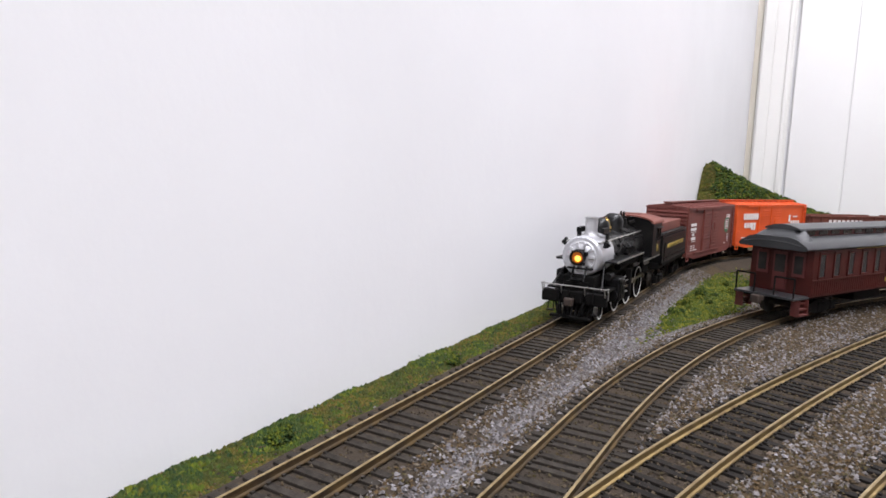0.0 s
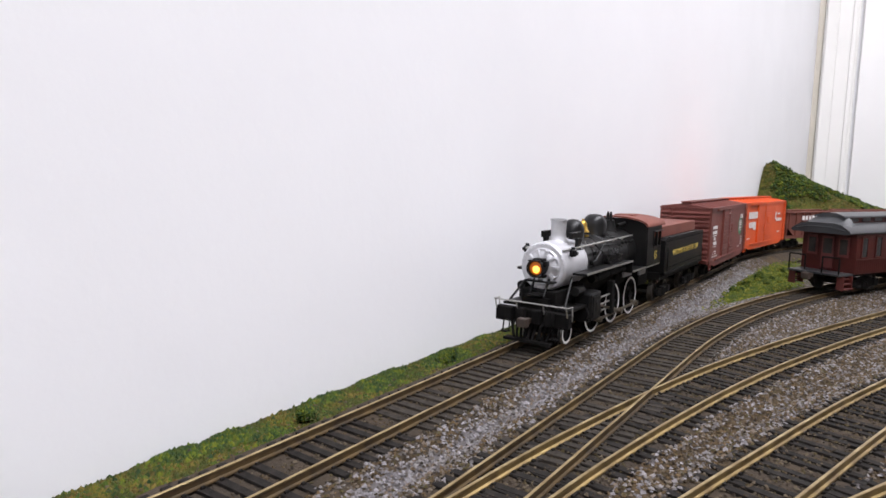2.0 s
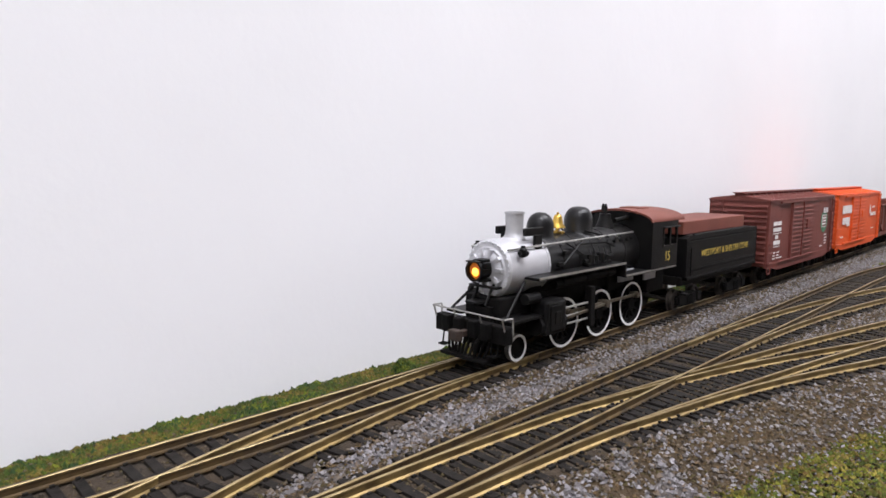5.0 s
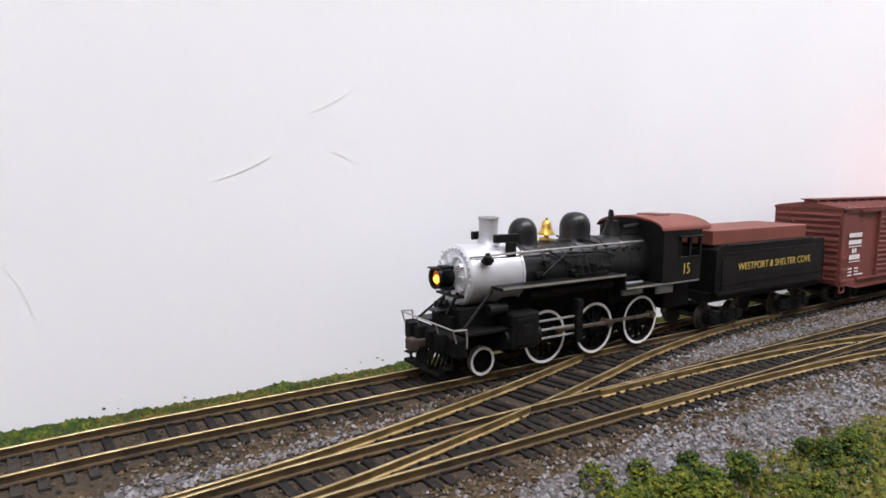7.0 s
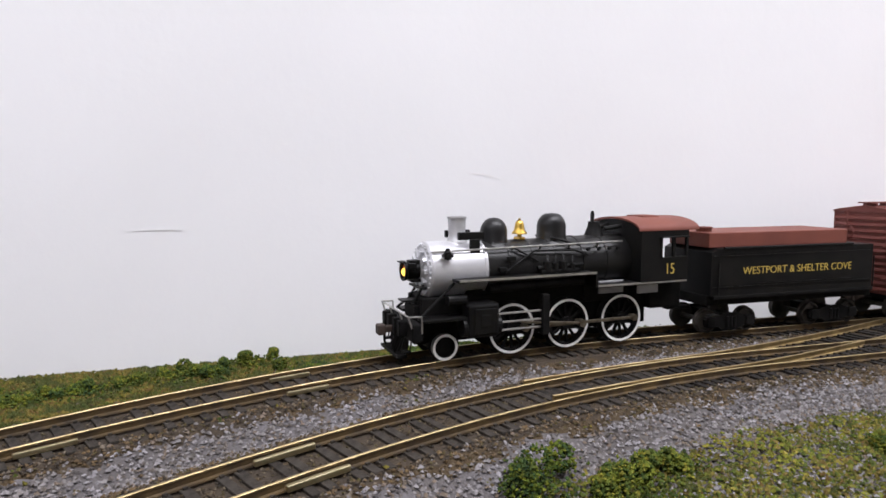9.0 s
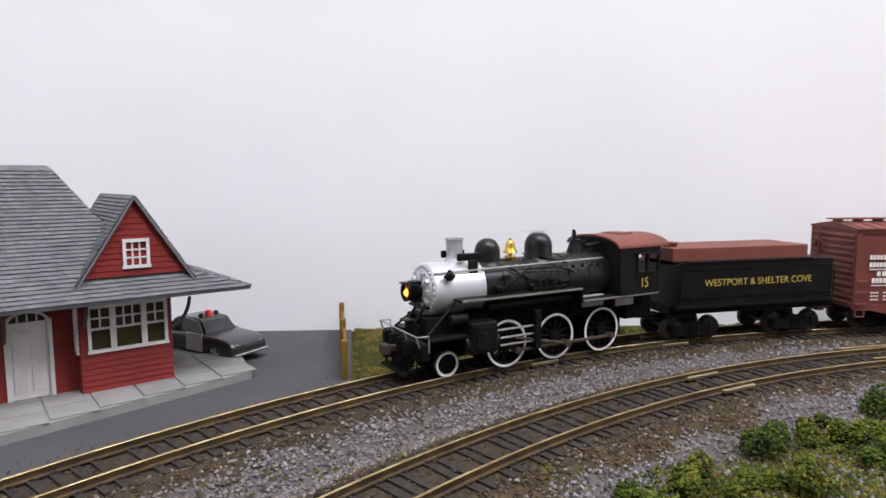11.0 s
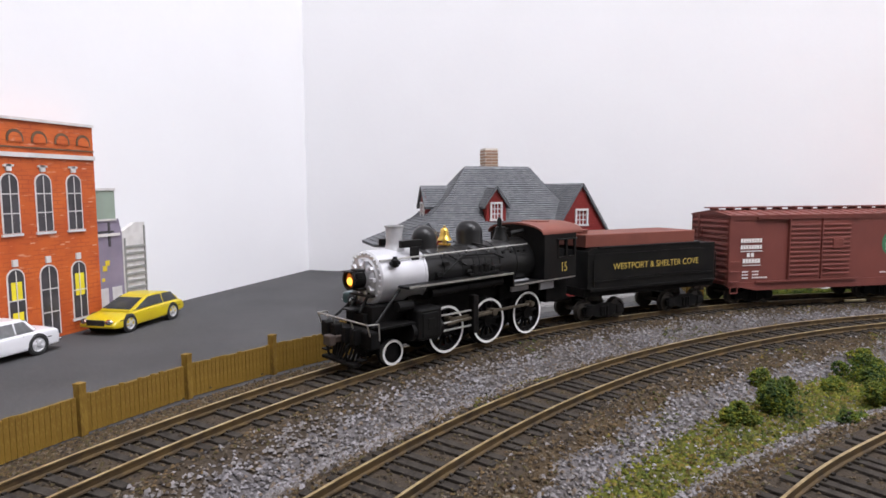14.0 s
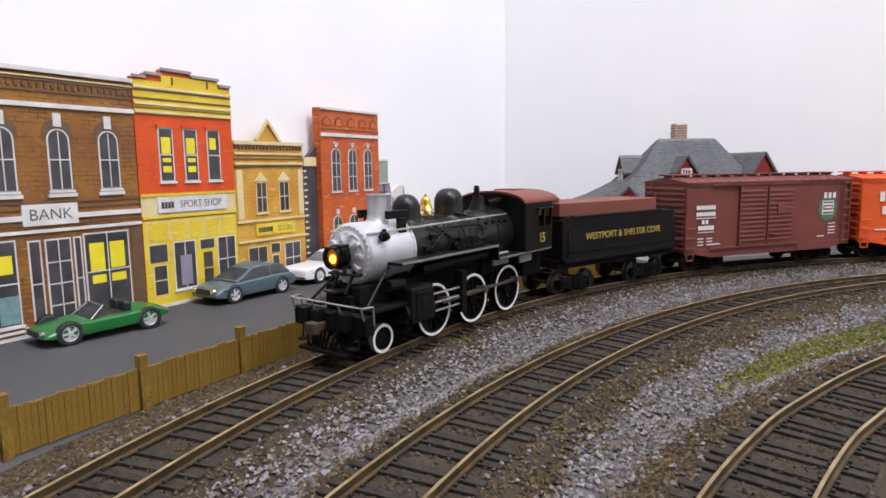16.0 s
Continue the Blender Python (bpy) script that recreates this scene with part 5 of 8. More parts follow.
for i in range(5):
    bm.faces.new((rings[-1][i], under[i], under[(i + 1) % 5], rings[-1][(i + 1) % 5]))
bm.faces.new(under[::-1])
bmesh.ops.remove_doubles(bm, verts=bm.verts, dist=0.02)
roof = part("roof", bm, SLATE, station, "grey shingled bell-cast roof")


def roof_ring(z):
    """The roof's outline at a height."""
    for i in range(4):
        if LZ[i] >= z >= LZ[i + 1]:
            t = (LZ[i] - z) / (LZ[i] - LZ[i + 1])
            return [(a[0] + (b[0] - a[0]) * t, a[1] + (b[1] - a[1]) * t) for a, b in zip(LEVELS[i], LEVELS[i + 1])]
    return LEVELS[-1]


def courses(vs, fs, ring_at, z_low, z_high, closed=True, pitch=1.4):
    """Lapped shingle courses: thin tabs of uneven width laid along each line of the slope."""
    z = z_low
    while z < z_high - pitch:
        lo, hi = ring_at(z), ring_at(z + pitch * 1.25)
        n = len(lo)
        for i in range(n if closed else n - 1):
            a, b, c, d = (Vector((*q, zz)) for q, zz in ((lo[i], z), (lo[(i + 1) % n], z), (hi[(i + 1) % n], z + pitch * 1.25), (hi[i], z + pitch * 1.25)))
            L = (b - a).length
            if L < 1:
                continue
            nrm = (b - a).cross(d - a)
            if nrm.length < 1e-6:
                continue
            nrm.normalize()
            if nrm.z < 0:
                nrm = -nrm
            k = max(1, int(L / 2.3))
            cuts = [0] + [(j + random.uniform(-0.25, 0.25)) / k for j in range(1, k)] + [1]
            for u0, u1 in zip(cuts, cuts[1:]):
                dz = random.uniform(0.52, 0.80)
                g = 0.05 / k
                p = [a.lerp(b, u0 + g) + nrm * dz, a.lerp(b, u1 - g) + nrm * dz, d.lerp(c, u1 - g) + nrm * 0.06, d.lerp(c, u0 + g) + nrm * 0.06, a.lerp(b, u0 + g), a.lerp(b, u1 - g)]
                s = len(vs)
                vs.extend(p)
                fs.extend([(s, s + 1, s + 2, s + 3), (s + 4, s + 5, s + 1, s)])
        z += pitch


vs, fs = [], []
courses(vs, fs, roof_ring, 30.5, 80)


def shingles(vs, fs, parent):
    me = bpy.data.meshes.new("shingles")
    me.from_pydata([v * 0.001 for v in vs], [], fs)
    me.materials.append(SLATEI)
    o = new("shingles", me)
    o.parent = parent
    tagged(o, "lapped weathered grey shingles", kind="stuff")
    return o


shingles(vs, fs, roof)


def gable(name, x, face, back, half, z0, z1, turn=None, win=None, over=2.0, ze=None):
    """A gabled dormer: face at y=face, roof running back to y=back, turned about (x, face)."""
    m = turn or Matrix.Translation((x, face, 0))
    d = back - face
    bm = bmesh.new()
    ze = ze or z0 + 0.1
    extrude(bm, [(-half, z0), (half, z0), (half, ze), (0, z1 - 1.5), (-half, ze)], 0, 1.2)
    for s in (-1, 1):
        box(bm, min(s * half * 0.9, s * half), max(s * half * 0.9, s * half), 1.2, d, z0, ze)
    bmesh.ops.transform(bm, matrix=m, verts=bm.verts)
    g = part(name, bm, SIDING, station, "red boarded gable")
    bm = bmesh.new()
    for j in range(int((z1 - z0) / 2.2)):
        zz = z0 + j * 2.2
        w = half * min(1, 1 - (zz - ze) / (z1 - 1.5 - ze)) - 0.3
        if w > 0.8:
            box(bm, -w, w, -0.45, 0, zz + 0.1, zz + 1.95)
    bmesh.ops.transform(bm, matrix=m, verts=bm.verts)
    part("siding", bm, SIDING, g)
    bm = bmesh.new()
    slope = (z1 - ze) / half
    hx = half + over
    zl = z1 - slope * hx
    for s in (-1, 1):
        q = [(0, -over, z1), (s * hx, -over, zl), (s * hx, d, zl), (0, d, z1)]
        top = [bm.verts.new(v) for v in q]
        bot = [bm.verts.new((v[0] - s * 0.2, v[1], v[2] - 1.3)) for v in q]
        bm.faces.new(top)
        bm.faces.new(bot[::-1])
        for i in range(4):
            bm.faces.new((top[i], top[(i + 1) % 4], bot[(i + 1) % 4], bot[i]))
    bmesh.ops.transform(bm, matrix=m, verts=bm.verts)
    rf = part("gable_roof", bm, SLATE, g, "small grey shingled roof")
    vs, fs = [], []
    for s in (-1, 1):
        def line(z, s=s):
            t = (z1 - z) / slope
            return [tuple(q) for q in ((s * t, -over - 0.1), (s * t, d))]
        v2, f2 = [], []
        courses(v2, f2, line, zl, z1, False)
        off = len(vs)
        vs += [m @ v for v in v2]
        fs += [tuple(i + off for i in f) for f in f2]
    shingles(vs, fs, rf)
    if win:
        w, h0, h1 = win
        sash(g, m @ Matrix.Translation((0, -0.2, 0)), -w / 2, w / 2, h0, h1, 3, 3, False)
    return g, m


gable("gable", 69.3, -29.5, 0.1, 19.2, 38.5, 69, win=(7.6, 42.4, 51.4), over=2.2)
gable("gable", 0, 0, 29.4, 19.2, 38.5, 69, Matrix.Translation((69.3, 29.5, 0)) @ Matrix.Rotation(math.pi, 4, "Z"), (7.6, 42.4, 51.4), 2.2)
gable("dormer", 12.2, -22.5, 4, 6.9, 43.5, 67.4, win=(6.4, 46.6, 56.2), over=2.2, ze=57.5)
gable("dormer", 0, 0, 26, 6.9, 43.5, 68, Matrix.Translation((-27.5, 4, 0)) @ Matrix.Rotation(-math.pi / 2, 4, "Z"), (6.4, 46.6, 56.2), 2.2, 57.5)
gx = Matrix.Translation((-32.5, -25.2, 0)) @ Matrix.Rotation(math.atan2(-36, 40.5), 4, "Z")
ped, m = gable("pediment", 0, 0, 24, 13.2, 30.6, 45.0, gx, None, 1.2)
bars(ped, WHITEINK, word(-5.2, 33.4, 35.6, 8, 1.1, 0.22), Matrix.Scale(0.001, 4) @ m @ Matrix.Translation((0, -0.7, 0)) @ Matrix.Rotation(math.pi / 2, 4, "X") @ Matrix.Scale(1000, 4), "sign")
for x, y, dx in ((-21, -16, -1), (83, -20, 0.5), (50, -16, 0.2), (26.5, -15, 0.0), (-31, 28, -1)):
    bm = bmesh.new()
    pts = [Vector((x + dx * 12 * math.sin(a), y - 12 * math.sin(a) * (0.6 if dx else 1), 16 + 13 * (1 - math.cos(a)))) for a in np.linspace(0, 1.45, 8)]
    for a, b in zip(pts, pts[1:]):
        rod(bm, a, b, 0.8, seg=6)
    part("bracket", bm, BENCH, station, "curved dark roof bracket")
# chimney
bm = bmesh.new()
box(bm, 15.4, 24.4, 2.9, 11.9, 68, 92.6)
ch = part("chimney", bm, MORTAR, station, "tan brick chimney")
bm = bmesh.new()
box(bm, -2.0, 2.0, -0.3, 0.3, -0.68, 0.68)
bmesh.ops.scale(bm, vec=(0.001,) * 3, verts=bm.verts)
BR = bpy.data.meshes.new("brick")
bm.to_mesh(BR)
bm.free()
BR.materials.append(CHIM)
for k in range(10):
    z = 72.8 + k * 1.98
    for f, (dx, dy, rz) in enumerate(((0, -4.6, 0), (4.6, 0, 90), (-4.6, 0, 90))):
        for i in (-1, 1):
            o = new("brick", BR)
            o.parent = ch
            sh = 0.25 * (-1) ** k
            o.matrix_basis = Matrix.Translation(((19.9 + dx + (i * 2.2 + sh if rz == 0 else 0)) / 1000, (7.4 + dy + (i * 2.2 + sh if rz else 0)) / 1000, z / 1000)) @ Matrix.Rotation(radians(rz), 4, "Z")

# ---- the street of building flats along wall_west ----
def print_mat(name, a, b, line, pale, share=0.55, course=0.0021):
    """Sketchy printed brickwork on card: broken courses, blotches and worn pale strokes."""
    m = bpy.data.materials.new(name)
    m.use_nodes = True
    nt, lk = m.node_tree.nodes, m.node_tree.links
    p = nt["Principled BSDF"]
    p.inputs["Roughness"].default_value = 0.5
    p.inputs["Specular IOR Level"].default_value = 0.3
    co = nt.new("ShaderNodeTexCoord")
    turn = nt.new("ShaderNodeMapping")
    turn.inputs["Rotation"].default_value = (math.pi / 2, 0, 0)
    lk.new(co.outputs["Object"], turn.inputs["Vector"])

    def mask(scale, lo, hi, top, stretch=(1, 1, 1), detail=3):
        mp = nt.new("ShaderNodeMapping")
        mp.inputs["Scale"].default_value = stretch
        lk.new(co.outputs["Object"], mp.inputs["Vector"])
        n = nt.new("ShaderNodeTexNoise")
        n.inputs["Scale"].default_value, n.inputs["Detail"].default_value = scale, detail
        lk.new(mp.outputs[0], n.inputs["Vector"])
        r = nt.new("ShaderNodeMapRange")
        r.inputs["From Min"].default_value, r.inputs["From Max"].default_value, r.inputs["To Max"].default_value = lo, hi, top
        lk.new(n.outputs["Fac"], r.inputs["Value"])
        return r.outputs[0]

    def blend(fac, under, over):
        x = nt.new("ShaderNodeMix")
        x.data_type = "RGBA"
        lk.new(fac, x.inputs["Factor"])
        for sock, v in (("A", under), ("B", over)):
            if isinstance(v, tuple):
                x.inputs[sock].default_value = (*v, 1)
            else:
                lk.new(v, x.inputs[sock])
        return x.outputs["Result"]

    base = blend(mask(45, 0.36, 0.64, 1.0), a, b)
    br = nt.new("ShaderNodeTexBrick")
    br.inputs["Scale"].default_value = 1.0
    br.inputs["Brick Width"].default_value, br.inputs["Row Height"].default_value = course * 3.0, course
    br.inputs["Mortar Size"].default_value, br.inputs["Mortar Smooth"].default_value = course * 0.16, 0.6
    lk.new(turn.outputs[0], br.inputs["Vector"])
    mul = nt.new("ShaderNodeMath")
    mul.operation = "MULTIPLY"
    lk.new(br.outputs["Fac"], mul.inputs[0])
    lk.new(mask(70, 0.42, 0.60, share, (1, 1, 2.2)), mul.inputs[1])
    out = blend(mul.outputs[0], base, line)
    out = blend(mask(160, 0.58, 0.72, 0.55, (1, 1, 5), 2), out, line)
    out = blend(mask(120, 0.62, 0.72, 0.6, (1, 1, 4), 2), out, pale)
    lk.new(out, p.inputs["Base Color"])
    return m


INK = dict(
    brown=print_mat("printed_brown_brick", (0.27, 0.125, 0.022), (0.20, 0.080, 0.026), (0.075, 0.036, 0.018), (0.36, 0.24, 0.13), 0.8),
    red=print_mat("printed_red_brick", (0.64, 0.088, 0.016), (0.54, 0.068, 0.014), (0.36, 0.04, 0.014), (0.66, 0.20, 0.10), 0.3),
    orange=print_mat("printed_orange_brick", (0.54, 0.120, 0.026), (0.43, 0.082, 0.020), (0.26, 0.045, 0.018), (0.66, 0.34, 0.22), 0.6),
    yellow=print_mat("printed_yellow", (0.68, 0.53, 0.045), (0.60, 0.42, 0.03), (0.46, 0.27, 0.02), (0.72, 0.64, 0.36), 0.15),
    ochre=print_mat("printed_ochre", (0.58, 0.36, 0.060), (0.50, 0.24, 0.034), (0.30, 0.14, 0.025), (0.72, 0.58, 0.28), 0.5),
    cream=mat("printed_cream", (0.66, 0.56, 0.33), (0.60, 0.46, 0.2), 90, 0.55),
    white=mat("printed_white", (0.66, 0.64, 0.62), (0.52, 0.50, 0.49), 150, 0.55),
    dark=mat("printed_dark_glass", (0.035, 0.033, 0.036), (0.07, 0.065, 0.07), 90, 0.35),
    lit=mat("printed_yellow_light", (0.75, 0.66, 0.03), (0.68, 0.55, 0.02), 150, 0.5),
    grey=mat("printed_grey", (0.30, 0.30, 0.28), (0.22, 0.22, 0.21), 80, 0.6),
    mauve=mat("printed_mauve", (0.26, 0.22, 0.29), (0.2, 0.17, 0.23), 60, 0.6),
    green=mat("printed_sage", (0.27, 0.33, 0.27), (0.22, 0.27, 0.22), 60, 0.6),
    shade=mat("printed_brown_shadow", (0.10, 0.055, 0.03), (0.14, 0.08, 0.04), 90, 0.6),
    board=mat("cut_card_edge", (0.55, 0.53, 0.48), (0.48, 0.46, 0.42), 100, 0.8),
)
FLATX = -0.2405


def flat(label, y0, w, outline, mater, x=FLATX, t=3.0):
    """A building flat of thick card; its front faces the street, s to the north, z up from the street."""
    f = thing("building_flat", label, "building", "card building flats along the street")
    f.matrix_basis = Matrix.Translation((x, y0, AZ)) @ Matrix.Rotation(math.pi / 2, 4, "Z")
    bm = bmesh.new()
    extrude(bm, outline, 0, t)
    part("facade", bm, mater, f)
    return f


def trim(f, name, mater, *rects, d=0.5, label=""):
    bm = bmesh.new()
    for r in rects:
        box(bm, r[0], r[1], -d, 0.0, r[2], r[3])
    return part(name, bm, mater, f, label)


def arch(f, name, mater, x0, x1, z0, z1, d, d0=0.0):
    """A round-headed panel."""
    r = (x1 - x0) / 2
    pr = [(x0, z0), (x1, z0)] + [((x0 + x1) / 2 + r * math.cos(a), z1 - r + r * math.sin(a)) for a in np.linspace(0, math.pi, 10)]
    bm = bmesh.new()
    extrude(bm, pr, -d, -d0)
    return part(name, bm, mater, f)


def opening(f, x0, x1, z0, z1, frame, glass="dark", arched=False, lit=(), bars_v=1, bars_h=1, head=None, sill=True, name="window"):
    """A window or door: frame, pane, glazing bars, sill and head."""
    e = 0.7
    if arched:
        w = arch(f, name, INK[frame], x0 - e, x1 + e, z0 - 0.2, z1 + e, 0.35)
        arch(w, "pane", INK[glass], x0, x1, z0, z1, 0.5, 0.3)
    else:
        w = trim(f, name, INK[frame], (x0 - e, x1 + e, z0 - 0.4, z1 + e), d=0.35)
        trim(w, "pane", INK[glass], (x0, x1, z0, z1), d=0.5)
    rects = []
    for i in range(1, bars_v + 1):
        x = x0 + (x1 - x0) * i / (bars_v + 1)
        rects.append((x - 0.22, x + 0.22, z0, z1 - (0.6 if arched else 0)))
    for i in range(1, bars_h + 1):
        z = z0 + (z1 - z0) * i / (bars_h + 1)
        rects.append((x0, x1, z - 0.28, z + 0.28))
    if rects:
        trim(w, "glazing_bar", INK[frame], *rects, d=0.7)
    for r in lit:
        trim(w, "lit_pane", INK["lit"], (x0 + (x1 - x0) * r[0], x0 + (x1 - x0) * r[1], z0 + (z1 - z0) * r[2], z0 + (z1 - z0) * r[3]), d=0.58)
    if sill:
        trim(w, "sill", INK[frame], (x0 - 1.4, x1 + 1.4, z0 - 1.6, z0 - 0.4), d=1.0)
    if head:
        trim(w, "lintel", INK[head], (x0 - 1.5, x1 + 1.5, z1 + 0.7, z1 + 2.4), d=0.9)
    return w


# bank
B = flat("brown brick card bank front with tall arched windows", -0.526, 123, [(0, 0), (123, 0), (123, 115.5), (0, 115.5)], INK["brown"])
trim(B, "cornice", INK["white"], (0, 123, 113.8, 115.6), d=1.6)
trim(B, "cornice", INK["shade"], (0, 123, 110.2, 111.2), (0, 123, 105.6, 106.4), d=0.5)
trim(B, "cornice", INK["cream"], (0, 123, 111.6, 112.3), d=0.8)
trim(B, "cornice", INK["white"], (0, 123, 99, 101), d=1.2)
trim(B, "dentils", INK["shade"], *[(x, x + 1.4, 107.4, 109.4) for x in np.arange(1, 122, 3)], d=0.8)
for x in (17, 40, 63, 86, 109):
    opening(B, x - 4.2, x + 4.2, 63.5, 89.5, "white", arched=True, bars_v=1, bars_h=1)
    arch(B, "hood", INK["shade"], x - 6.6, x + 6.6, 85, 94.5, 0.3)
    trim(B, "keystone", INK["white"], (x - 1.7, x + 1.7, 91, 96.8), d=1.0)
    trim(B, "sill_block", INK["white"], (x - 6.3, x + 6.3, 60, 61.6), d=1.1)
trim(B, "string_course", INK["white"], (0, 123, 50.4, 52.6), (0, 123, 44.8, 46.2), d=1.1)
trim(B, "string_course", INK["shade"], (0, 123, 57.5, 58.3), (0, 123, 54.8, 55.5), (0, 123, 47.6, 48.5), d=0.5)
trim(B, "pier", INK["shade"], (117, 123, 0, 44), d=0.4)
sg = trim(B, "sign", INK["white"], (68, 91.6, 48.0, 57.2), d=1.3)
lettering("BANK", 7.0, mat("sign_ink", (0.12, 0.11, 0.11)), B, Matrix.Translation((0.0798, -0.00136, 0.0525)) @ Matrix.Rotation(math.pi / 2, 4, "X"), "sign_lettering", 1.0)
for x0, x1, lit in ((8, 28, ()), (36, 64, ((0.1, 0.45, 0.62, 0.82), (0.55, 0.95, 0.62, 0.84))), (94, 115, ((0.08, 0.42, 0.5, 0.88), (0.55, 0.9, 0.52, 0.88), (0.1, 0.42, 0.34, 0.45), (0.55, 0.9, 0.34, 0.45)))):
    opening(B, x0, x1, 6.5, 42, "white", lit=lit, bars_v=1, bars_h=1)
opening(B, 70, 74, 4, 41, "white", bars_v=0, bars_h=1, sill=False)
opening(B, 77, 87, 2, 41, "white", bars_v=1, bars_h=3, sill=False, name="door")
opening(B, 89.5, 91.8, 4, 41, "white", bars_v=0, bars_h=1, sill=False)
trim(B, "poster", mat("teal_poster", (0.17, 0.27, 0.28), (0.12, 0.2, 0.22), 300), (56, 64, 7, 19), d=0.75)
trim(B, "base_step", INK["white"], (0, 117, 0, 1.3), (0, 117, 2.6, 3.6), d=1.2)
# sport shop
top = [(0, 0), (60, 0), (60, 117.5), (52, 117.5), (52, 120.5), (34, 120.5), (34, 122.4), (16, 122.4), (16, 119.6), (7, 119.6), (7, 117.5), (0, 117.5)]
S_ = flat("red and yellow card shop front with stepped parapet", -0.4025, 60, top, INK["red"])
trim(S_, "parapet", INK["yellow"], (0.2, 59.8, 99.5, 116), (16.4, 51.6, 116, 119.6), d=0.4)
trim(S_, "parapet_cap", INK["grey"], (0, 7, 117, 118.4), (7, 16, 119, 120.4), (16, 34, 121.8, 123.2), (34, 52, 120, 121.4), (52, 60, 117, 118.4), d=1.4)
trim(S_, "cornice", INK["cream"], (0.2, 59.8, 112, 113.2), (0.2, 59.8, 104, 105), (0.2, 59.8, 100, 101), d=1.2)
trim(S_, "cornice_line", INK["shade"], (0.2, 59.8, 110.8, 111.4), (0.2, 59.8, 106.6, 107.6), (0.2, 59.8, 102.2, 102.8), (22, 23, 115, 119), (44, 45, 115, 119), d=0.7)
for i, x in enumerate((16.5, 31.5, 46.5)):
    opening(S_, x - 3.6, x + 3.6, 66, 92.5, "white", lit=(((0.1, 0.85, 0.52, 0.84),) if i < 2 else ((0.1, 0.7, 0.62, 0.86),)) + (((0.15, 0.85, 0.16, 0.28), (0.15, 0.85, 0.36, 0.44)) if i < 2 else ()), bars_v=0, bars_h=1, head="red")
trim(S_, "sign_band", INK["cream"], (0.2, 59.8, 47.5, 59), d=0.4)
trim(S_, "sign_band_edge", INK["yellow"], (0.2, 59.8, 58, 59.4), (0.2, 59.8, 46.6, 48), d=0.9)
trim(S_, "sign", INK["white"], (9, 53, 49.4, 57.4), d=1.2)
lettering("SPORT SHOP", 5.6, mat("sign_ink_two", (0.10, 0.10, 0.11)), S_, Matrix.Translation((0.0355, -0.00126, 0.0533)) @ Matrix.Rotation(math.pi / 2, 4, "X"), "sign_lettering", 0.84)
bars(S_, INK["dark"], word(11, 51.7, 55, 4, 1.5, 0.4), Matrix.Translation((0, -0.00128, 0)) @ Matrix.Rotation(math.pi / 2, 4, "X"), "sign_bars")
trim(S_, "shop_front", INK["yellow"], (0.2, 59.8, 0.2, 46), d=0.3)
for x0, x1 in ((3, 14.5), (16.5, 25.5), (27.5, 36.5), (38.5, 47), (49, 57)):
    opening(S_, x0, x1, 35.5, 44.5, "cream", "yellow", bars_v=0, bars_h=0, sill=False, name="transom")
opening(S_, 3, 13, 24, 33, "cream", bars_v=0, bars_h=0, sill=False)
opening(S_, 5, 12, 7, 22, "cream", bars_v=0, bars_h=1, sill=False, name="door")
opening(S_, 17.5, 30, 8.5, 33, "white", bars_v=1, bars_h=0)
trim(S_, "poster", INK["mauve"], (20.5, 27.5, 10, 26), d=0.75)
opening(S_, 34, 43, 28, 33, "cream", bars_v=0, bars_h=0, sill=False)
opening(S_, 35.5, 41.5, 8, 26, "yellow", bars_v=0, bars_h=1, sill=False, name="door")
opening(S_, 46, 57.5, 8.5, 33, "white", bars_v=1, bars_h=1)
trim(S_, "base_step", INK["white"], (0, 60, 0, 1.6), d=0.9)
# book shop
top = [(0, 0), (57, 0), (57, 88), (38, 88), (28, 100), (18, 88), (0, 88)]
K = flat("ochre card book shop front with a small pediment", -0.3422, 57, top, INK["ochre"])
trim(K, "cornice", INK["cream"], (0, 57, 86, 88), (0, 57, 80, 81.2), (0, 57, 74, 75.2), d=1.2)
trim(K, "cornice_line", INK["shade"], (0, 57, 77, 77.8), (0, 57, 72.4, 73), d=0.6)
trim(K, "dentils", INK["shade"], *[(x, x + 1.5, 83, 85.6) for x in np.arange(0.6, 56, 2.8)], d=1.0)
bm = bmesh.new()
for s in (-1, 1):
    box(bm, 0, 15.5, -1.2, 0, -1.7, 0, m=Matrix.Translation((28, 0, 100.4)) @ Matrix.Rotation(math.atan2(12.4, s * 10.2) if s > 0 else math.pi - math.atan2(12.4, 10.2), 4, "Y"))
part("pediment_moulding", bm, INK["cream"], K)
for x in (20, 39):
    opening(K, x - 3.6, x + 3.6, 45.5, 63, "cream", bars_v=1, bars_h=1)
    bm = bmesh.new()
    extrude(bm, [(x - 5.4, 64), (x + 5.4, 64), (x, 69.5)], -0.8, 0)
    part("hood", bm, INK["cream"], K)
trim(K, "pilaster", INK["cream"], (1, 5.5, 42, 71), d=0.7)
trim(K, "pilaster", INK["cream"], (51.5, 56, 42, 71), d=0.7)
trim(K, "string_course", INK["cream"], (0, 57, 39.6, 41), (0, 57, 27.5, 28.8), d=1.0)
trim(K, "sign", INK["yellow"], (14, 47, 31, 38), d=0.8)
lettering("BOOKS", 5.0, mat("sign_ink_three", (0.25, 0.24, 0.06)), K, Matrix.Translation((0.0385, -0.00086, 0.0344)) @ Matrix.Rotation(math.pi / 2, 4, "X"), "sign_lettering", 0.8)
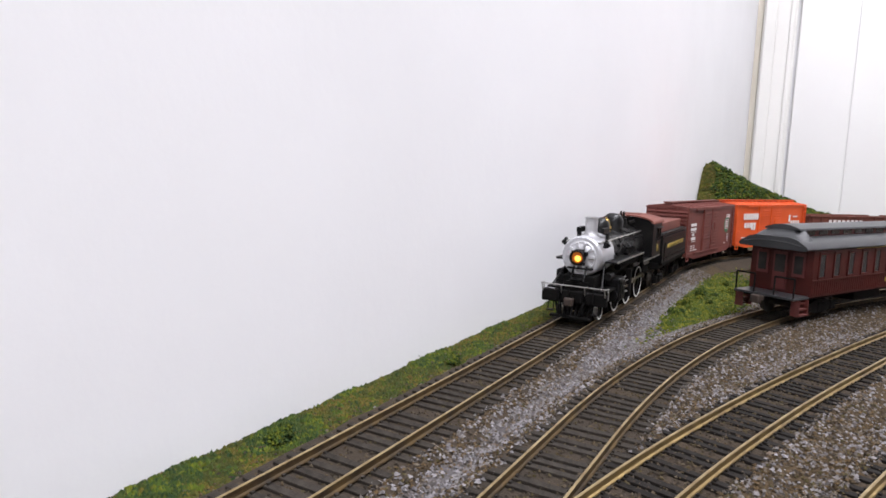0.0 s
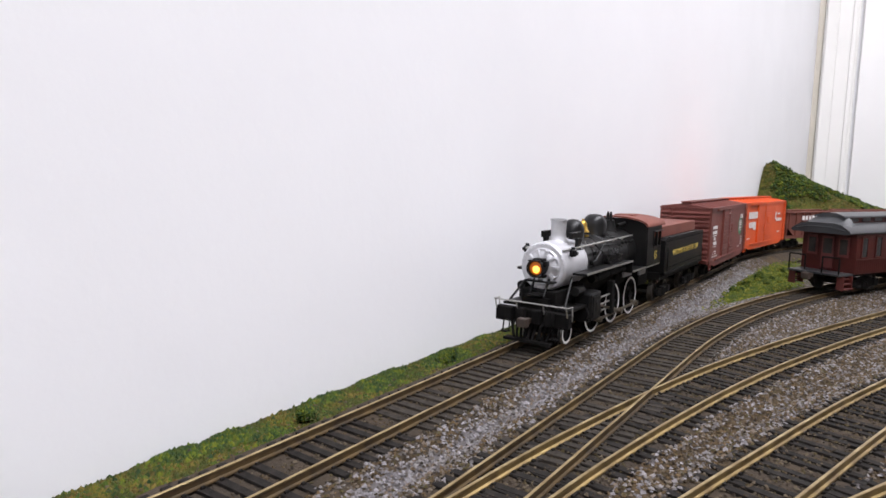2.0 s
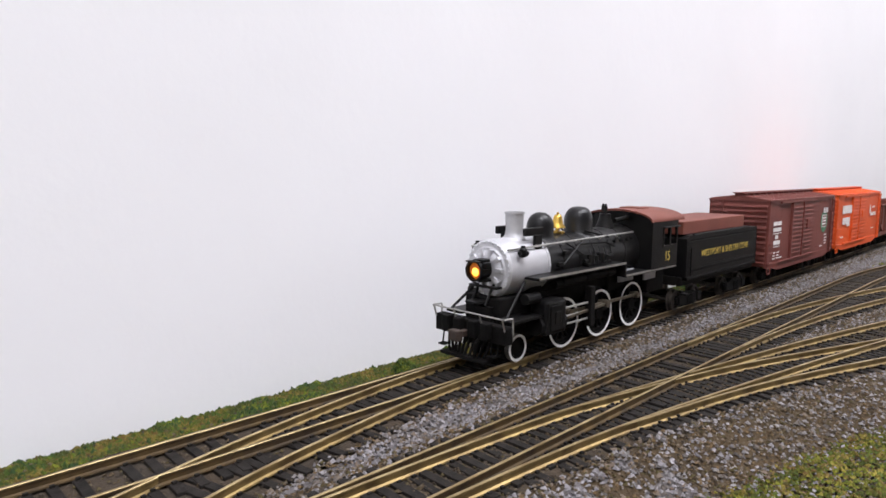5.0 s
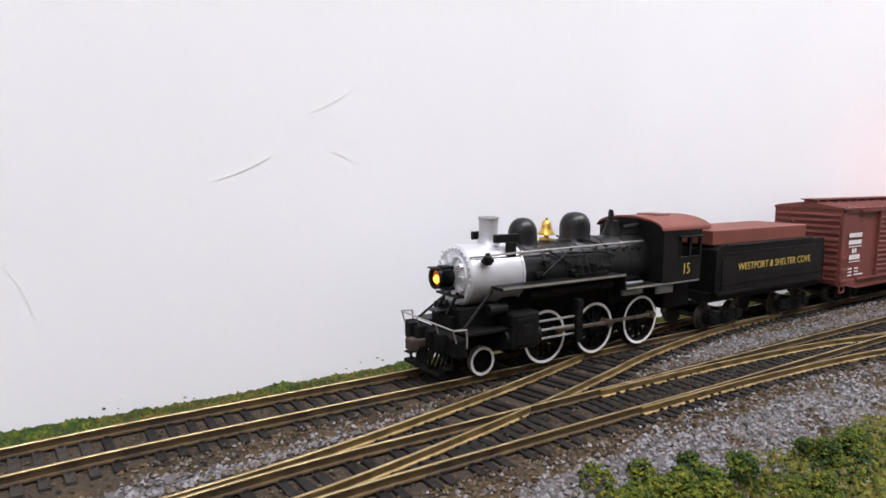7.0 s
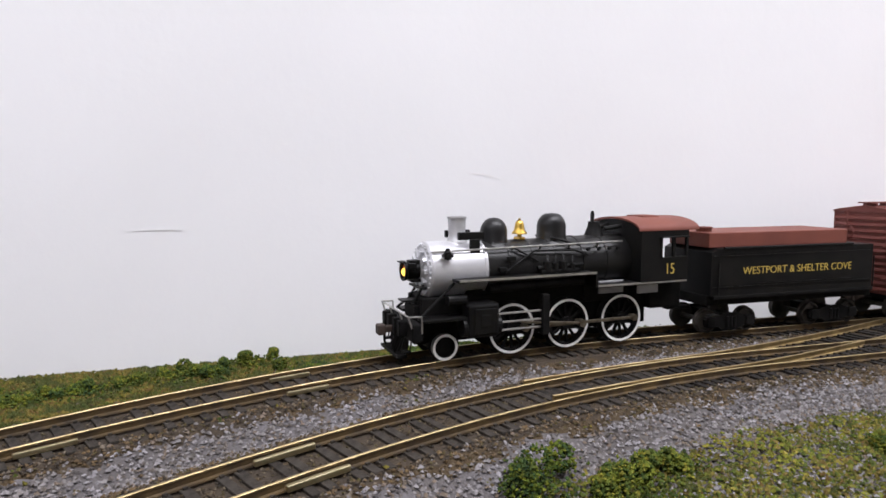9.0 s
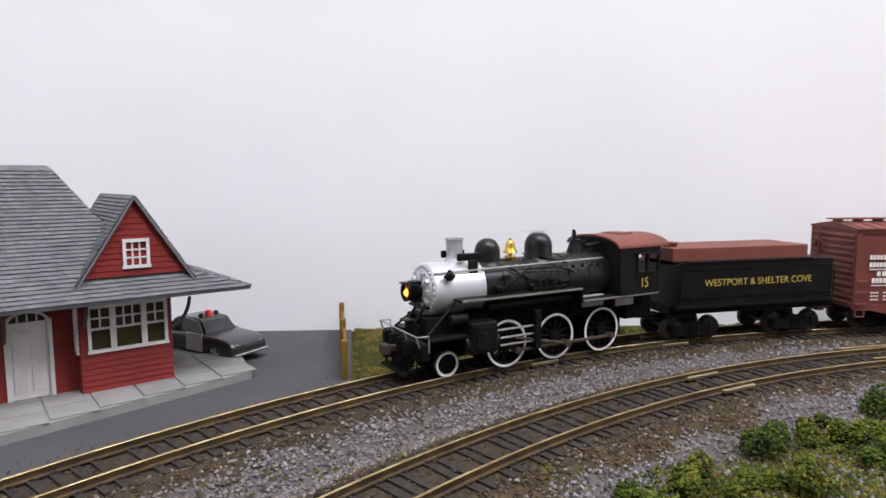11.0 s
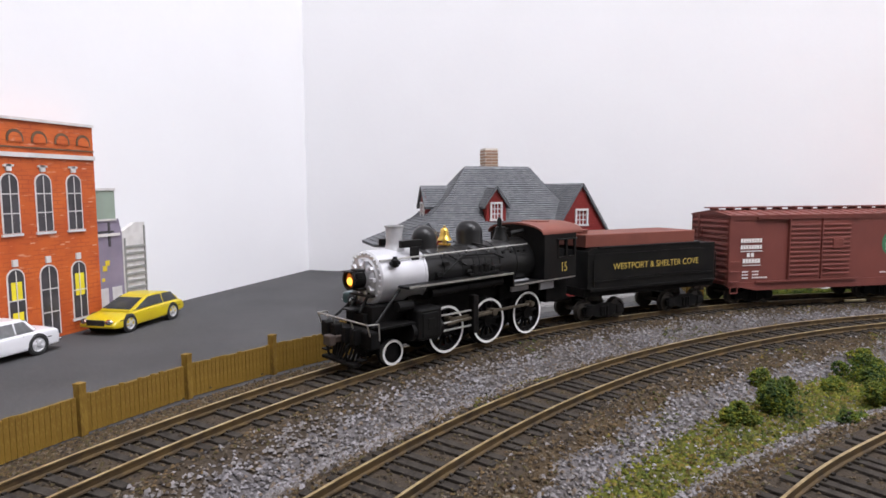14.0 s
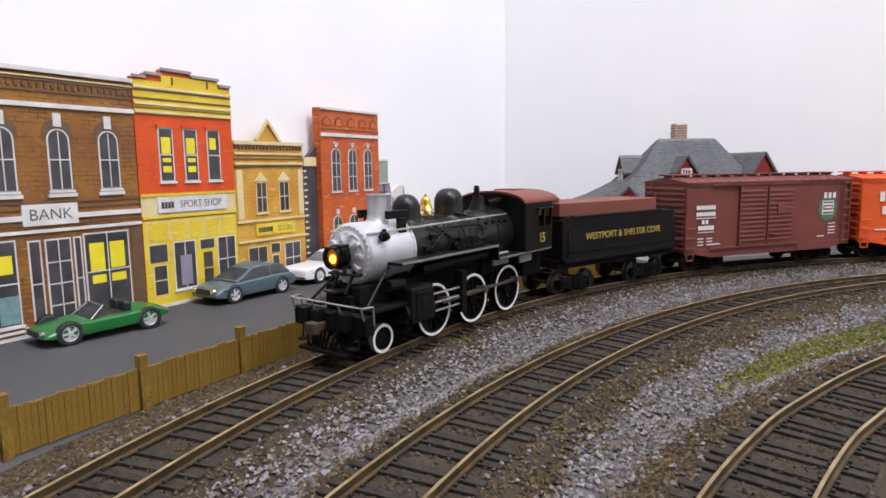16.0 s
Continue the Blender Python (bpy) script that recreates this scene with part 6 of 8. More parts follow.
bars(K, INK["dark"], word(16, 33, 36, 6, 1.5, 0.45), Matrix.Translation((0, -0.00084, 0)) @ Matrix.Rotation(math.pi / 2, 4, "X"), "sign_bars")
opening(K, 8, 22, 5, 24, "cream", bars_v=1, bars_h=1)
opening(K, 26, 33, 19.5, 25, "cream", bars_v=0, bars_h=0, sill=False)
opening(K, 27, 32, 2, 17.5, "cream", bars_v=0, bars_h=1, sill=False, name="door")
opening(K, 38, 51, 5, 24, "white", bars_v=1, bars_h=1)
trim(K, "base_step", INK["cream"], (0, 57, 0, 1.6), d=0.8)
# side wall between; the dark ink paints the shade of the house's side
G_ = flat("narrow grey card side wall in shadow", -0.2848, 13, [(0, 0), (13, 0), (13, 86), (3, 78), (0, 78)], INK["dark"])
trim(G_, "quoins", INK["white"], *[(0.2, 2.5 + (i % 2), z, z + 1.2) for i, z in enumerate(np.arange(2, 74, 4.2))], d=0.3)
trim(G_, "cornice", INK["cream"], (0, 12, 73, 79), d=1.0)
# orange brick house
O_ = flat("orange brick card house front with arched windows", -0.2715, 65, [(0, 0), (65, 0), (65, 112), (0, 112)], INK["orange"], x=FLATX + 0.004, t=6.5)
trim(O_, "cornice", INK["white"], (0, 65, 110.8, 112.2), (0, 65, 93, 95.2), d=1.3)
trim(O_, "cornice_line", INK["shade"], (0, 65, 97.4, 98.2), d=0.5)
for x in (6.5, 19.5, 32.5, 45.5, 58.5):
    arch(O_, "corbel_arch", INK["shade"], x - 4.4, x + 4.4, 100.5, 106.5, 0.4)
    arch(O_, "corbel_inset", INK["orange"], x - 3.4, x + 3.4, 100.4, 105, 0.6, 0.3)
for x in (15, 33, 51):
    opening(O_, x - 4, x + 4, 56, 84.5, "white", "dark", True, bars_v=1, bars_h=2)
    trim(O_, "keystone", INK["white"], (x - 1.4, x + 1.4, 86, 89.4), (x - 2.6, x + 2.6, 88.2, 89.2), d=0.9)
for x, lit in ((15, ((0.15, 0.45, 0.5, 0.8), (0.55, 0.85, 0.5, 0.8), (0.15, 0.85, 0.1, 0.3))), (51, ((0.15, 0.45, 0.4, 0.8), (0.55, 0.85, 0.4, 0.8)))):
    opening(O_, x - 4, x + 4, 8, 38, "white", "dark", True, lit, 1, 1)
    trim(O_, "keystone", INK["white"], (x - 1.4, x + 1.4, 39.6, 43), d=0.9)
opening(O_, 28.5, 37.5, 2, 38, "white", "dark", True, (), 1, 2, sill=False, name="door")
trim(O_, "keystone", INK["white"], (31.6, 34.4, 39.6, 43), d=0.9)
trim(O_, "quoin_patch", mat("pale_brick_print", (0.6, 0.3, 0.2), (0.55, 0.24, 0.14), 300), *[(x, x + 2.6, z, z + 0.6) for x, z in ((2, 52), (5, 53), (60, 70), (57, 88), (61, 46), (3, 30), (41, 48), (44, 49), (8, 92), (24, 50))], d=0.2)
# mauve store and stair
M_ = flat("mauve and sage card store front with a painted mural", -0.2066, 21, [(0, 0), (21, 0), (21, 52), (19, 60), (17, 60), (17, 77.5), (0, 77.5)], INK["mauve"])
trim(M_, "upper_wall", INK["green"], (0.2, 16.8, 60, 77), d=0.3)
trim(M_, "cornice", INK["white"], (0, 17, 76.4, 77.8), (0, 19, 50, 51.6), (0, 17, 59, 60), d=0.9)
trim(M_, "mural_blot", INK["yellow"], (6, 9, 30, 33), (8, 11, 33, 36), (5, 7, 24, 26), d=0.2)
trim(M_, "window", INK["white"], (2, 9, 6, 20), (12, 19, 6, 20), d=0.3)
trim(M_, "beam", INK["dark"], (2, 15, 52, 53.2), (11, 12.4, 44, 58), d=0.5)
L_ = flat("white card outside staircase", -0.1853, 18, [(0, 0), (18, 0), (18, 57), (10, 57), (0, 52)], INK["white"])
trim(L_, "tread", INK["grey"], *[(2, 17, z, z + 1.6) for z in np.arange(4, 42, 4.2)], d=0.6)
trim(L_, "rail_post", INK["grey"], (1, 2, 2, 48), (16.6, 17.6, 2, 55), d=0.6)

# ---- fences ----
FENCE = mat("stained_fence_wood", (0.215, 0.125, 0.016), (0.095, 0.050, 0.009), 60, 0.65, bump=0.0001, bscale=900, spec=0.3, fine=(0.25, 0.165, 0.03), objrand=0.12, stretch=(3, 3, 0.6))
POSTS = [(-0.0575, -0.1965), (-0.0745, -0.2285), (-0.0900, -0.2615), (-0.1030, -0.2970), (-0.1110, -0.3355), (-0.1160, -0.3745), (-0.1185, -0.4120), (-0.1195, -0.4490), (-0.1195, -0.4865), (-0.1195, -0.5240), (-0.1185, -0.5620)]
fence = thing("picket_fence", "golden brown stained board fence beside the track", "fence")


def fence_run(parent, posts, h0=13.6):
    for i, (x, y) in enumerate(posts):
        bm = bmesh.new()
        box(bm, -1.3, 1.3, -1.3, 1.3, 0, h0 + 2.6, 0.15)
        lathe(bm, [(1.9, h0 + 2.6), (1.9, h0 + 3.2), (0, h0 + 3.6)], Matrix.Rotation(math.pi / 4, 4, "Z"), 4)
        o = part("post", bm, FENCE, parent)
        o.matrix_basis = Matrix.Translation((x, y, AZ))
        if i + 1 == len(posts):
            break
        a, b = Vector((x, y, 0)), Vector((*posts[i + 1], 0))
        d = b - a
        L = d.length * 1000
        m = Matrix.Translation((x, y, AZ)) @ Matrix.Rotation(math.atan2(d.y, d.x), 4, "Z")
        bm = bmesh.new()
        for z in (2.2, h0 - 2.6):
            box(bm, 1, L - 1, -1.1, -0.5, z, z + 1.5)
        o = part("fence_rail", bm, FENCE, parent)
        o.matrix_basis = m
        k = int((L - 2.6) / 1.62)
        for j in range(k):
            o = new("board", BOARDS[random.randrange(4)])
            o.parent = parent
            o.matrix_basis = m @ Matrix.Translation(((1.5 + (j + 0.5) * (L - 3) / k) / 1000, 0, 0))


BOARDS = []
for k in range(4):
    bm = bmesh.new()
    h = 12.7 + random.uniform(-0.3, 0.4)
    box(bm, -0.76, 0.76, -0.5, 0.15 + 0.05 * k, 0.5, h)
    bmesh.ops.scale(bm, vec=(0.001,) * 3, verts=bm.verts)
    me = bpy.data.meshes.new("board")
    bm.to_mesh(me)
    bm.free()
    me.materials.append(FENCE)
    BOARDS.append(me)
fence_run(fence, POSTS)
yard = thing("picket_fence", "golden brown board fence between station yard and grass", "fence")
fence_run(yard, [(0.0925, -0.045), (0.0868, -0.002), (0.0812, 0.040)])

# ---- cars ----
CHROME = mat("chrome", (0.75, 0.75, 0.76), (0.65, 0.65, 0.66), 300, 0.18, 1.0)
RUBBER = mat("tyre_rubber", (0.014, 0.014, 0.014), (0.02, 0.02, 0.02), 300, 0.7)
CARGLASS = mat("car_window", (0.07, 0.075, 0.08), (0.11, 0.115, 0.12), 100, 0.12, spec=0.7)
DARKIN = mat("dark_trim", (0.012, 0.012, 0.013), (0.02, 0.02, 0.02), 200, 0.5)
# coupe windows: the whitish reflection is painted in as a pale base colour
GLAREGLASS = mat("clear_car_window", (0.20, 0.205, 0.21), (0.34, 0.34, 0.345), 160, 0.10, spec=0.8)
AMBER = mat("red_beacon", (0.7, 0.06, 0.02), (0.6, 0.04, 0.02), 200, 0.2)


RIMS = mat("silver_rim_paint", (0.62, 0.62, 0.63), (0.52, 0.52, 0.53), 300, 0.4, 0.35)


def car(label, paint, at, heading, style="coupe", L=50.0, Wd=20.0, H=14.5, wb=33.5, grow=1.13, group="parked model cars"):
    """A die-cast car: front towards +x, wheels at the ground."""
    wb = wb / grow
    pane = GLAREGLASS if style == "coupe" else CARGLASS
    c = thing("car", label, "car", group)
    c.matrix_basis = Matrix.Translation((at[0], at[1], AZ)) @ Matrix.Rotation(radians(heading), 4, "Z") @ Matrix.Scale(grow, 4)
    hw = Wd / 2
    fx, rx = L / 2, -L / 2
    belt = H * 0.61
    if style == "coupe":
        low = [(rx + 0.6, 2.7), (rx, 3.4), (rx - 0.3, 5.5), (rx, belt * 0.93), (rx + 1.2, belt * 0.99), (rx + 9, belt + 0.5), (fx - 19, belt + 0.2), (fx - 3, belt * 0.96), (fx - 0.8, belt * 0.92), (fx + 0.2, belt * 0.82), (fx + 0.4, 4.6), (fx + 0.1, 3.2), (fx - 0.8, 2.6)]
        cab = [(rx + 8.5, belt), (rx + 13.5, H - 0.3), (rx + 19, H), (rx + 26, H - 0.15), (fx - 17.5, belt)]
    elif style == "sedan":
        low = [(rx, 3.0), (rx - 0.4, 6), (rx + 2, belt * 0.96), (rx + 10, belt + 0.6), (fx - 15, belt + 0.7), (fx - 3, belt * 0.95), (fx, belt * 0.78), (fx + 0.2, 4), (fx - 0.8, 2.6)]
        cab = [(rx + 8, belt), (rx + 12.5, H - 0.8), (rx + 18, H), (rx + 28, H - 0.1), (rx + 30.5, H - 0.9), (fx - 18, belt)]
    elif style == "roadster":
        low = [(rx + 0.5, 3), (rx, 6), (rx + 1, belt * 1.0), (rx + 8, belt + 0.9), (rx + 16, belt + 0.2), (fx - 16, belt + 0.1), (fx - 5, belt * 0.8), (fx - 0.6, belt * 0.62), (fx, 4), (fx - 1, 2.4)]
        cab = None
    else:
        low = [(rx, 3), (rx - 0.2, 6), (rx + 1, belt), (rx + 8, belt + 0.7), (fx - 14, belt + 0.1), (fx - 5, belt * 0.84), (fx - 0.8, belt * 0.64), (fx, 4.2), (fx - 1, 2.5)]
        cab = [(rx + 2.5, belt), (rx + 8, H - 1.4), (rx + 14, H - 0.2), (rx + 21, H), (rx + 27, H - 0.7), (fx - 11, belt * 0.97)]
    bm = bmesh.new()
    # body sections across the width, fuller in the middle, with wheel arches left open
    secs = []
    for y, k in ((-hw, 0.90), (-hw * 0.93, 0.975), (-hw * 0.6, 1.0), (0, 1.01), (hw * 0.6, 1.0), (hw * 0.93, 0.975), (hw, 0.90)):
        row = []
        for x, z in low:
            xx = x * (1 - 0.05 * (abs(y) / hw) ** 3)
            row.append(bm.verts.new((xx, y, 3 + (z - 3) * (k if z > 4 else 1))))
        secs.append(row)
    n = len(low)
    for p, q in zip(secs, secs[1:]):
        for i in range(n):
            bm.faces.new((p[i], p[(i + 1) % n], q[(i + 1) % n], q[i]))
    bm.faces.new(secs[0][::-1])
    bm.faces.new(secs[-1])
    bmesh.ops.scale(bm, vec=(1.03, 1.03, 1.02), verts=bm.verts)
    body = part("body", bm, paint, c, smooth=True)
    body.data.polygons.foreach_set("use_smooth", [True] * len(body.data.polygons))
    for at_ in list(body.data.attributes):
        if at_.name == "sharp_edge":
            body.data.attributes.remove(at_)
    body.modifiers.new("rounding", "SUBSURF").levels = 2
    body.modifiers["rounding"].render_levels = 2
    bm = bmesh.new()
    for s in (-1, 1):
        box(bm, rx + 4, fx - 4, s * hw - 0.12, s * hw + 0.12, 6.5, 6.9)
        for x in (rx + 16.5, rx + 28.5):
            box(bm, x - 0.12, x + 0.12, s * hw - 0.16, s * hw + 0.16, 3.6, belt - 0.6)
    part("panel_line", bm, DARKIN, c)
    if cab:
        bm = bmesh.new()
        top, bot = hw * 0.74, hw * 0.94
        zt = lambda z: bot + (top - bot) * (z - belt) / (H - belt)
        for s0, s1 in ((-1, 1),):
            lo = [bm.verts.new((x, -zt(z), z)) for x, z in cab]
            hi = [bm.verts.new((x, zt(z), z)) for x, z in cab]
            bm.faces.new(lo)
            bm.faces.new(hi[::-1])
            for i in range(len(cab)):
                bm.faces.new((lo[i], hi[i], hi[(i + 1) % len(cab)], lo[(i + 1) % len(cab)]))
        bmesh.ops.bevel(bm, geom=bm.edges[:], offset=1.1, segments=4, affect="EDGES")
        cabin = part("cabin", bm, paint, c, smooth=True)
        fr, rr = cab[-2], cab[1]
        f0, r0 = cab[-1], cab[0]
        # glass: windscreen, rear screen and sides
        for (a, b), nm in (((f0, fr), "windscreen"), ((r0, rr), "rear_window")):
            bm = bmesh.new()
            q = [Vector((a[0] + (b[0] - a[0]) * t, 0, a[1] + (b[1] - a[1]) * t)) for t in (0.16, 0.88)]
            out = Vector((b[1] - a[1], 0, -(b[0] - a[0])))
            out = out.normalized() * (0.12 if out.x * (1 if nm == "windscreen" else -1) > 0 else -0.12)
            v = []
            for p in q:
                w = zt(p.z) * 0.86
                v += [bm.verts.new(p + out + Vector((0, -w, 0))), bm.verts.new(p + out + Vector((0, w, 0)))]
            bm.faces.new((v[0], v[1], v[3], v[2]))
            bmesh.ops.solidify(bm, geom=bm.faces[:], thickness=0.25)
            part(nm, bm, pane, cabin)
        for s in (-1, 1):
            bm = bmesh.new()
            def at_side(x, z, s=s):
                return bm.verts.new((x, s * (zt(z) + 0.14), z))
            zl, zh = belt + 0.5, H - 1.1
            xr0, xr1 = r0[0] + (rr[0] - r0[0]) * 0.35 + 1.2, rr[0] + 1.0
            xf0, xf1 = f0[0] + (fr[0] - f0[0]) * 0.22 - 1.0, fr[0] - 0.6
            mid = (xr1 + xf1) / 2 - 1
            for x0, x1, x2, x3 in ((xr0, mid - 0.35, mid - 0.35, xr1), (mid + 0.35, xf0, xf1, mid + 0.35)):
                f = bm.faces.new((at_side(x0, zl), at_side(x1, zl), at_side(x2, zh), at_side(x3, zh)))
            bmesh.ops.solidify(bm, geom=bm.faces[:], thickness=0.2)
            part("side_window", bm, pane, cabin)
    else:
        bm = bmesh.new()
        box(bm, -10, 5, -hw * 0.72, hw * 0.72, belt - 0.4, belt + 0.62, 0.3)
        for y in (-4, 4):
            box(bm, -9.5, -6.5, y - 2.8, y + 2.8, belt, belt + 4.4, 0.9)
        part("interior", bm, DARKIN, c, "black open interior with two seats")
        bm = bmesh.new()
        p = [(6.5, belt), (1.2, belt + 4.3)]
        for s in (-1, 1):
            rod(bm, (p[0][0], s * hw * 0.82, p[0][1]), (p[1][0], s * hw * 0.66, p[1][1]), 0.5, seg=7)
        rod(bm, (p[1][0], -hw * 0.66, p[1][1]), (p[1][0], hw * 0.66, p[1][1]), 0.5, seg=7)
        part("windscreen_frame", bm, CHROME, c)
        bm = bmesh.new()
        v = [bm.verts.new(q) for q in ((p[0][0], -hw * 0.8, p[0][1]), (p[0][0], hw * 0.8, p[0][1]), (p[1][0], hw * 0.65, p[1][1]), (p[1][0], -hw * 0.65, p[1][1]))]
        bm.faces.new(v)
        bmesh.ops.solidify(bm, geom=bm.faces[:], thickness=0.2)
        part("windscreen", bm, CARGLASS, c)
    for x in (-wb / 2, wb / 2):
        for s in (-1, 1):
            bm = bmesh.new()
            mm = Matrix.Translation((x, s * (hw - 2.45), 4.4)) @ Matrix.Rotation(-s * math.pi / 2, 4, "X") @ Matrix.Diagonal((1.13, 1.13, 1, 1))
            lathe(bm, [(0, 0), (3.4, 0), (3.9, 0.5), (3.9, 2.6), (3.4, 3.0), (2.6, 2.9), (2.6, 0.5)], mm, 22)
            w = part("wheel", bm, RUBBER, c, smooth=True)
            bm = bmesh.new()
            lathe(bm, [(2.6, 2.5), (2.5, 2.9), (2.2, 2.4), (0.8, 2.5), (0.7, 3.0), (0, 3.1)], mm, 18)
            for k in range(5):
                box(bm, 0.4, 2.4, -0.38, 0.38, 2.4, 2.85, m=mm @ Matrix.Rotation(k * 1.2566, 4, "Z"))
            part("rim", bm, RIMS, w, "bright alloy rim")
            bm = bmesh.new()
            lathe(bm, [(4.05, 1.3), (4.15, 2.62), (3.7, 2.62)], mm, 24)
            part("wheel_arch", bm, DARKIN, c)
    for s in (-1, 1):
        bm = bmesh.new()
        lathe(bm, [(0, 1.0), (1.1, 0.8), (1.4, 0)], Matrix.Translation((fx - 0.9, s * hw * 0.68, belt * 0.68)) @ XUP @ Matrix.Diagonal((1, 1.5 if style in ("hatch", "roadster") else 1, 1, 1)), 14)
        part("headlight", bm, CHROME, c, "clear bright headlight", smooth=True)
        bm = bmesh.new()
        box(bm, rx - 0.45, rx + 0.4, s * hw * 0.66 - 1.6, s * hw * 0.66 + 1.6, belt * 0.66, belt * 0.84, 0.2)
        part("tail_light", bm, AMBER, c)
    bm = bmesh.new()
    box(bm, fx - 0.5, fx + 0.35, -hw * 0.48, hw * 0.48, belt * 0.5, belt * 0.78, 0.2)
    part("grille", bm, DARKIN, c)
    if style in ("coupe", "sedan"):
        for x0, x1 in ((fx - 0.7, fx + 1.3), (rx - 1.3, rx + 0.7)):
            bm = bmesh.new()
            box(bm, x0, x1, -hw * 0.93, hw * 0.93, 3.7, 5.0, 0.4)
            part("bumper", bm, CHROME, c, "chrome bumper")
        bm = bmesh.new()
        for z in (0.56, 0.66, 0.74):
            box(bm, fx - 0.4, fx + 0.45, -hw * 0.46, hw * 0.46, belt * z - 0.15, belt * z + 0.15)
        part("grille_bar", bm, CHROME, c)
    return c


def carpaint(name, a, b=None):
    m = mat(name, a, b, 60, 0.28, 0.0, spec=0.6)
    m.node_tree.nodes["Principled BSDF"].inputs["Coat Weight"].default_value = 0.4
    return m


car("dark green metallic coupe with chrome bumpers beside the platform", carpaint("dark_green_paint", (0.010, 0.042, 0.040), (0.014, 0.05, 0.046)), (-0.0985, -0.1225), -26, "coupe", 52, 20, 15.4, 36)
car("white notchback coupe parked at the shop fronts", carpaint("white_paint", (0.72, 0.72, 0.74), (0.68, 0.68, 0.70)), (-0.2245, -0.284), -91, "coupe", 53, 20, 15.8, 36.5)
car("bright yellow hatchback coupe parked at the brick house", carpaint("yellow_paint", (0.58, 0.46, 0.008), (0.54, 0.41, 0.006)), (-0.2205, -0.199), -86, "hatch", 52, 20, 15.8, 35)
car("blue-grey three-door hatchback parked at the shop fronts", carpaint("blue_grey_paint", (0.075, 0.115, 0.135), (0.065, 0.10, 0.12)), (-0.2245, -0.352), -93, "hatch", 50, 20, 16.2, 33)
car("green open roadster parked before the bank", carpaint("green_paint", (0.012, 0.15, 0.030), (0.010, 0.13, 0.026)), (-0.2195, -0.440), -97, "roadster", 47, 20, 12.6, 33.5)
police = car("black and white old patrol sedan with red roof beacon", carpaint("black_car_paint", (0.016, 0.016, 0.017), (0.02, 0.02, 0.021)), (0.0205, 0.0005), -33, "sedan", 54, 20.4, 18.0, 34, 1.06)
bm = bmesh.new()
for s in (-1, 1):
    box(bm, -3, 8, s * 10.35 - 0.3, s * 10.35 + 0.3, 4, 12, 0.2)
part("door", bm, carpaint("white_door_paint", (0.6, 0.6, 0.6)), police, "white front door")
bm = bmesh.new()
lathe(bm, [(1.7, 17.6), (1.7, 19.4), (1.2, 20.4), (0, 20.7)], Matrix.Translation((0, 0, 0)), 14)
part("beacon", bm, AMBER, police, "red dome beacon", smooth=True)
for s in (-1, 1):
    bm = bmesh.new()
    lathe(bm, [(1.0, 17.4), (1.1, 19.4), (0, 19.8)], Matrix.Translation((0, s * 4.2, 0)), 10)
    part("siren", bm, DARKIN, police)

# ---- passenger coach on the second track ----
MAROON = mat("coach_maroon", (0.060, 0.0105, 0.008), (0.042, 0.008, 0.006), 50, 0.45, bump=0.00004, bscale=1800, spec=0.25)
CROOF = mat("coach_roof_black", (0.022, 0.023, 0.025), (0.036, 0.037, 0.039), 60, 0.42, spec=0.4)
coach = thing("passenger_coach", "dark maroon wooden passenger coach with grey clerestory roof", "railway coach")
CL = 205.0
ang = 0.312
coach.matrix_basis = Matrix.Translation((0.922 + RT * math.sin(ang), -0.0475 - RT + RT * math.cos(ang), 0)) @ Matrix.Rotation(-ang - 0.165, 4, "Z") @ Matrix.Diagonal((1.08, 1.12, 1.13, 1))
bm = bmesh.new()
box(bm, 14, CL - 14, -15.5, 15.5, 11, 33.5, 0.3)
part("body", bm, MAROON, coach)
bm = bmesh.new()
prof = [(-17.2, 34.2), (-16.5, 35.4), (-12, 38.2), (-8.2, 39.2), (8.2, 39.2), (12, 38.2), (16.5, 35.4), (17.2, 34.2), (16, 33.4), (-16, 33.4)]
extrude(bm, prof, 4, CL - 4, axis="x")
part("roof", bm, CROOF, coach, "dark grey lower roof", smooth=True)
bm = bmesh.new()
box(bm, 16, CL - 16, -7.6, 7.6, 39, 42.4)
cl = part("clerestory", bm, MAROON, coach)
bm = bmesh.new()
extrude(bm, [(-8.8, 42.2), (-8.4, 43), (-4, 44.4), (0, 44.8), (4, 44.4), (8.4, 43), (8.8, 42.2)], 12, CL - 12, axis="x")
for d0, d1 in ((3.5, 16), (CL - 3.5, CL - 16)):
    hi = [bm.verts.new((d1, y, z)) for y, z in ((-8.8, 42.4), (-4, 44.4), (0, 44.8), (4, 44.4), (8.8, 42.4))]
    lo = [bm.verts.new((d0, y, z)) for y, z in ((-14, 35.6), (-7, 36.8), (0, 37), (7, 36.8), (14, 35.6))]
    for i in range(4):
        bm.faces.new((hi[i], hi[i + 1], lo[i + 1], lo[i]))
    bm.faces.new((lo[0], bm.verts.new((d1, -13, 38)), hi[0]))
    bm.faces.new((lo[4], hi[4], bm.verts.new((d1, 13, 38))))
part("clerestory_roof", bm, CROOF, coach, "dark grey rounded upper roof", smooth=True)
for i in range(14):
    for s in (-1, 1):
        bm = bmesh.new()
        box(bm, 20 + i * 12.2, 28 + i * 12.2, s * 7.7 - 0.15, s * 7.7 + 0.15, 39.8, 41.8)
        part("clerestory_window", bm, GLASS, cl)
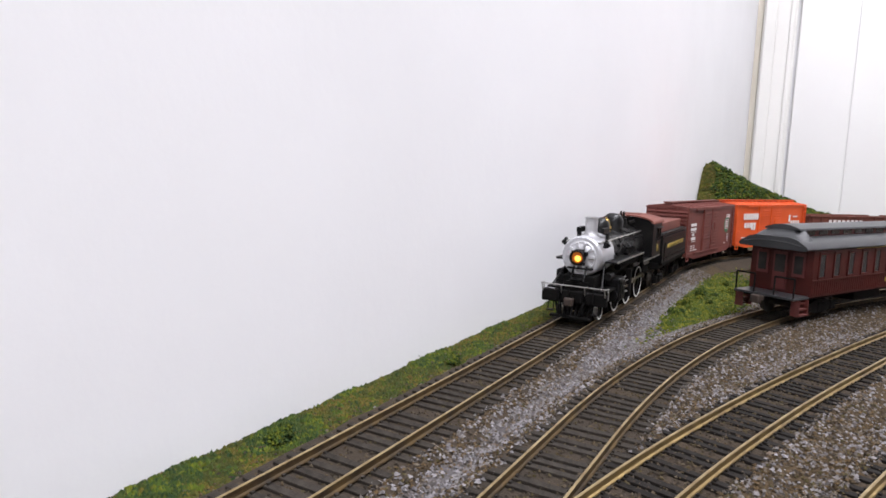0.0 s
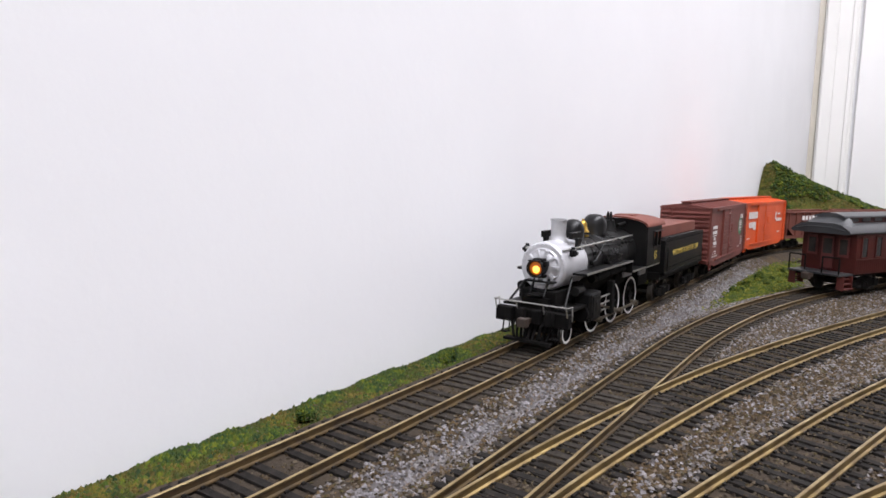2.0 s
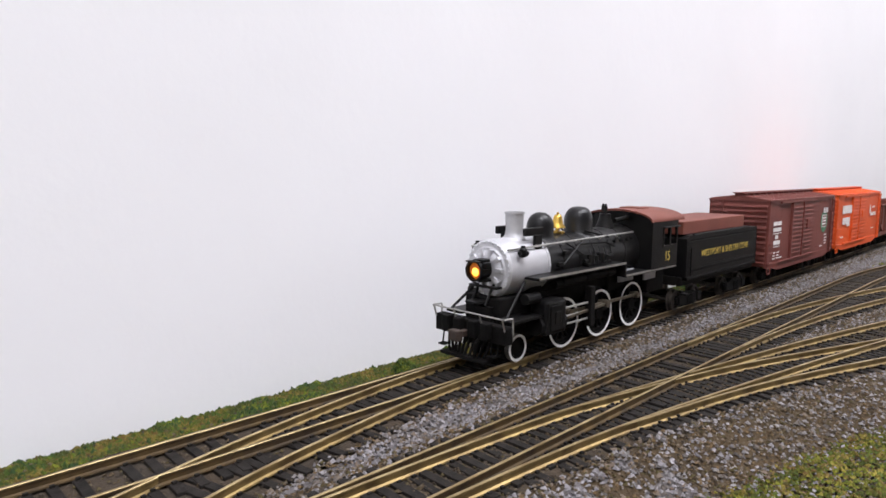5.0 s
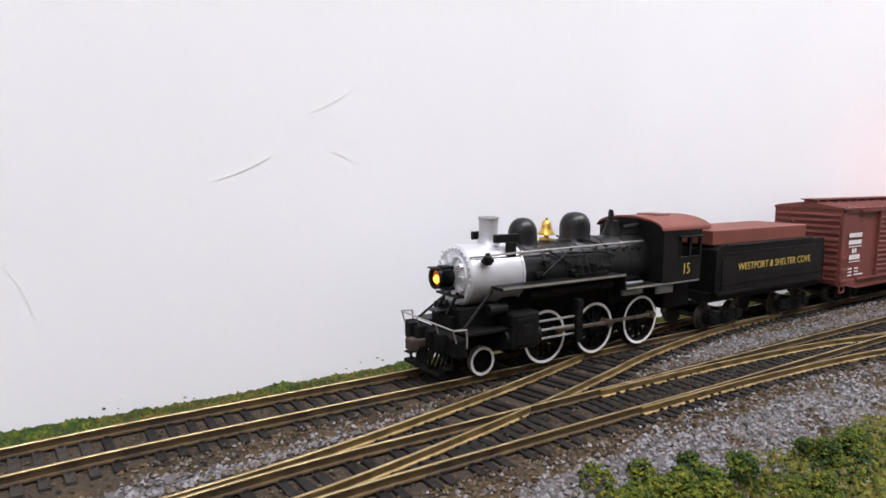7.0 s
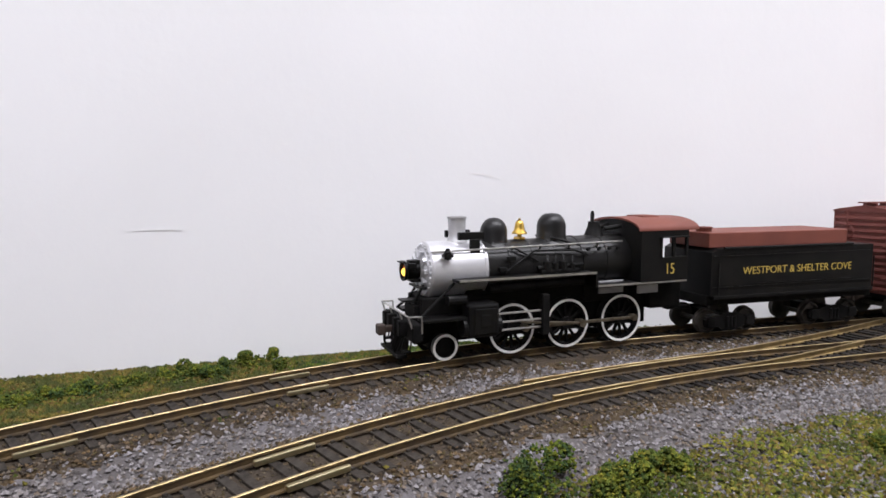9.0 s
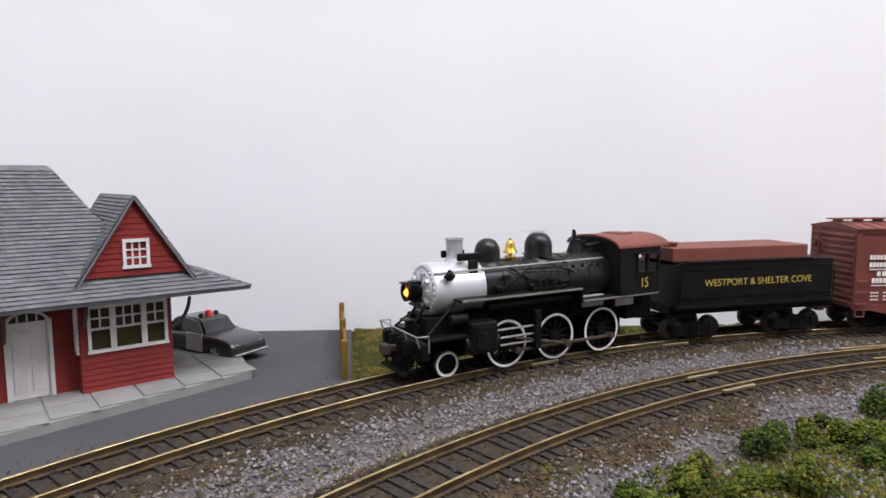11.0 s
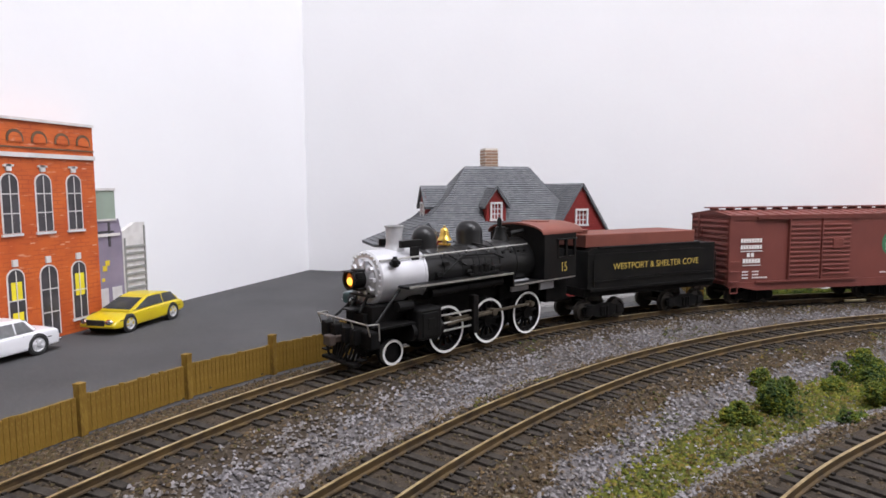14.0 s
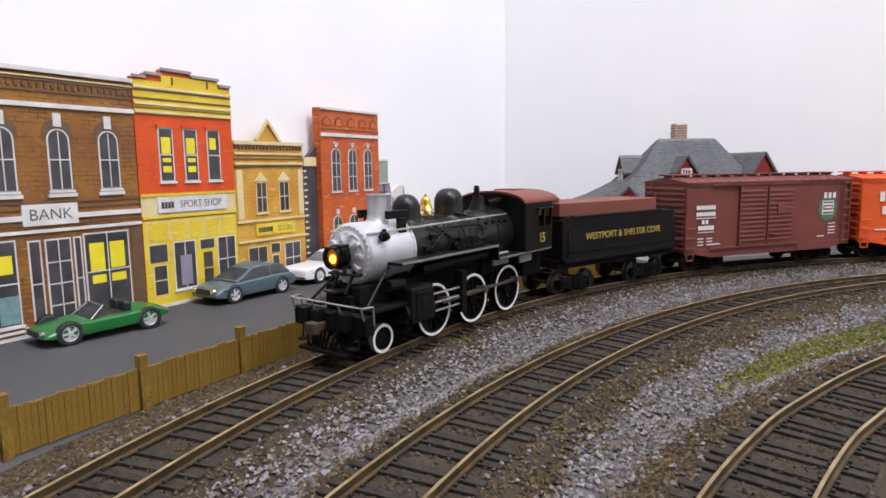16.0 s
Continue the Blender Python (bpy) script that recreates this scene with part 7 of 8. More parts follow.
for i in range(12):
    for s in (-1, 1):
        x = 22 + i * 14.2
        w = 5.2
        bm = bmesh.new()
        for a in ((x - w / 2 - 0.8, x + w / 2 + 0.8, 31.4, 32.4), (x - w / 2 - 0.8, x + w / 2 + 0.8, 19.6, 20.6), (x - w / 2 - 0.8, x - w / 2, 20, 32), (x + w / 2, x + w / 2 + 0.8, 20, 32)):
            box(bm, a[0], a[1], s * 15.7 - 0.3, s * 15.7 + 0.3, a[2], a[3])
        wi = part("window", bm, MAROON, coach)
        bm = bmesh.new()
        box(bm, x - w / 2, x + w / 2, s * 15.6 - 0.1, s * 15.6 + 0.1, 20.6, 31.4)
        part("pane", bm, GLASS, wi)
bm = bmesh.new()
for s in (-1, 1):
    for x in np.arange(15, CL - 15, 2.1):
        box(bm, x, x + 0.25, s * 15.6 - 0.12, s * 15.6 + 0.12, 12, 19)
    box(bm, 14, CL - 14, s * 15.7 - 0.3, s * 15.7 + 0.3, 18.8, 19.4)
part("siding", bm, MAROON, coach)
bm = bmesh.new()
for s in (-1, 1):
    box(bm, 90, 100, s * 15.75 - 0.05, s * 15.75 + 0.05, 14.6, 16.6)
    box(bm, 55, 150, s * 15.62 - 0.05, s * 15.62 + 0.05, 33.0, 33.3)
part("gilt_plate", bm, GILT, coach)
for x0, s in ((0, -1), (CL, 1)):
    e = x0 - s * 14
    bm = bmesh.new()
    box(bm, min(x0, e), max(x0, e), -15, 15, 10.4, 11.6, 0.2)
    part("end_platform", bm, CROOF, coach)
    for y0, y1 in ((-12, -6), (-3.5, 3.5), (6, 12)):
        bm = bmesh.new()
        box(bm, e + s * 0.3 - 0.5, e + s * 0.3 + 0.5, y0, y1, 20 if y0 != -3.5 else 13, 31.5)
        wi = part("end_window" if y0 != -3.5 else "end_door", bm, mat("end_door_red", (0.11, 0.02, 0.018)), coach)
        bm = bmesh.new()
        box(bm, e + s * 0.9 - 0.15, e + s * 0.9 + 0.15, y0 + 1, y1 - 1, 21.5, 30)
        part("pane", bm, mat("pale_pane", (0.05, 0.046, 0.042), (0.02, 0.02, 0.02), 150, 0.15), wi)
    bm = bmesh.new()
    for yy in (-14.4, -5, 5, 14.4):
        rod(bm, (x0 - s * 0.8, yy, 11), (x0 - s * 0.8, yy, 20.5), 0.45, seg=7)
    rod(bm, (x0 - s * 0.8, -14.4, 20.5), (x0 - s * 0.8, -5, 20.5), 0.45, seg=7)
    rod(bm, (x0 - s * 0.8, 5, 20.5), (x0 - s * 0.8, 14.4, 20.5), 0.45, seg=7)
    part("platform_rail", bm, UNDER, coach)
    for sy in (-1, 1):
        bm = bmesh.new()
        for j in range(3):
            box(bm, min(x0 - s * 4, x0 - s * 12), max(x0 - s * 4, x0 - s * 12), sy * (13.5 + j) - 1.2, sy * (13.5 + j) + 1.2, 8.4 - j * 2.6, 9 - j * 2.6)
        for dx in (4, 12):
            box(bm, x0 - s * dx - 0.3, x0 - s * dx + 0.3, min(sy * 12, sy * 16), max(sy * 12, sy * 16), 2.8, 10.4)
        part("step", bm, mat("step_red", (0.09, 0.016, 0.012)), coach, "red entrance steps")
bm = bmesh.new()
box(bm, 4, CL - 4, -12, 12, 9.2, 11)
box(bm, 70, 100, -10, 10, 4.5, 9, 0.5)
part("underframe", bm, UNDER, coach)
for x in (32, CL - 32):
    f = truck(coach, x, 24, 5.0)
STILL = [e for e in ROLLING if e[0].parent == coach]
for e in STILL:
    ROLLING.remove(e)
    e[0].matrix_basis = Matrix.Translation((e[3] / 1000, 0, e[4] / 1000))
coupler(coach, 0, -1)
# ---- scenery: gravel, turf, bushes, hill ----
RNG = np.random.default_rng(7)
ALL = {n: np.array([(p.x, p.y) for p in pts]) for n, pts, _, _ in LINES}


CELL, CAP, GX0, GY0, GNX, GNY = 0.001, 0.045, -0.30, -0.70, 1900, 800
FIELDS = {}


def field(line):
    """Distance to a line of points, on a millimetre grid, up to CAP."""
    key = (len(line), float(line[0, 0]), float(line[-1, 1]))
    if key in FIELDS:
        return FIELDS[key]
    f = np.full((GNX, GNY), CAP)
    k = int(CAP / CELL)
    for x, y in line[::2]:
        i, j = int((x - GX0) / CELL), int((y - GY0) / CELL)
        i0, i1, j0, j1 = max(0, i - k), min(GNX, i + k), max(0, j - k), min(GNY, j + k)
        if i0 >= i1 or j0 >= j1:
            continue
        dx_ = GX0 + (np.arange(i0, i1) + 0.5) * CELL - x
        dy_ = GY0 + (np.arange(j0, j1) + 0.5) * CELL - y
        f[i0:i1, j0:j1] = np.minimum(f[i0:i1, j0:j1], np.hypot(dx_[:, None], dy_[None]))
    FIELDS[key] = f
    return f


def nearest(xy, line):
    f = field(line)
    i = ((xy[:, 0] - GX0) / CELL).astype(int).clip(0, GNX - 1)
    j = ((xy[:, 1] - GY0) / CELL).astype(int).clip(0, GNY - 1)
    return f[i, j]


OCT = np.array([(1, 0, 0), (-1, 0, 0), (0, 1, 0), (0, -1, 0), (0, 0, 1), (0, 0, -1)], float)
OCTF = np.array([(0, 2, 4), (2, 1, 4), (1, 3, 4), (3, 0, 4), (2, 0, 5), (1, 2, 5), (3, 1, 5), (0, 3, 5)])


def grit(name, xyz, size, mater, label, category, flat=0.75):
    """Many small bedded stones, each a rough point proud of the ground, as one object."""
    n = len(xyz)
    r = size * RNG.uniform(0.6, 1.3, (n, 1, 1))
    a = RNG.uniform(0, 6.28, n)[:, None] + np.array([0, 1.57, 3.14, 4.71]) + RNG.normal(0, 0.25, (n, 4))
    k = RNG.uniform(0.7, 1.25, (n, 4))
    v = np.zeros((n, 5, 3))
    v[:, :4, 0], v[:, :4, 1], v[:, :4, 2] = k * np.cos(a), k * np.sin(a), RNG.uniform(-0.35, 0.1, (n, 4))
    v[:, 4] = np.c_[RNG.normal(0, 0.25, (n, 2)), RNG.uniform(0.53, 1.13, n) * flat]
    v = v * r + xyz[:, None]
    f = (np.array([(0, 1, 4), (1, 2, 4), (2, 3, 4), (3, 0, 4)])[None] + 5 * np.arange(n)[:, None, None]).reshape(-1, 3)
    me = bpy.data.meshes.new(name)
    me.from_pydata(v.reshape(-1, 3), [], f)
    me.materials.append(mater)
    return tagged(new(name, me), label, category, kind="stuff")


def grains(name, xyz, size, mater, label, category, flat=0.75):
    """Many small rough grains as one object."""
    n = len(xyz)
    r = size * RNG.uniform(0.6, 1.25, (n, 1, 1))
    v = OCT[None] * RNG.uniform(0.65, 1.25, (n, 6, 3)) + RNG.normal(0, 0.16, (n, 6, 3))
    a = RNG.uniform(0, 6.28, n)
    c, s = np.cos(a)[:, None], np.sin(a)[:, None]
    v = np.stack([v[..., 0] * c - v[..., 1] * s, v[..., 0] * s + v[..., 1] * c, v[..., 2] * flat], -1) * r + xyz[:, None]
    f = (OCTF[None] + 6 * np.arange(n)[:, None, None]).reshape(-1, 3)
    me = bpy.data.meshes.new(name)
    me.from_pydata(v.reshape(-1, 3), [], f)
    me.materials.append(mater)
    return tagged(new(name, me), label, category, kind="stuff")


def bed_height(dm, near=0.0165):
    """The gravel's height by its distance from a track's centre."""
    return np.interp(dm, [0, near, 0.030, 0.036], [-0.0032, -0.0032, -0.0090, GZ + 0.0004])


SIDE = ("crossover", "yard", "spur", "siding", "inner")


def zones(pts):
    """Where gravel lies: which places are grey, which brown, and their height."""
    dm, d2 = nearest(pts, ALL["main"]), nearest(pts, ALL["second"])
    dx = np.minimum.reduce([nearest(pts, ALL[k]) for k in SIDE])
    d = np.minimum(dm, d2)
    # inside of the curve, south of the second track
    hug2 = np.hypot(pts[:, 0] - C2X, pts[:, 1] - C2Y) - R2
    south = np.where(pts[:, 0] < C2X, hug2 < -0.075, (pts[:, 1] < -0.097) & (pts[:, 0] < 0.60))
    outer = np.where(pts[:, 0] < X0, np.hypot(pts[:, 0] - X0, pts[:, 1] + R_A) > R_A + 0.006, pts[:, 1] > 0.004)
    wob = np.array([noise.noise(Vector((x * 45, y * 45, 3.1))) + 0.5 * noise.noise(Vector((x * 140, y * 140, 1.7))) for x, y in pts])
    hit = (d > 0.0132) & (dx > 0.0132) & ~south & ~outer
    off2 = np.where(pts[:, 0] < C2X, hug2 > 0, pts[:, 1] > -0.0475)
    side = np.minimum(dx - 0.015, 0.02) + np.where(pts[:, 0] < 0.3, 0.02, 0)
    between = np.where(off2 & (pts[:, 0] < 1.25), np.minimum(dm - 0.0190 - 0.003 * wob, d2 - 0.0182 - 0.003 * wob), -1)
    inside = np.where(~off2, np.minimum.reduce([d2 - np.where(pts[:, 0] > 0.24, 0.0195, 0.0235) - 0.004 * wob, (0.58 + 0.10 * wob - pts[:, 0]) * 0.2, nearest(pts, ALL["inner"]) - 0.027 - 0.003 * wob]), -1)
    share = np.clip((np.minimum(np.maximum(between, inside), side) + 0.0028) / 0.0065, 0, 1)
    return share, hit, bed_height(np.minimum(d, dx)), wob


# graded bed under the loose stones, in small squares
STEP = 0.002
gx = np.arange(-0.17, 1.36, STEP)
gy = np.arange(-0.60, -0.008, STEP)
cells = np.stack(np.meshgrid(gx, gy, indexing="ij"), -1).reshape(-1, 2)
cells = cells[(cells[:, 0] > 0.42) & (cells[:, 1] > -0.26) | (cells[:, 0] <= 0.42)]
cshare, chit, _, _ = zones(cells)
cg, cb = chit & (cshare > 0.5), chit & (cshare <= 0.5)
for nm, msk, mt_, lab in (("grey_ballast_bed", cg, GREYBED, "packed pale grey grit between the tracks"), ("brown_ballast_bed", cb, BROWNBED, "packed brown grit along the tracks")):
    c4 = cells[msk][:, None] + np.array([(-1, -1), (1, -1), (1, 1), (-1, 1)]) * STEP / 2
    flat4 = c4.reshape(-1, 2)
    dd = np.minimum.reduce([nearest(flat4, ALL[k]) for k in ("main", "second") + SIDE])
    me = bpy.data.meshes.new(nm)
    me.from_pydata(np.c_[flat4, bed_height(dd) - 0.0003], [], np.arange(len(flat4)).reshape(-1, 4))
    me.materials.append(mt_)
    tagged(new(nm, me), lab, "gravel", kind="stuff")
pts = np.concatenate([RNG.uniform((0.36, -0.125), (1.32, -0.010), (160000, 2)), RNG.uniform((-0.17, -0.60), (0.36, -0.02), (295000, 2)), RNG.uniform((0.60, -0.26), (1.36, -0.125), (55000, 2))])
share, hit, z, wob = zones(pts)
z = z + RNG.uniform(-0.0002, 0.0005, len(pts))
# grey and brown mingle where the two meet, and stray into one another
lot = RNG.random(len(pts)) < np.clip(share, np.where(pts[:, 0] > 0.5, 0.30, 0.06), 0.96)
grit("ballast_grey", np.c_[pts, z][hit & lot], 0.00074, GREY, "loose pale grey crushed stone ballast between the tracks", "gravel", 0.85)
grit("ballast_brown", np.c_[pts, z][hit & ~lot], 0.00059, BROWN, "fine tan and brown gravel along the tracks", "gravel")
# sparse weeds in the gravel
weed = np.array([noise.noise(Vector((x * 60, y * 60, 11.3))) for x, y in pts[::6]])
k = hit[::6] & (weed > 0.36) & (pts[::6, 0] < 0.42)
grit("ballast_weeds", np.c_[pts, z + 0.0003][::6][k], 0.00065, OLIVE, "sparse olive weeds in the gravel", "grass", 0.9)
# fine dirt among the ties
tp = np.concatenate([l[:, None] + RNG.normal(0, 0.0095, (len(l), 50, 2)) for l in (ALL["main"], ALL["second"], ALL["inner"], ALL["spur"], ALL["yard"])]).reshape(-1, 2)
dt = np.minimum(nearest(tp, ALL["main"]), np.minimum(nearest(tp, ALL["second"]), nearest(tp, ALL["inner"])))
tp = tp[(np.abs(dt - 0.00825) > 0.0013) & (tp[:, 0] < 1.4)]
grit("track_dirt", np.c_[tp, np.full(len(tp), -0.0030) + RNG.uniform(-0.0004, 0.0002, len(tp))], 0.00055, TRACKDIRT, "fine brown dirt among the ties", "gravel")
# gravel shoulder on the wall side and by the street
e = np.concatenate([hug(-0.68, 1.3, o, 1700) for o in (0.0172, 0.0185, 0.0198, 0.0212)])
e = e + RNG.normal(0, 0.0009, e.shape)
e = np.concatenate([e, e + RNG.normal(0, 0.0014, e.shape)])
grit("shoulder_gravel", np.c_[e, np.where(np.arange(len(e)) % 2, -0.0072, -0.0092) + RNG.uniform(-0.001, 0.001, len(e))], 0.00055, BROWN, "brown gravel shoulder of the main track", "gravel")
e = np.concatenate([hug(-0.70, -0.131, o, 900) for o in np.arange(0.0205, 0.0435, 0.0010)])
e = e + RNG.normal(0, 0.0010, e.shape)
grit("fence_gravel", np.c_[e, AZ + RNG.uniform(-0.0001, 0.0004, len(e))], 0.00062, BROWN, "brown gravel between the fence and the track", "gravel")
e = np.concatenate([hug(0.238, 1.3, o, 1500) for o in np.arange(0.0212, 0.0275, 0.0009)])
e = e + RNG.normal(0, 0.0009, e.shape)
k = RNG.random(len(e)) < 0.4
for nm, msk, mt_, lab in (("shoulder_stones", k, GREY, "grey stones on the wall-side shoulder"), ("shoulder_grit", ~k, BROWN, "brown grit on the wall-side shoulder")):
    grit(nm, np.c_[e, GZ + RNG.uniform(0.0004, 0.0014, len(e))][msk], 0.00065, mt_, lab, "gravel")
# inner track's shoulder
li = ALL["inner"]
e = (li[:, None] + RNG.normal(0, 0.017, (len(li), 60, 2))).reshape(-1, 2)
de = nearest(e, li)
e = e[(de > 0.0145) & (de < 0.028) & (nearest(e, ALL["second"]) > 0.03)]
de = nearest(e, li)
grit("inner_gravel", np.c_[e, bed_height(de)], 0.00055, BROWN, "dark brown gravel beside the inner track", "gravel")

# turf: strip along the wall, the corner grass, and the green inside the curve
t1 = RNG.uniform((0.237, 0.0255), (1.30, YN - 0.001), (46000, 2))
t2 = RNG.uniform((0.085, -0.075), (0.2335, YN - 0.001), (34000, 2))
t2 = t2[(nearest(t2, ALL["main"]) > 0.0180) & (t2[:, 0] > 0.0985 - (t2[:, 1] + 0.06) * 0.105)]
t2 = t2[np.where(t2[:, 0] < X0, np.hypot(t2[:, 0] - X0, t2[:, 1] + R_A) > R_A, True)]
lump1 = np.array([noise.noise(Vector((x * 70, y * 70, 0.5))) for x, y in t1])
grit("turf_strip", np.c_[t1, GZ + 0.0006 + 0.0010 * np.clip(lump1, 0, 1) + 0.0004 * RNG.random(len(t1))], 0.00075, OLIVE, "olive green foam turf along the wall", "grass", 1.0)
k = RNG.random(len(t1)) < 0.12 + 0.6 * (lump1 > 0.22)
grit("turf_tufts", np.c_[t1, GZ + 0.0009 + 0.0014 * np.clip(lump1, 0, 1)][k], 0.0010, FOAMD, "darker green foam tufts on the turf", "grass", 1.0)
grit("turf_corner", np.c_[t2, GZ + 0.0008 + 0.0010 * RNG.random(len(t2))], 0.0008, OLIVE, "olive foam turf by the yard fence", "grass", 1.0)
t3 = np.concatenate([RNG.uniform((0.015, -0.40), (0.42, -0.06), (100000, 2)), RNG.uniform((0.40, -0.16), (0.78, -0.06), (42000, 2))])
h3 = np.where(t3[:, 0] < C2X, np.hypot(t3[:, 0] - C2X, t3[:, 1] - C2Y) - R2, t3[:, 1] - Y2)
w3 = np.array([noise.noise(Vector((x * 38, y * 38, 7.7))) for x, y in t3])
di = np.minimum.reduce([nearest(t3, ALL[k]) for k in ("inner", "spur", "siding", "yard")])
far = np.minimum(h3, 0)
g3 = (h3 < -0.027 - 0.006 * w3) & (di > 0.028) & (RNG.random(len(t3)) < np.interp(h3, [-0.046, -0.030], [0.95, 0.35]) * np.interp(t3[:, 1], [-0.40, -0.36], [0.25, 1]))
grit("turf_inside", np.c_[t3, GZ + 0.0009 + 0.0012 * np.clip(w3 + 0.3, 0, 1) + 0.0004 * RNG.random(len(t3))][g3], 0.00075, TURF, "mixed green turf inside the curve", "grass", 0.9)
k = (h3 < -0.030) & (di > 0.028) & (RNG.random(len(t3)) < 0.085)
grit("turf_stones", np.c_[t3, np.full(len(t3), GZ + 0.0018)][k], 0.0006, GREY, "scattered pale stones in the turf", "gravel")
k = g3 & (RNG.random(len(t3)) < 0.40)
grit("turf_straw", np.c_[t3, np.full(len(t3), GZ + 0.0017)][k], 0.0007, OLIVE, "straw coloured patches in the turf", "grass", 0.9)
arc = np.linspace(-1.30, -0.66, 26)
rim = [(C2X + (R2 - 0.033) * math.sin(a), C2Y + (R2 - 0.033) * math.cos(a)) for a in arc]
rim += [(C2X + (R2 - w) * math.sin(a), C2Y + (R2 - w) * math.cos(a)) for a, w in zip(arc[::-1], np.interp(arc[::-1], [-1.30, -1.0, -0.66], [0.043, 0.056, 0.075]))]
sheet("grass_patch", TURFBASE, rim, GZ + 0.0002, GZ + 0.0010, "mossy ground under the turf inside the curve", "grass")
sheet("grass_patch", MOSS, [(0.155, -0.225), (0.17, -0.175), (0.22, -0.13), (0.30, -0.098), (0.42, -0.094), (0.56, -0.094), (0.56, -0.2), (0.30, -0.30)], GZ + 0.0001, GZ + 0.0005, "green turf base inside the curve", "grass")


def bush(x, y, r, h, mater, label, base=GZ):
    """A clump of scenic foam: many small crumbs over several uneven lobes."""
    k = max(4, int(r / 0.0022))
    cs = np.c_[RNG.normal(0, r * 0.42, (k, 2)), RNG.uniform(0.25, 0.6, k) * h]
    rs = RNG.uniform(0.0020, 0.0040, k) * min(1.4, max(0.7, h / 0.012))
    n = int(200 * k)
    i = RNG.integers(0, k, n)
    u = RNG.normal(0, 1, (n, 3))
    u /= np.linalg.norm(u, axis=1)[:, None]
    p = cs[i] + u * (rs[i] * RNG.uniform(0.72, 1.08, n))[:, None]
    fill = np.c_[RNG.normal(0, r * 0.40, (70 * k, 2)), RNG.uniform(0, 0.45, 70 * k) * h]
    p = np.concatenate([p, fill])
    p[:, 2] = np.maximum(p[:, 2], 0.0004)
    ob = grains("bush", p, 0.00058, mater, label, "bush", 1.0)
    ob["kind"] = "thing"
    ob["group"] = "foam bushes"
    ob.location = (x, y, base)
    return ob


BUSHES = []
for i in range(16):  # along the inside of the second track's curve
    a = -1.00 + i * 0.053
    off = 0.041 + 0.007 * math.sin(i * 2.3)
    BUSHES.append((C2X + (R2 - off) * math.sin(a), C2Y + (R2 - off) * math.cos(a), (0.0045 if i < 6 else 0.008) + 0.003 * ((i * 7) % 3), 0.009 + 0.0025 * ((i * 5) % 3)))
for i in range(9):
    a = -0.93 + i * 0.085
    off = 0.062 + 0.008 * math.cos(i * 1.7)
    BUSHES.append((C2X + (R2 - off) * math.sin(a), C2Y + (R2 - off) * math.cos(a), 0.009, 0.010 + 0.003 * (i % 2)))
for x, y, r, h in ((0.452, -0.104, 0.010, 0.015), (0.475, -0.093, 0.013, 0.017), (0.500, -0.100, 0.014, 0.016), (0.525, -0.098, 0.013, 0.018), (0.548, -0.105, 0.013, 0.016), (0.43, -0.115, 0.012, 0.014), (0.57, -0.112, 0.013, 0.015), (0.50, -0.12, 0.014, 0.014), (0.398, -0.106, 0.010, 0.013)):
    BUSHES.append((x, y + 0.004, r, 0.55 * h))
for x, y, h in ((0.446, -0.081, 0.011), (0.458, -0.078, 0.013), (0.470, -0.081, 0.012), (0.482, -0.083, 0.012), (0.456, -0.088, 0.010), (0.470, -0.091, 0.011)):
    BUSHES.append((x, y, 0.0085, h))
for i in range(8):
    BUSHES.append((0.122 + 0.015 * i, 0.018 + 0.006 * math.sin(i * 2.0) + (0.012 if i > 4 else 0), 0.010, 0.0062 + 0.0006 * i))
for x, y, r, h in ((1.115, -0.030, 0.007, 0.006), (1.14, -0.030, 0.010, 0.009), (1.165, -0.034, 0.011, 0.011), (1.19, -0.038, 0.012, 0.010), (1.215, -0.040, 0.011, 0.012), (1.24, -0.050, 0.012, 0.010), (1.265, -0.055, 0.012, 0.011), (1.30, -0.066, 0.012, 0.010), (1.20, -0.052, 0.011, 0.009)):
    BUSHES.append((x, y, r, h))
for i, (x, y, r, h) in enumerate(BUSHES):
    bush(x, y, r, h, (FOAM, FOAMD, FOAM)[i % 3], ("bright green foam bush on the turf", "dark green foam bush on the turf", "bright green foam bush on the turf")[i % 3])
for x, y in ((0.304, 0.026), (0.317, 0.029), (0.62, 0.030), (0.80, 0.033), (0.88, 0.034), (0.98, 0.030)):
    bush(x, y, 0.0032, 0.0045, FOAMD, "small dark green foam tuft at the wall", GZ + 0.002)
t4 = RNG.normal((1.20, -0.044), (0.06, 0.009), (9000, 2))
t4 = t4[(nearest(t4, ALL["main"]) > 0.019) & (nearest(t4, ALL["second"]) > 0.019)]
grit("turf_between", np.c_[t4, GZ + 0.0034 + 0.001 * RNG.random(len(t4))], 0.0009, FOAM, "green turf between main track and siding", "grass", 1.0)
# hill at the end of wall_north
bm = bmesh.new()
NX, NY = 46, 16


def hill_z(x, y):
    s = (x - 1.655) / 0.115 if x < 1.77 else 1 - (x - 1.77) / 1.6
    s = max(0.0, min(1.0, s))
    s = s * s * (3 - 2 * s) if x < 1.77 else s
    w = max(0.0, min(1.0, (y + 0.20) / 0.24)) ** 1.3
    return GZ + 0.108 * s * w + 0.006 * noise.noise(Vector((x * 22, y * 22, 1))) * s


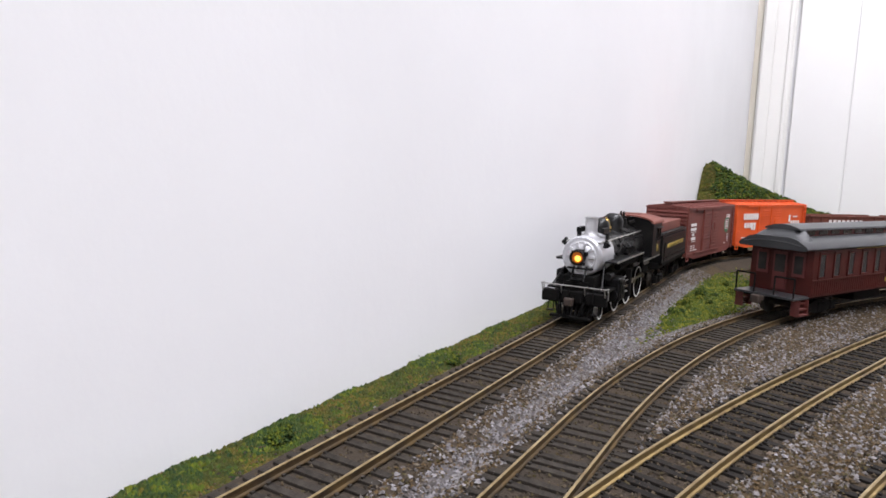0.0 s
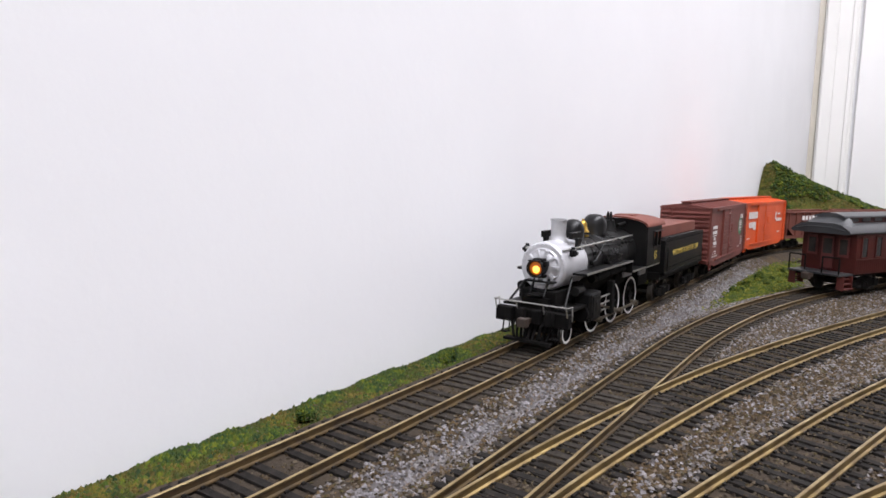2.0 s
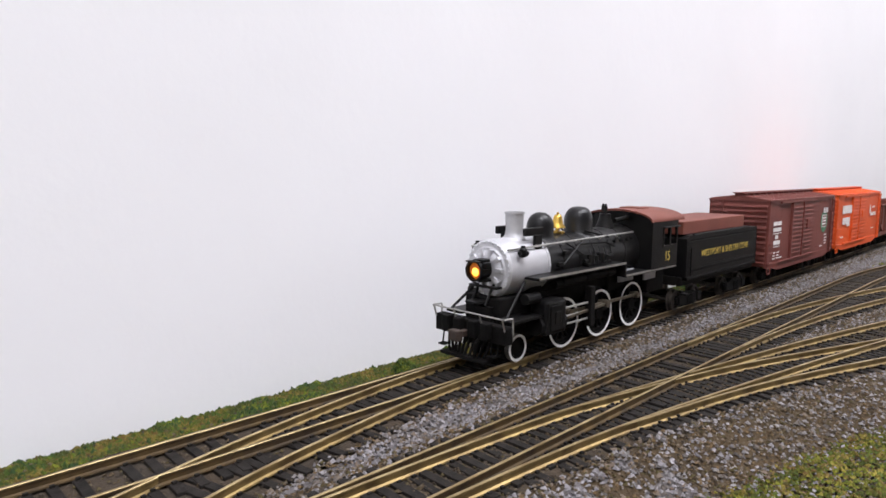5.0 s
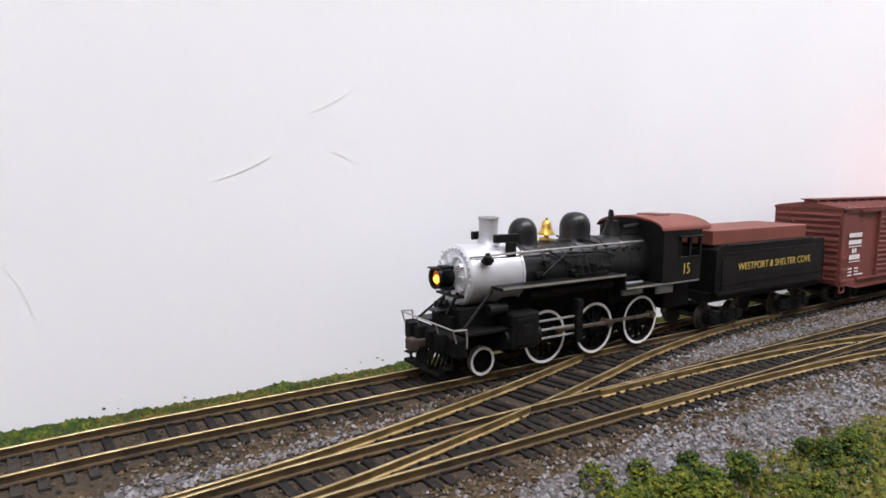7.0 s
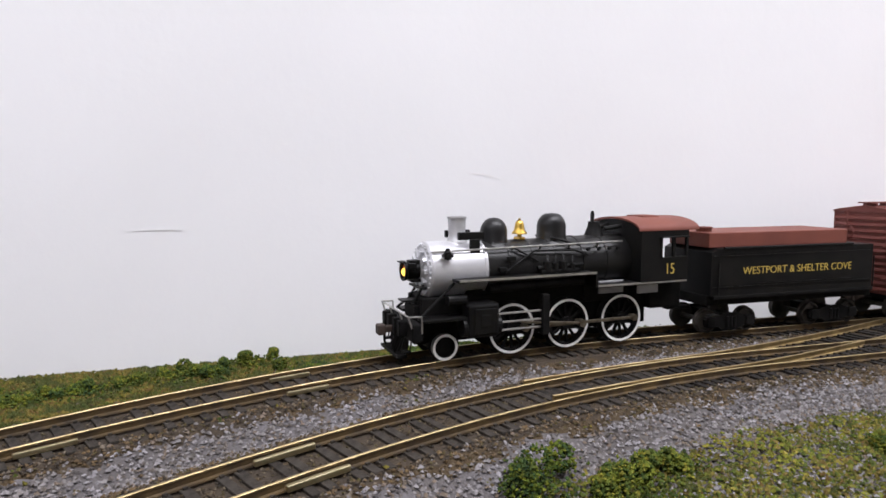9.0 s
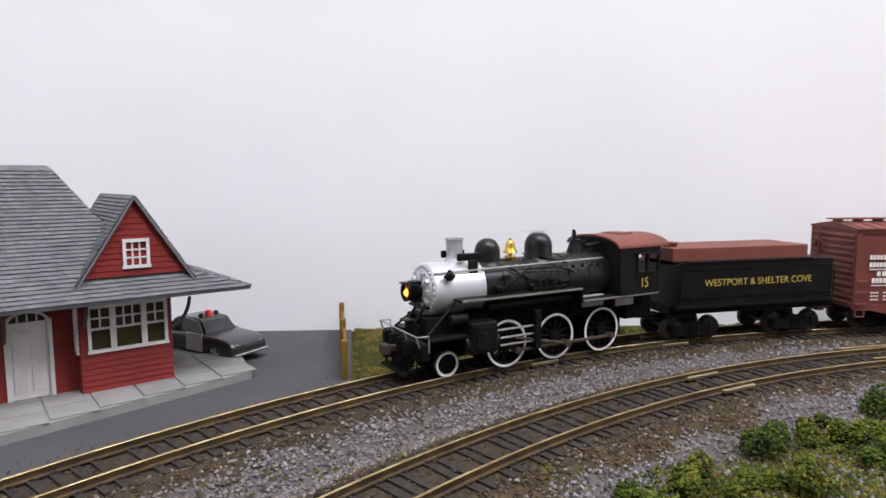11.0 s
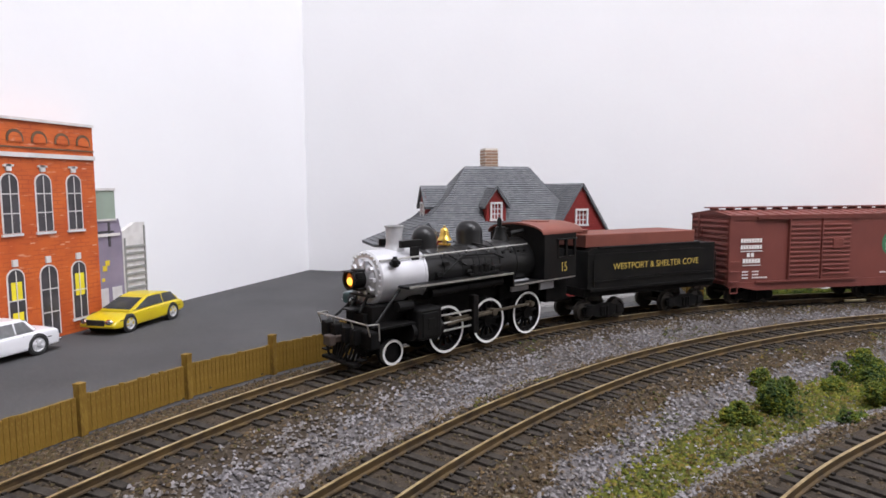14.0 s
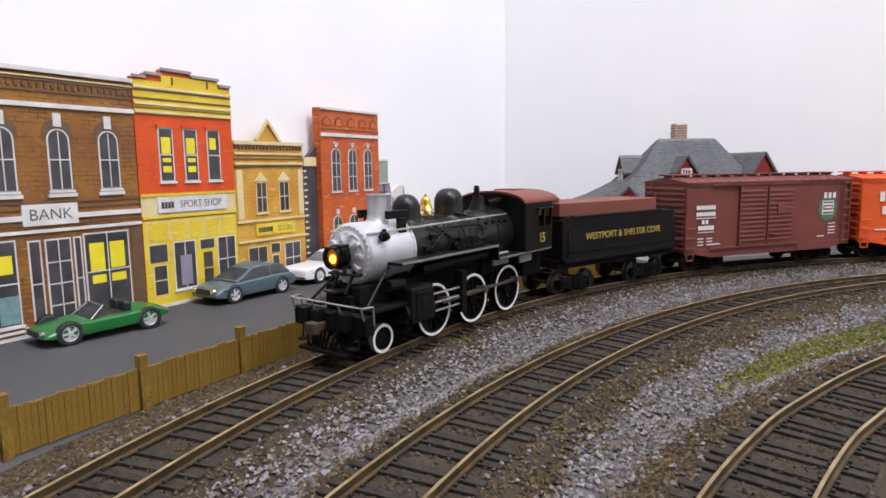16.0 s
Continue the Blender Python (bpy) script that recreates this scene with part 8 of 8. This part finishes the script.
grid = [[bm.verts.new((1.64 + 0.76 * i / NX, -0.20 + (YN - 0.001 + 0.20) * j / NY, 0)) for j in range(NY + 1)] for i in range(NX + 1)]
for row in grid:
    for v in row:
        v.co.x = min(v.co.x, XE - 0.026)
        v.co.z = hill_z(v.co.x, v.co.y)
for i in range(NX):
    for j in range(NY):
        bm.faces.new((grid[i][j], grid[i + 1][j], grid[i + 1][j + 1], grid[i][j + 1]))
tagged(part("hill", bm, MOSS, smooth=True, mm=False), "green turf hillside rising against the wall", "hill", kind="structure")
hp = RNG.uniform((1.65, -0.19), (XE - 0.03, YN - 0.002), (36000, 2))
hz = np.array([hill_z(x, y) for x, y in hp])
hl_ = np.array([noise.noise(Vector((x * 30, y * 30, 4.2))) for x, y in hp])
grit("hill_foliage", np.c_[hp, hz + 0.010 * np.clip(hl_, 0, 1) * RNG.random(len(hp))][hz > GZ + 0.004], 0.0019, OLIVE, "clumped green foam foliage on the hill", "foliage", 1.0)
kk = (hl_ > 0.12) & (hz > GZ + 0.012)
grains("hill_shrubs", np.c_[hp, hz + 0.004 + 0.014 * np.clip(hl_, 0, 1) * RNG.random(len(hp))][kk], 0.0021, FOAMD, "dark green foam shrubs on the hill", "foliage", 1.0)

# ---- scuffs on wall_north and wall_west ----
SCUFF = mat("scuff", (0.80, 0.775, 0.762), (0.80, 0.795, 0.795), 260, 0.5)
SCUFFG = mat("scuff_grey", (0.79, 0.788, 0.79), (0.80, 0.797, 0.80), 260, 0.5)


def scuff(x, z, L, turn, bend, mater, w=0.7):
    bm = bmesh.new()
    n = 8
    prev = None
    for i in range(n + 1):
        t = i / n - 0.5
        cx, cz = t * L, bend * (0.25 - t * t) * 4
        ww = 0.5 * w * (1 - (2 * t) ** 2) + 0.05
        vs2 = [bm.verts.new((cx, 0, cz - ww / 2)), bm.verts.new((cx, 0, cz + ww / 2))]
        if prev:
            bm.faces.new((prev[0], vs2[0], vs2[1], prev[1]))
        prev = vs2
    o = part("wall_mark", bm, mater)
    o.matrix_basis = Matrix.Translation((x, YN - 0.0002, z)) @ Matrix.Rotation(radians(-turn), 4, "Y")
    return tagged(o, "faint brownish scuff on the white wall", "wall mark", "wall scuffs")


for x, z, L, turn, bend, mt, w in ((0.443, 0.0725, 11, -20, 0.5, SCUFF, 0.7), (0.408, 0.068, 24, 24, -1.0, SCUFF, 0.8), (0.440, 0.092, 20, 28, -0.6, SCUFFG, 0.6), (0.332, 0.067, 22, -10, 1.0, SCUFF, 0.7), (0.300, 0.088, 5, 85, 0.1, SCUFF, 0.7), (0.296, 0.076, 4, 85, 0.1, SCUFF, 0.7), (0.342, 0.030, 20, -68, 1.4, SCUFF, 0.7), (0.242, 0.081, 3, 0, 0, SCUFFG, 1.0), (0.190, 0.045, 26, 0, 1, SCUFFG, 1.2), (0.635, 0.055, 10, 50, 0.3, SCUFF, 0.6), (0.655, 0.0, 16, 20, 0, SCUFFG, 0.7)):
    scuff(x, z, L, turn, bend, mt, w)
o = scuff(0, 0, 6, 85, 0, SCUFF, 1.6)
o.matrix_basis = Matrix.Translation((XW + 0.0002, -0.128, 0.110)) @ Matrix.Rotation(math.pi / 2, 4, "Z") @ Matrix.Rotation(radians(-85), 4, "Y")

# ---- ties, each a piece of its track ----
for track, p, h, drop, me in TIE_SPOTS:
    ob = new("tie", me)
    ob.parent = track
    ob.matrix_basis = Matrix.Translation((p.x, p.y, drop)) @ Matrix.Rotation(h + random.uniform(-0.02, 0.02), 4, "Z")

motions()
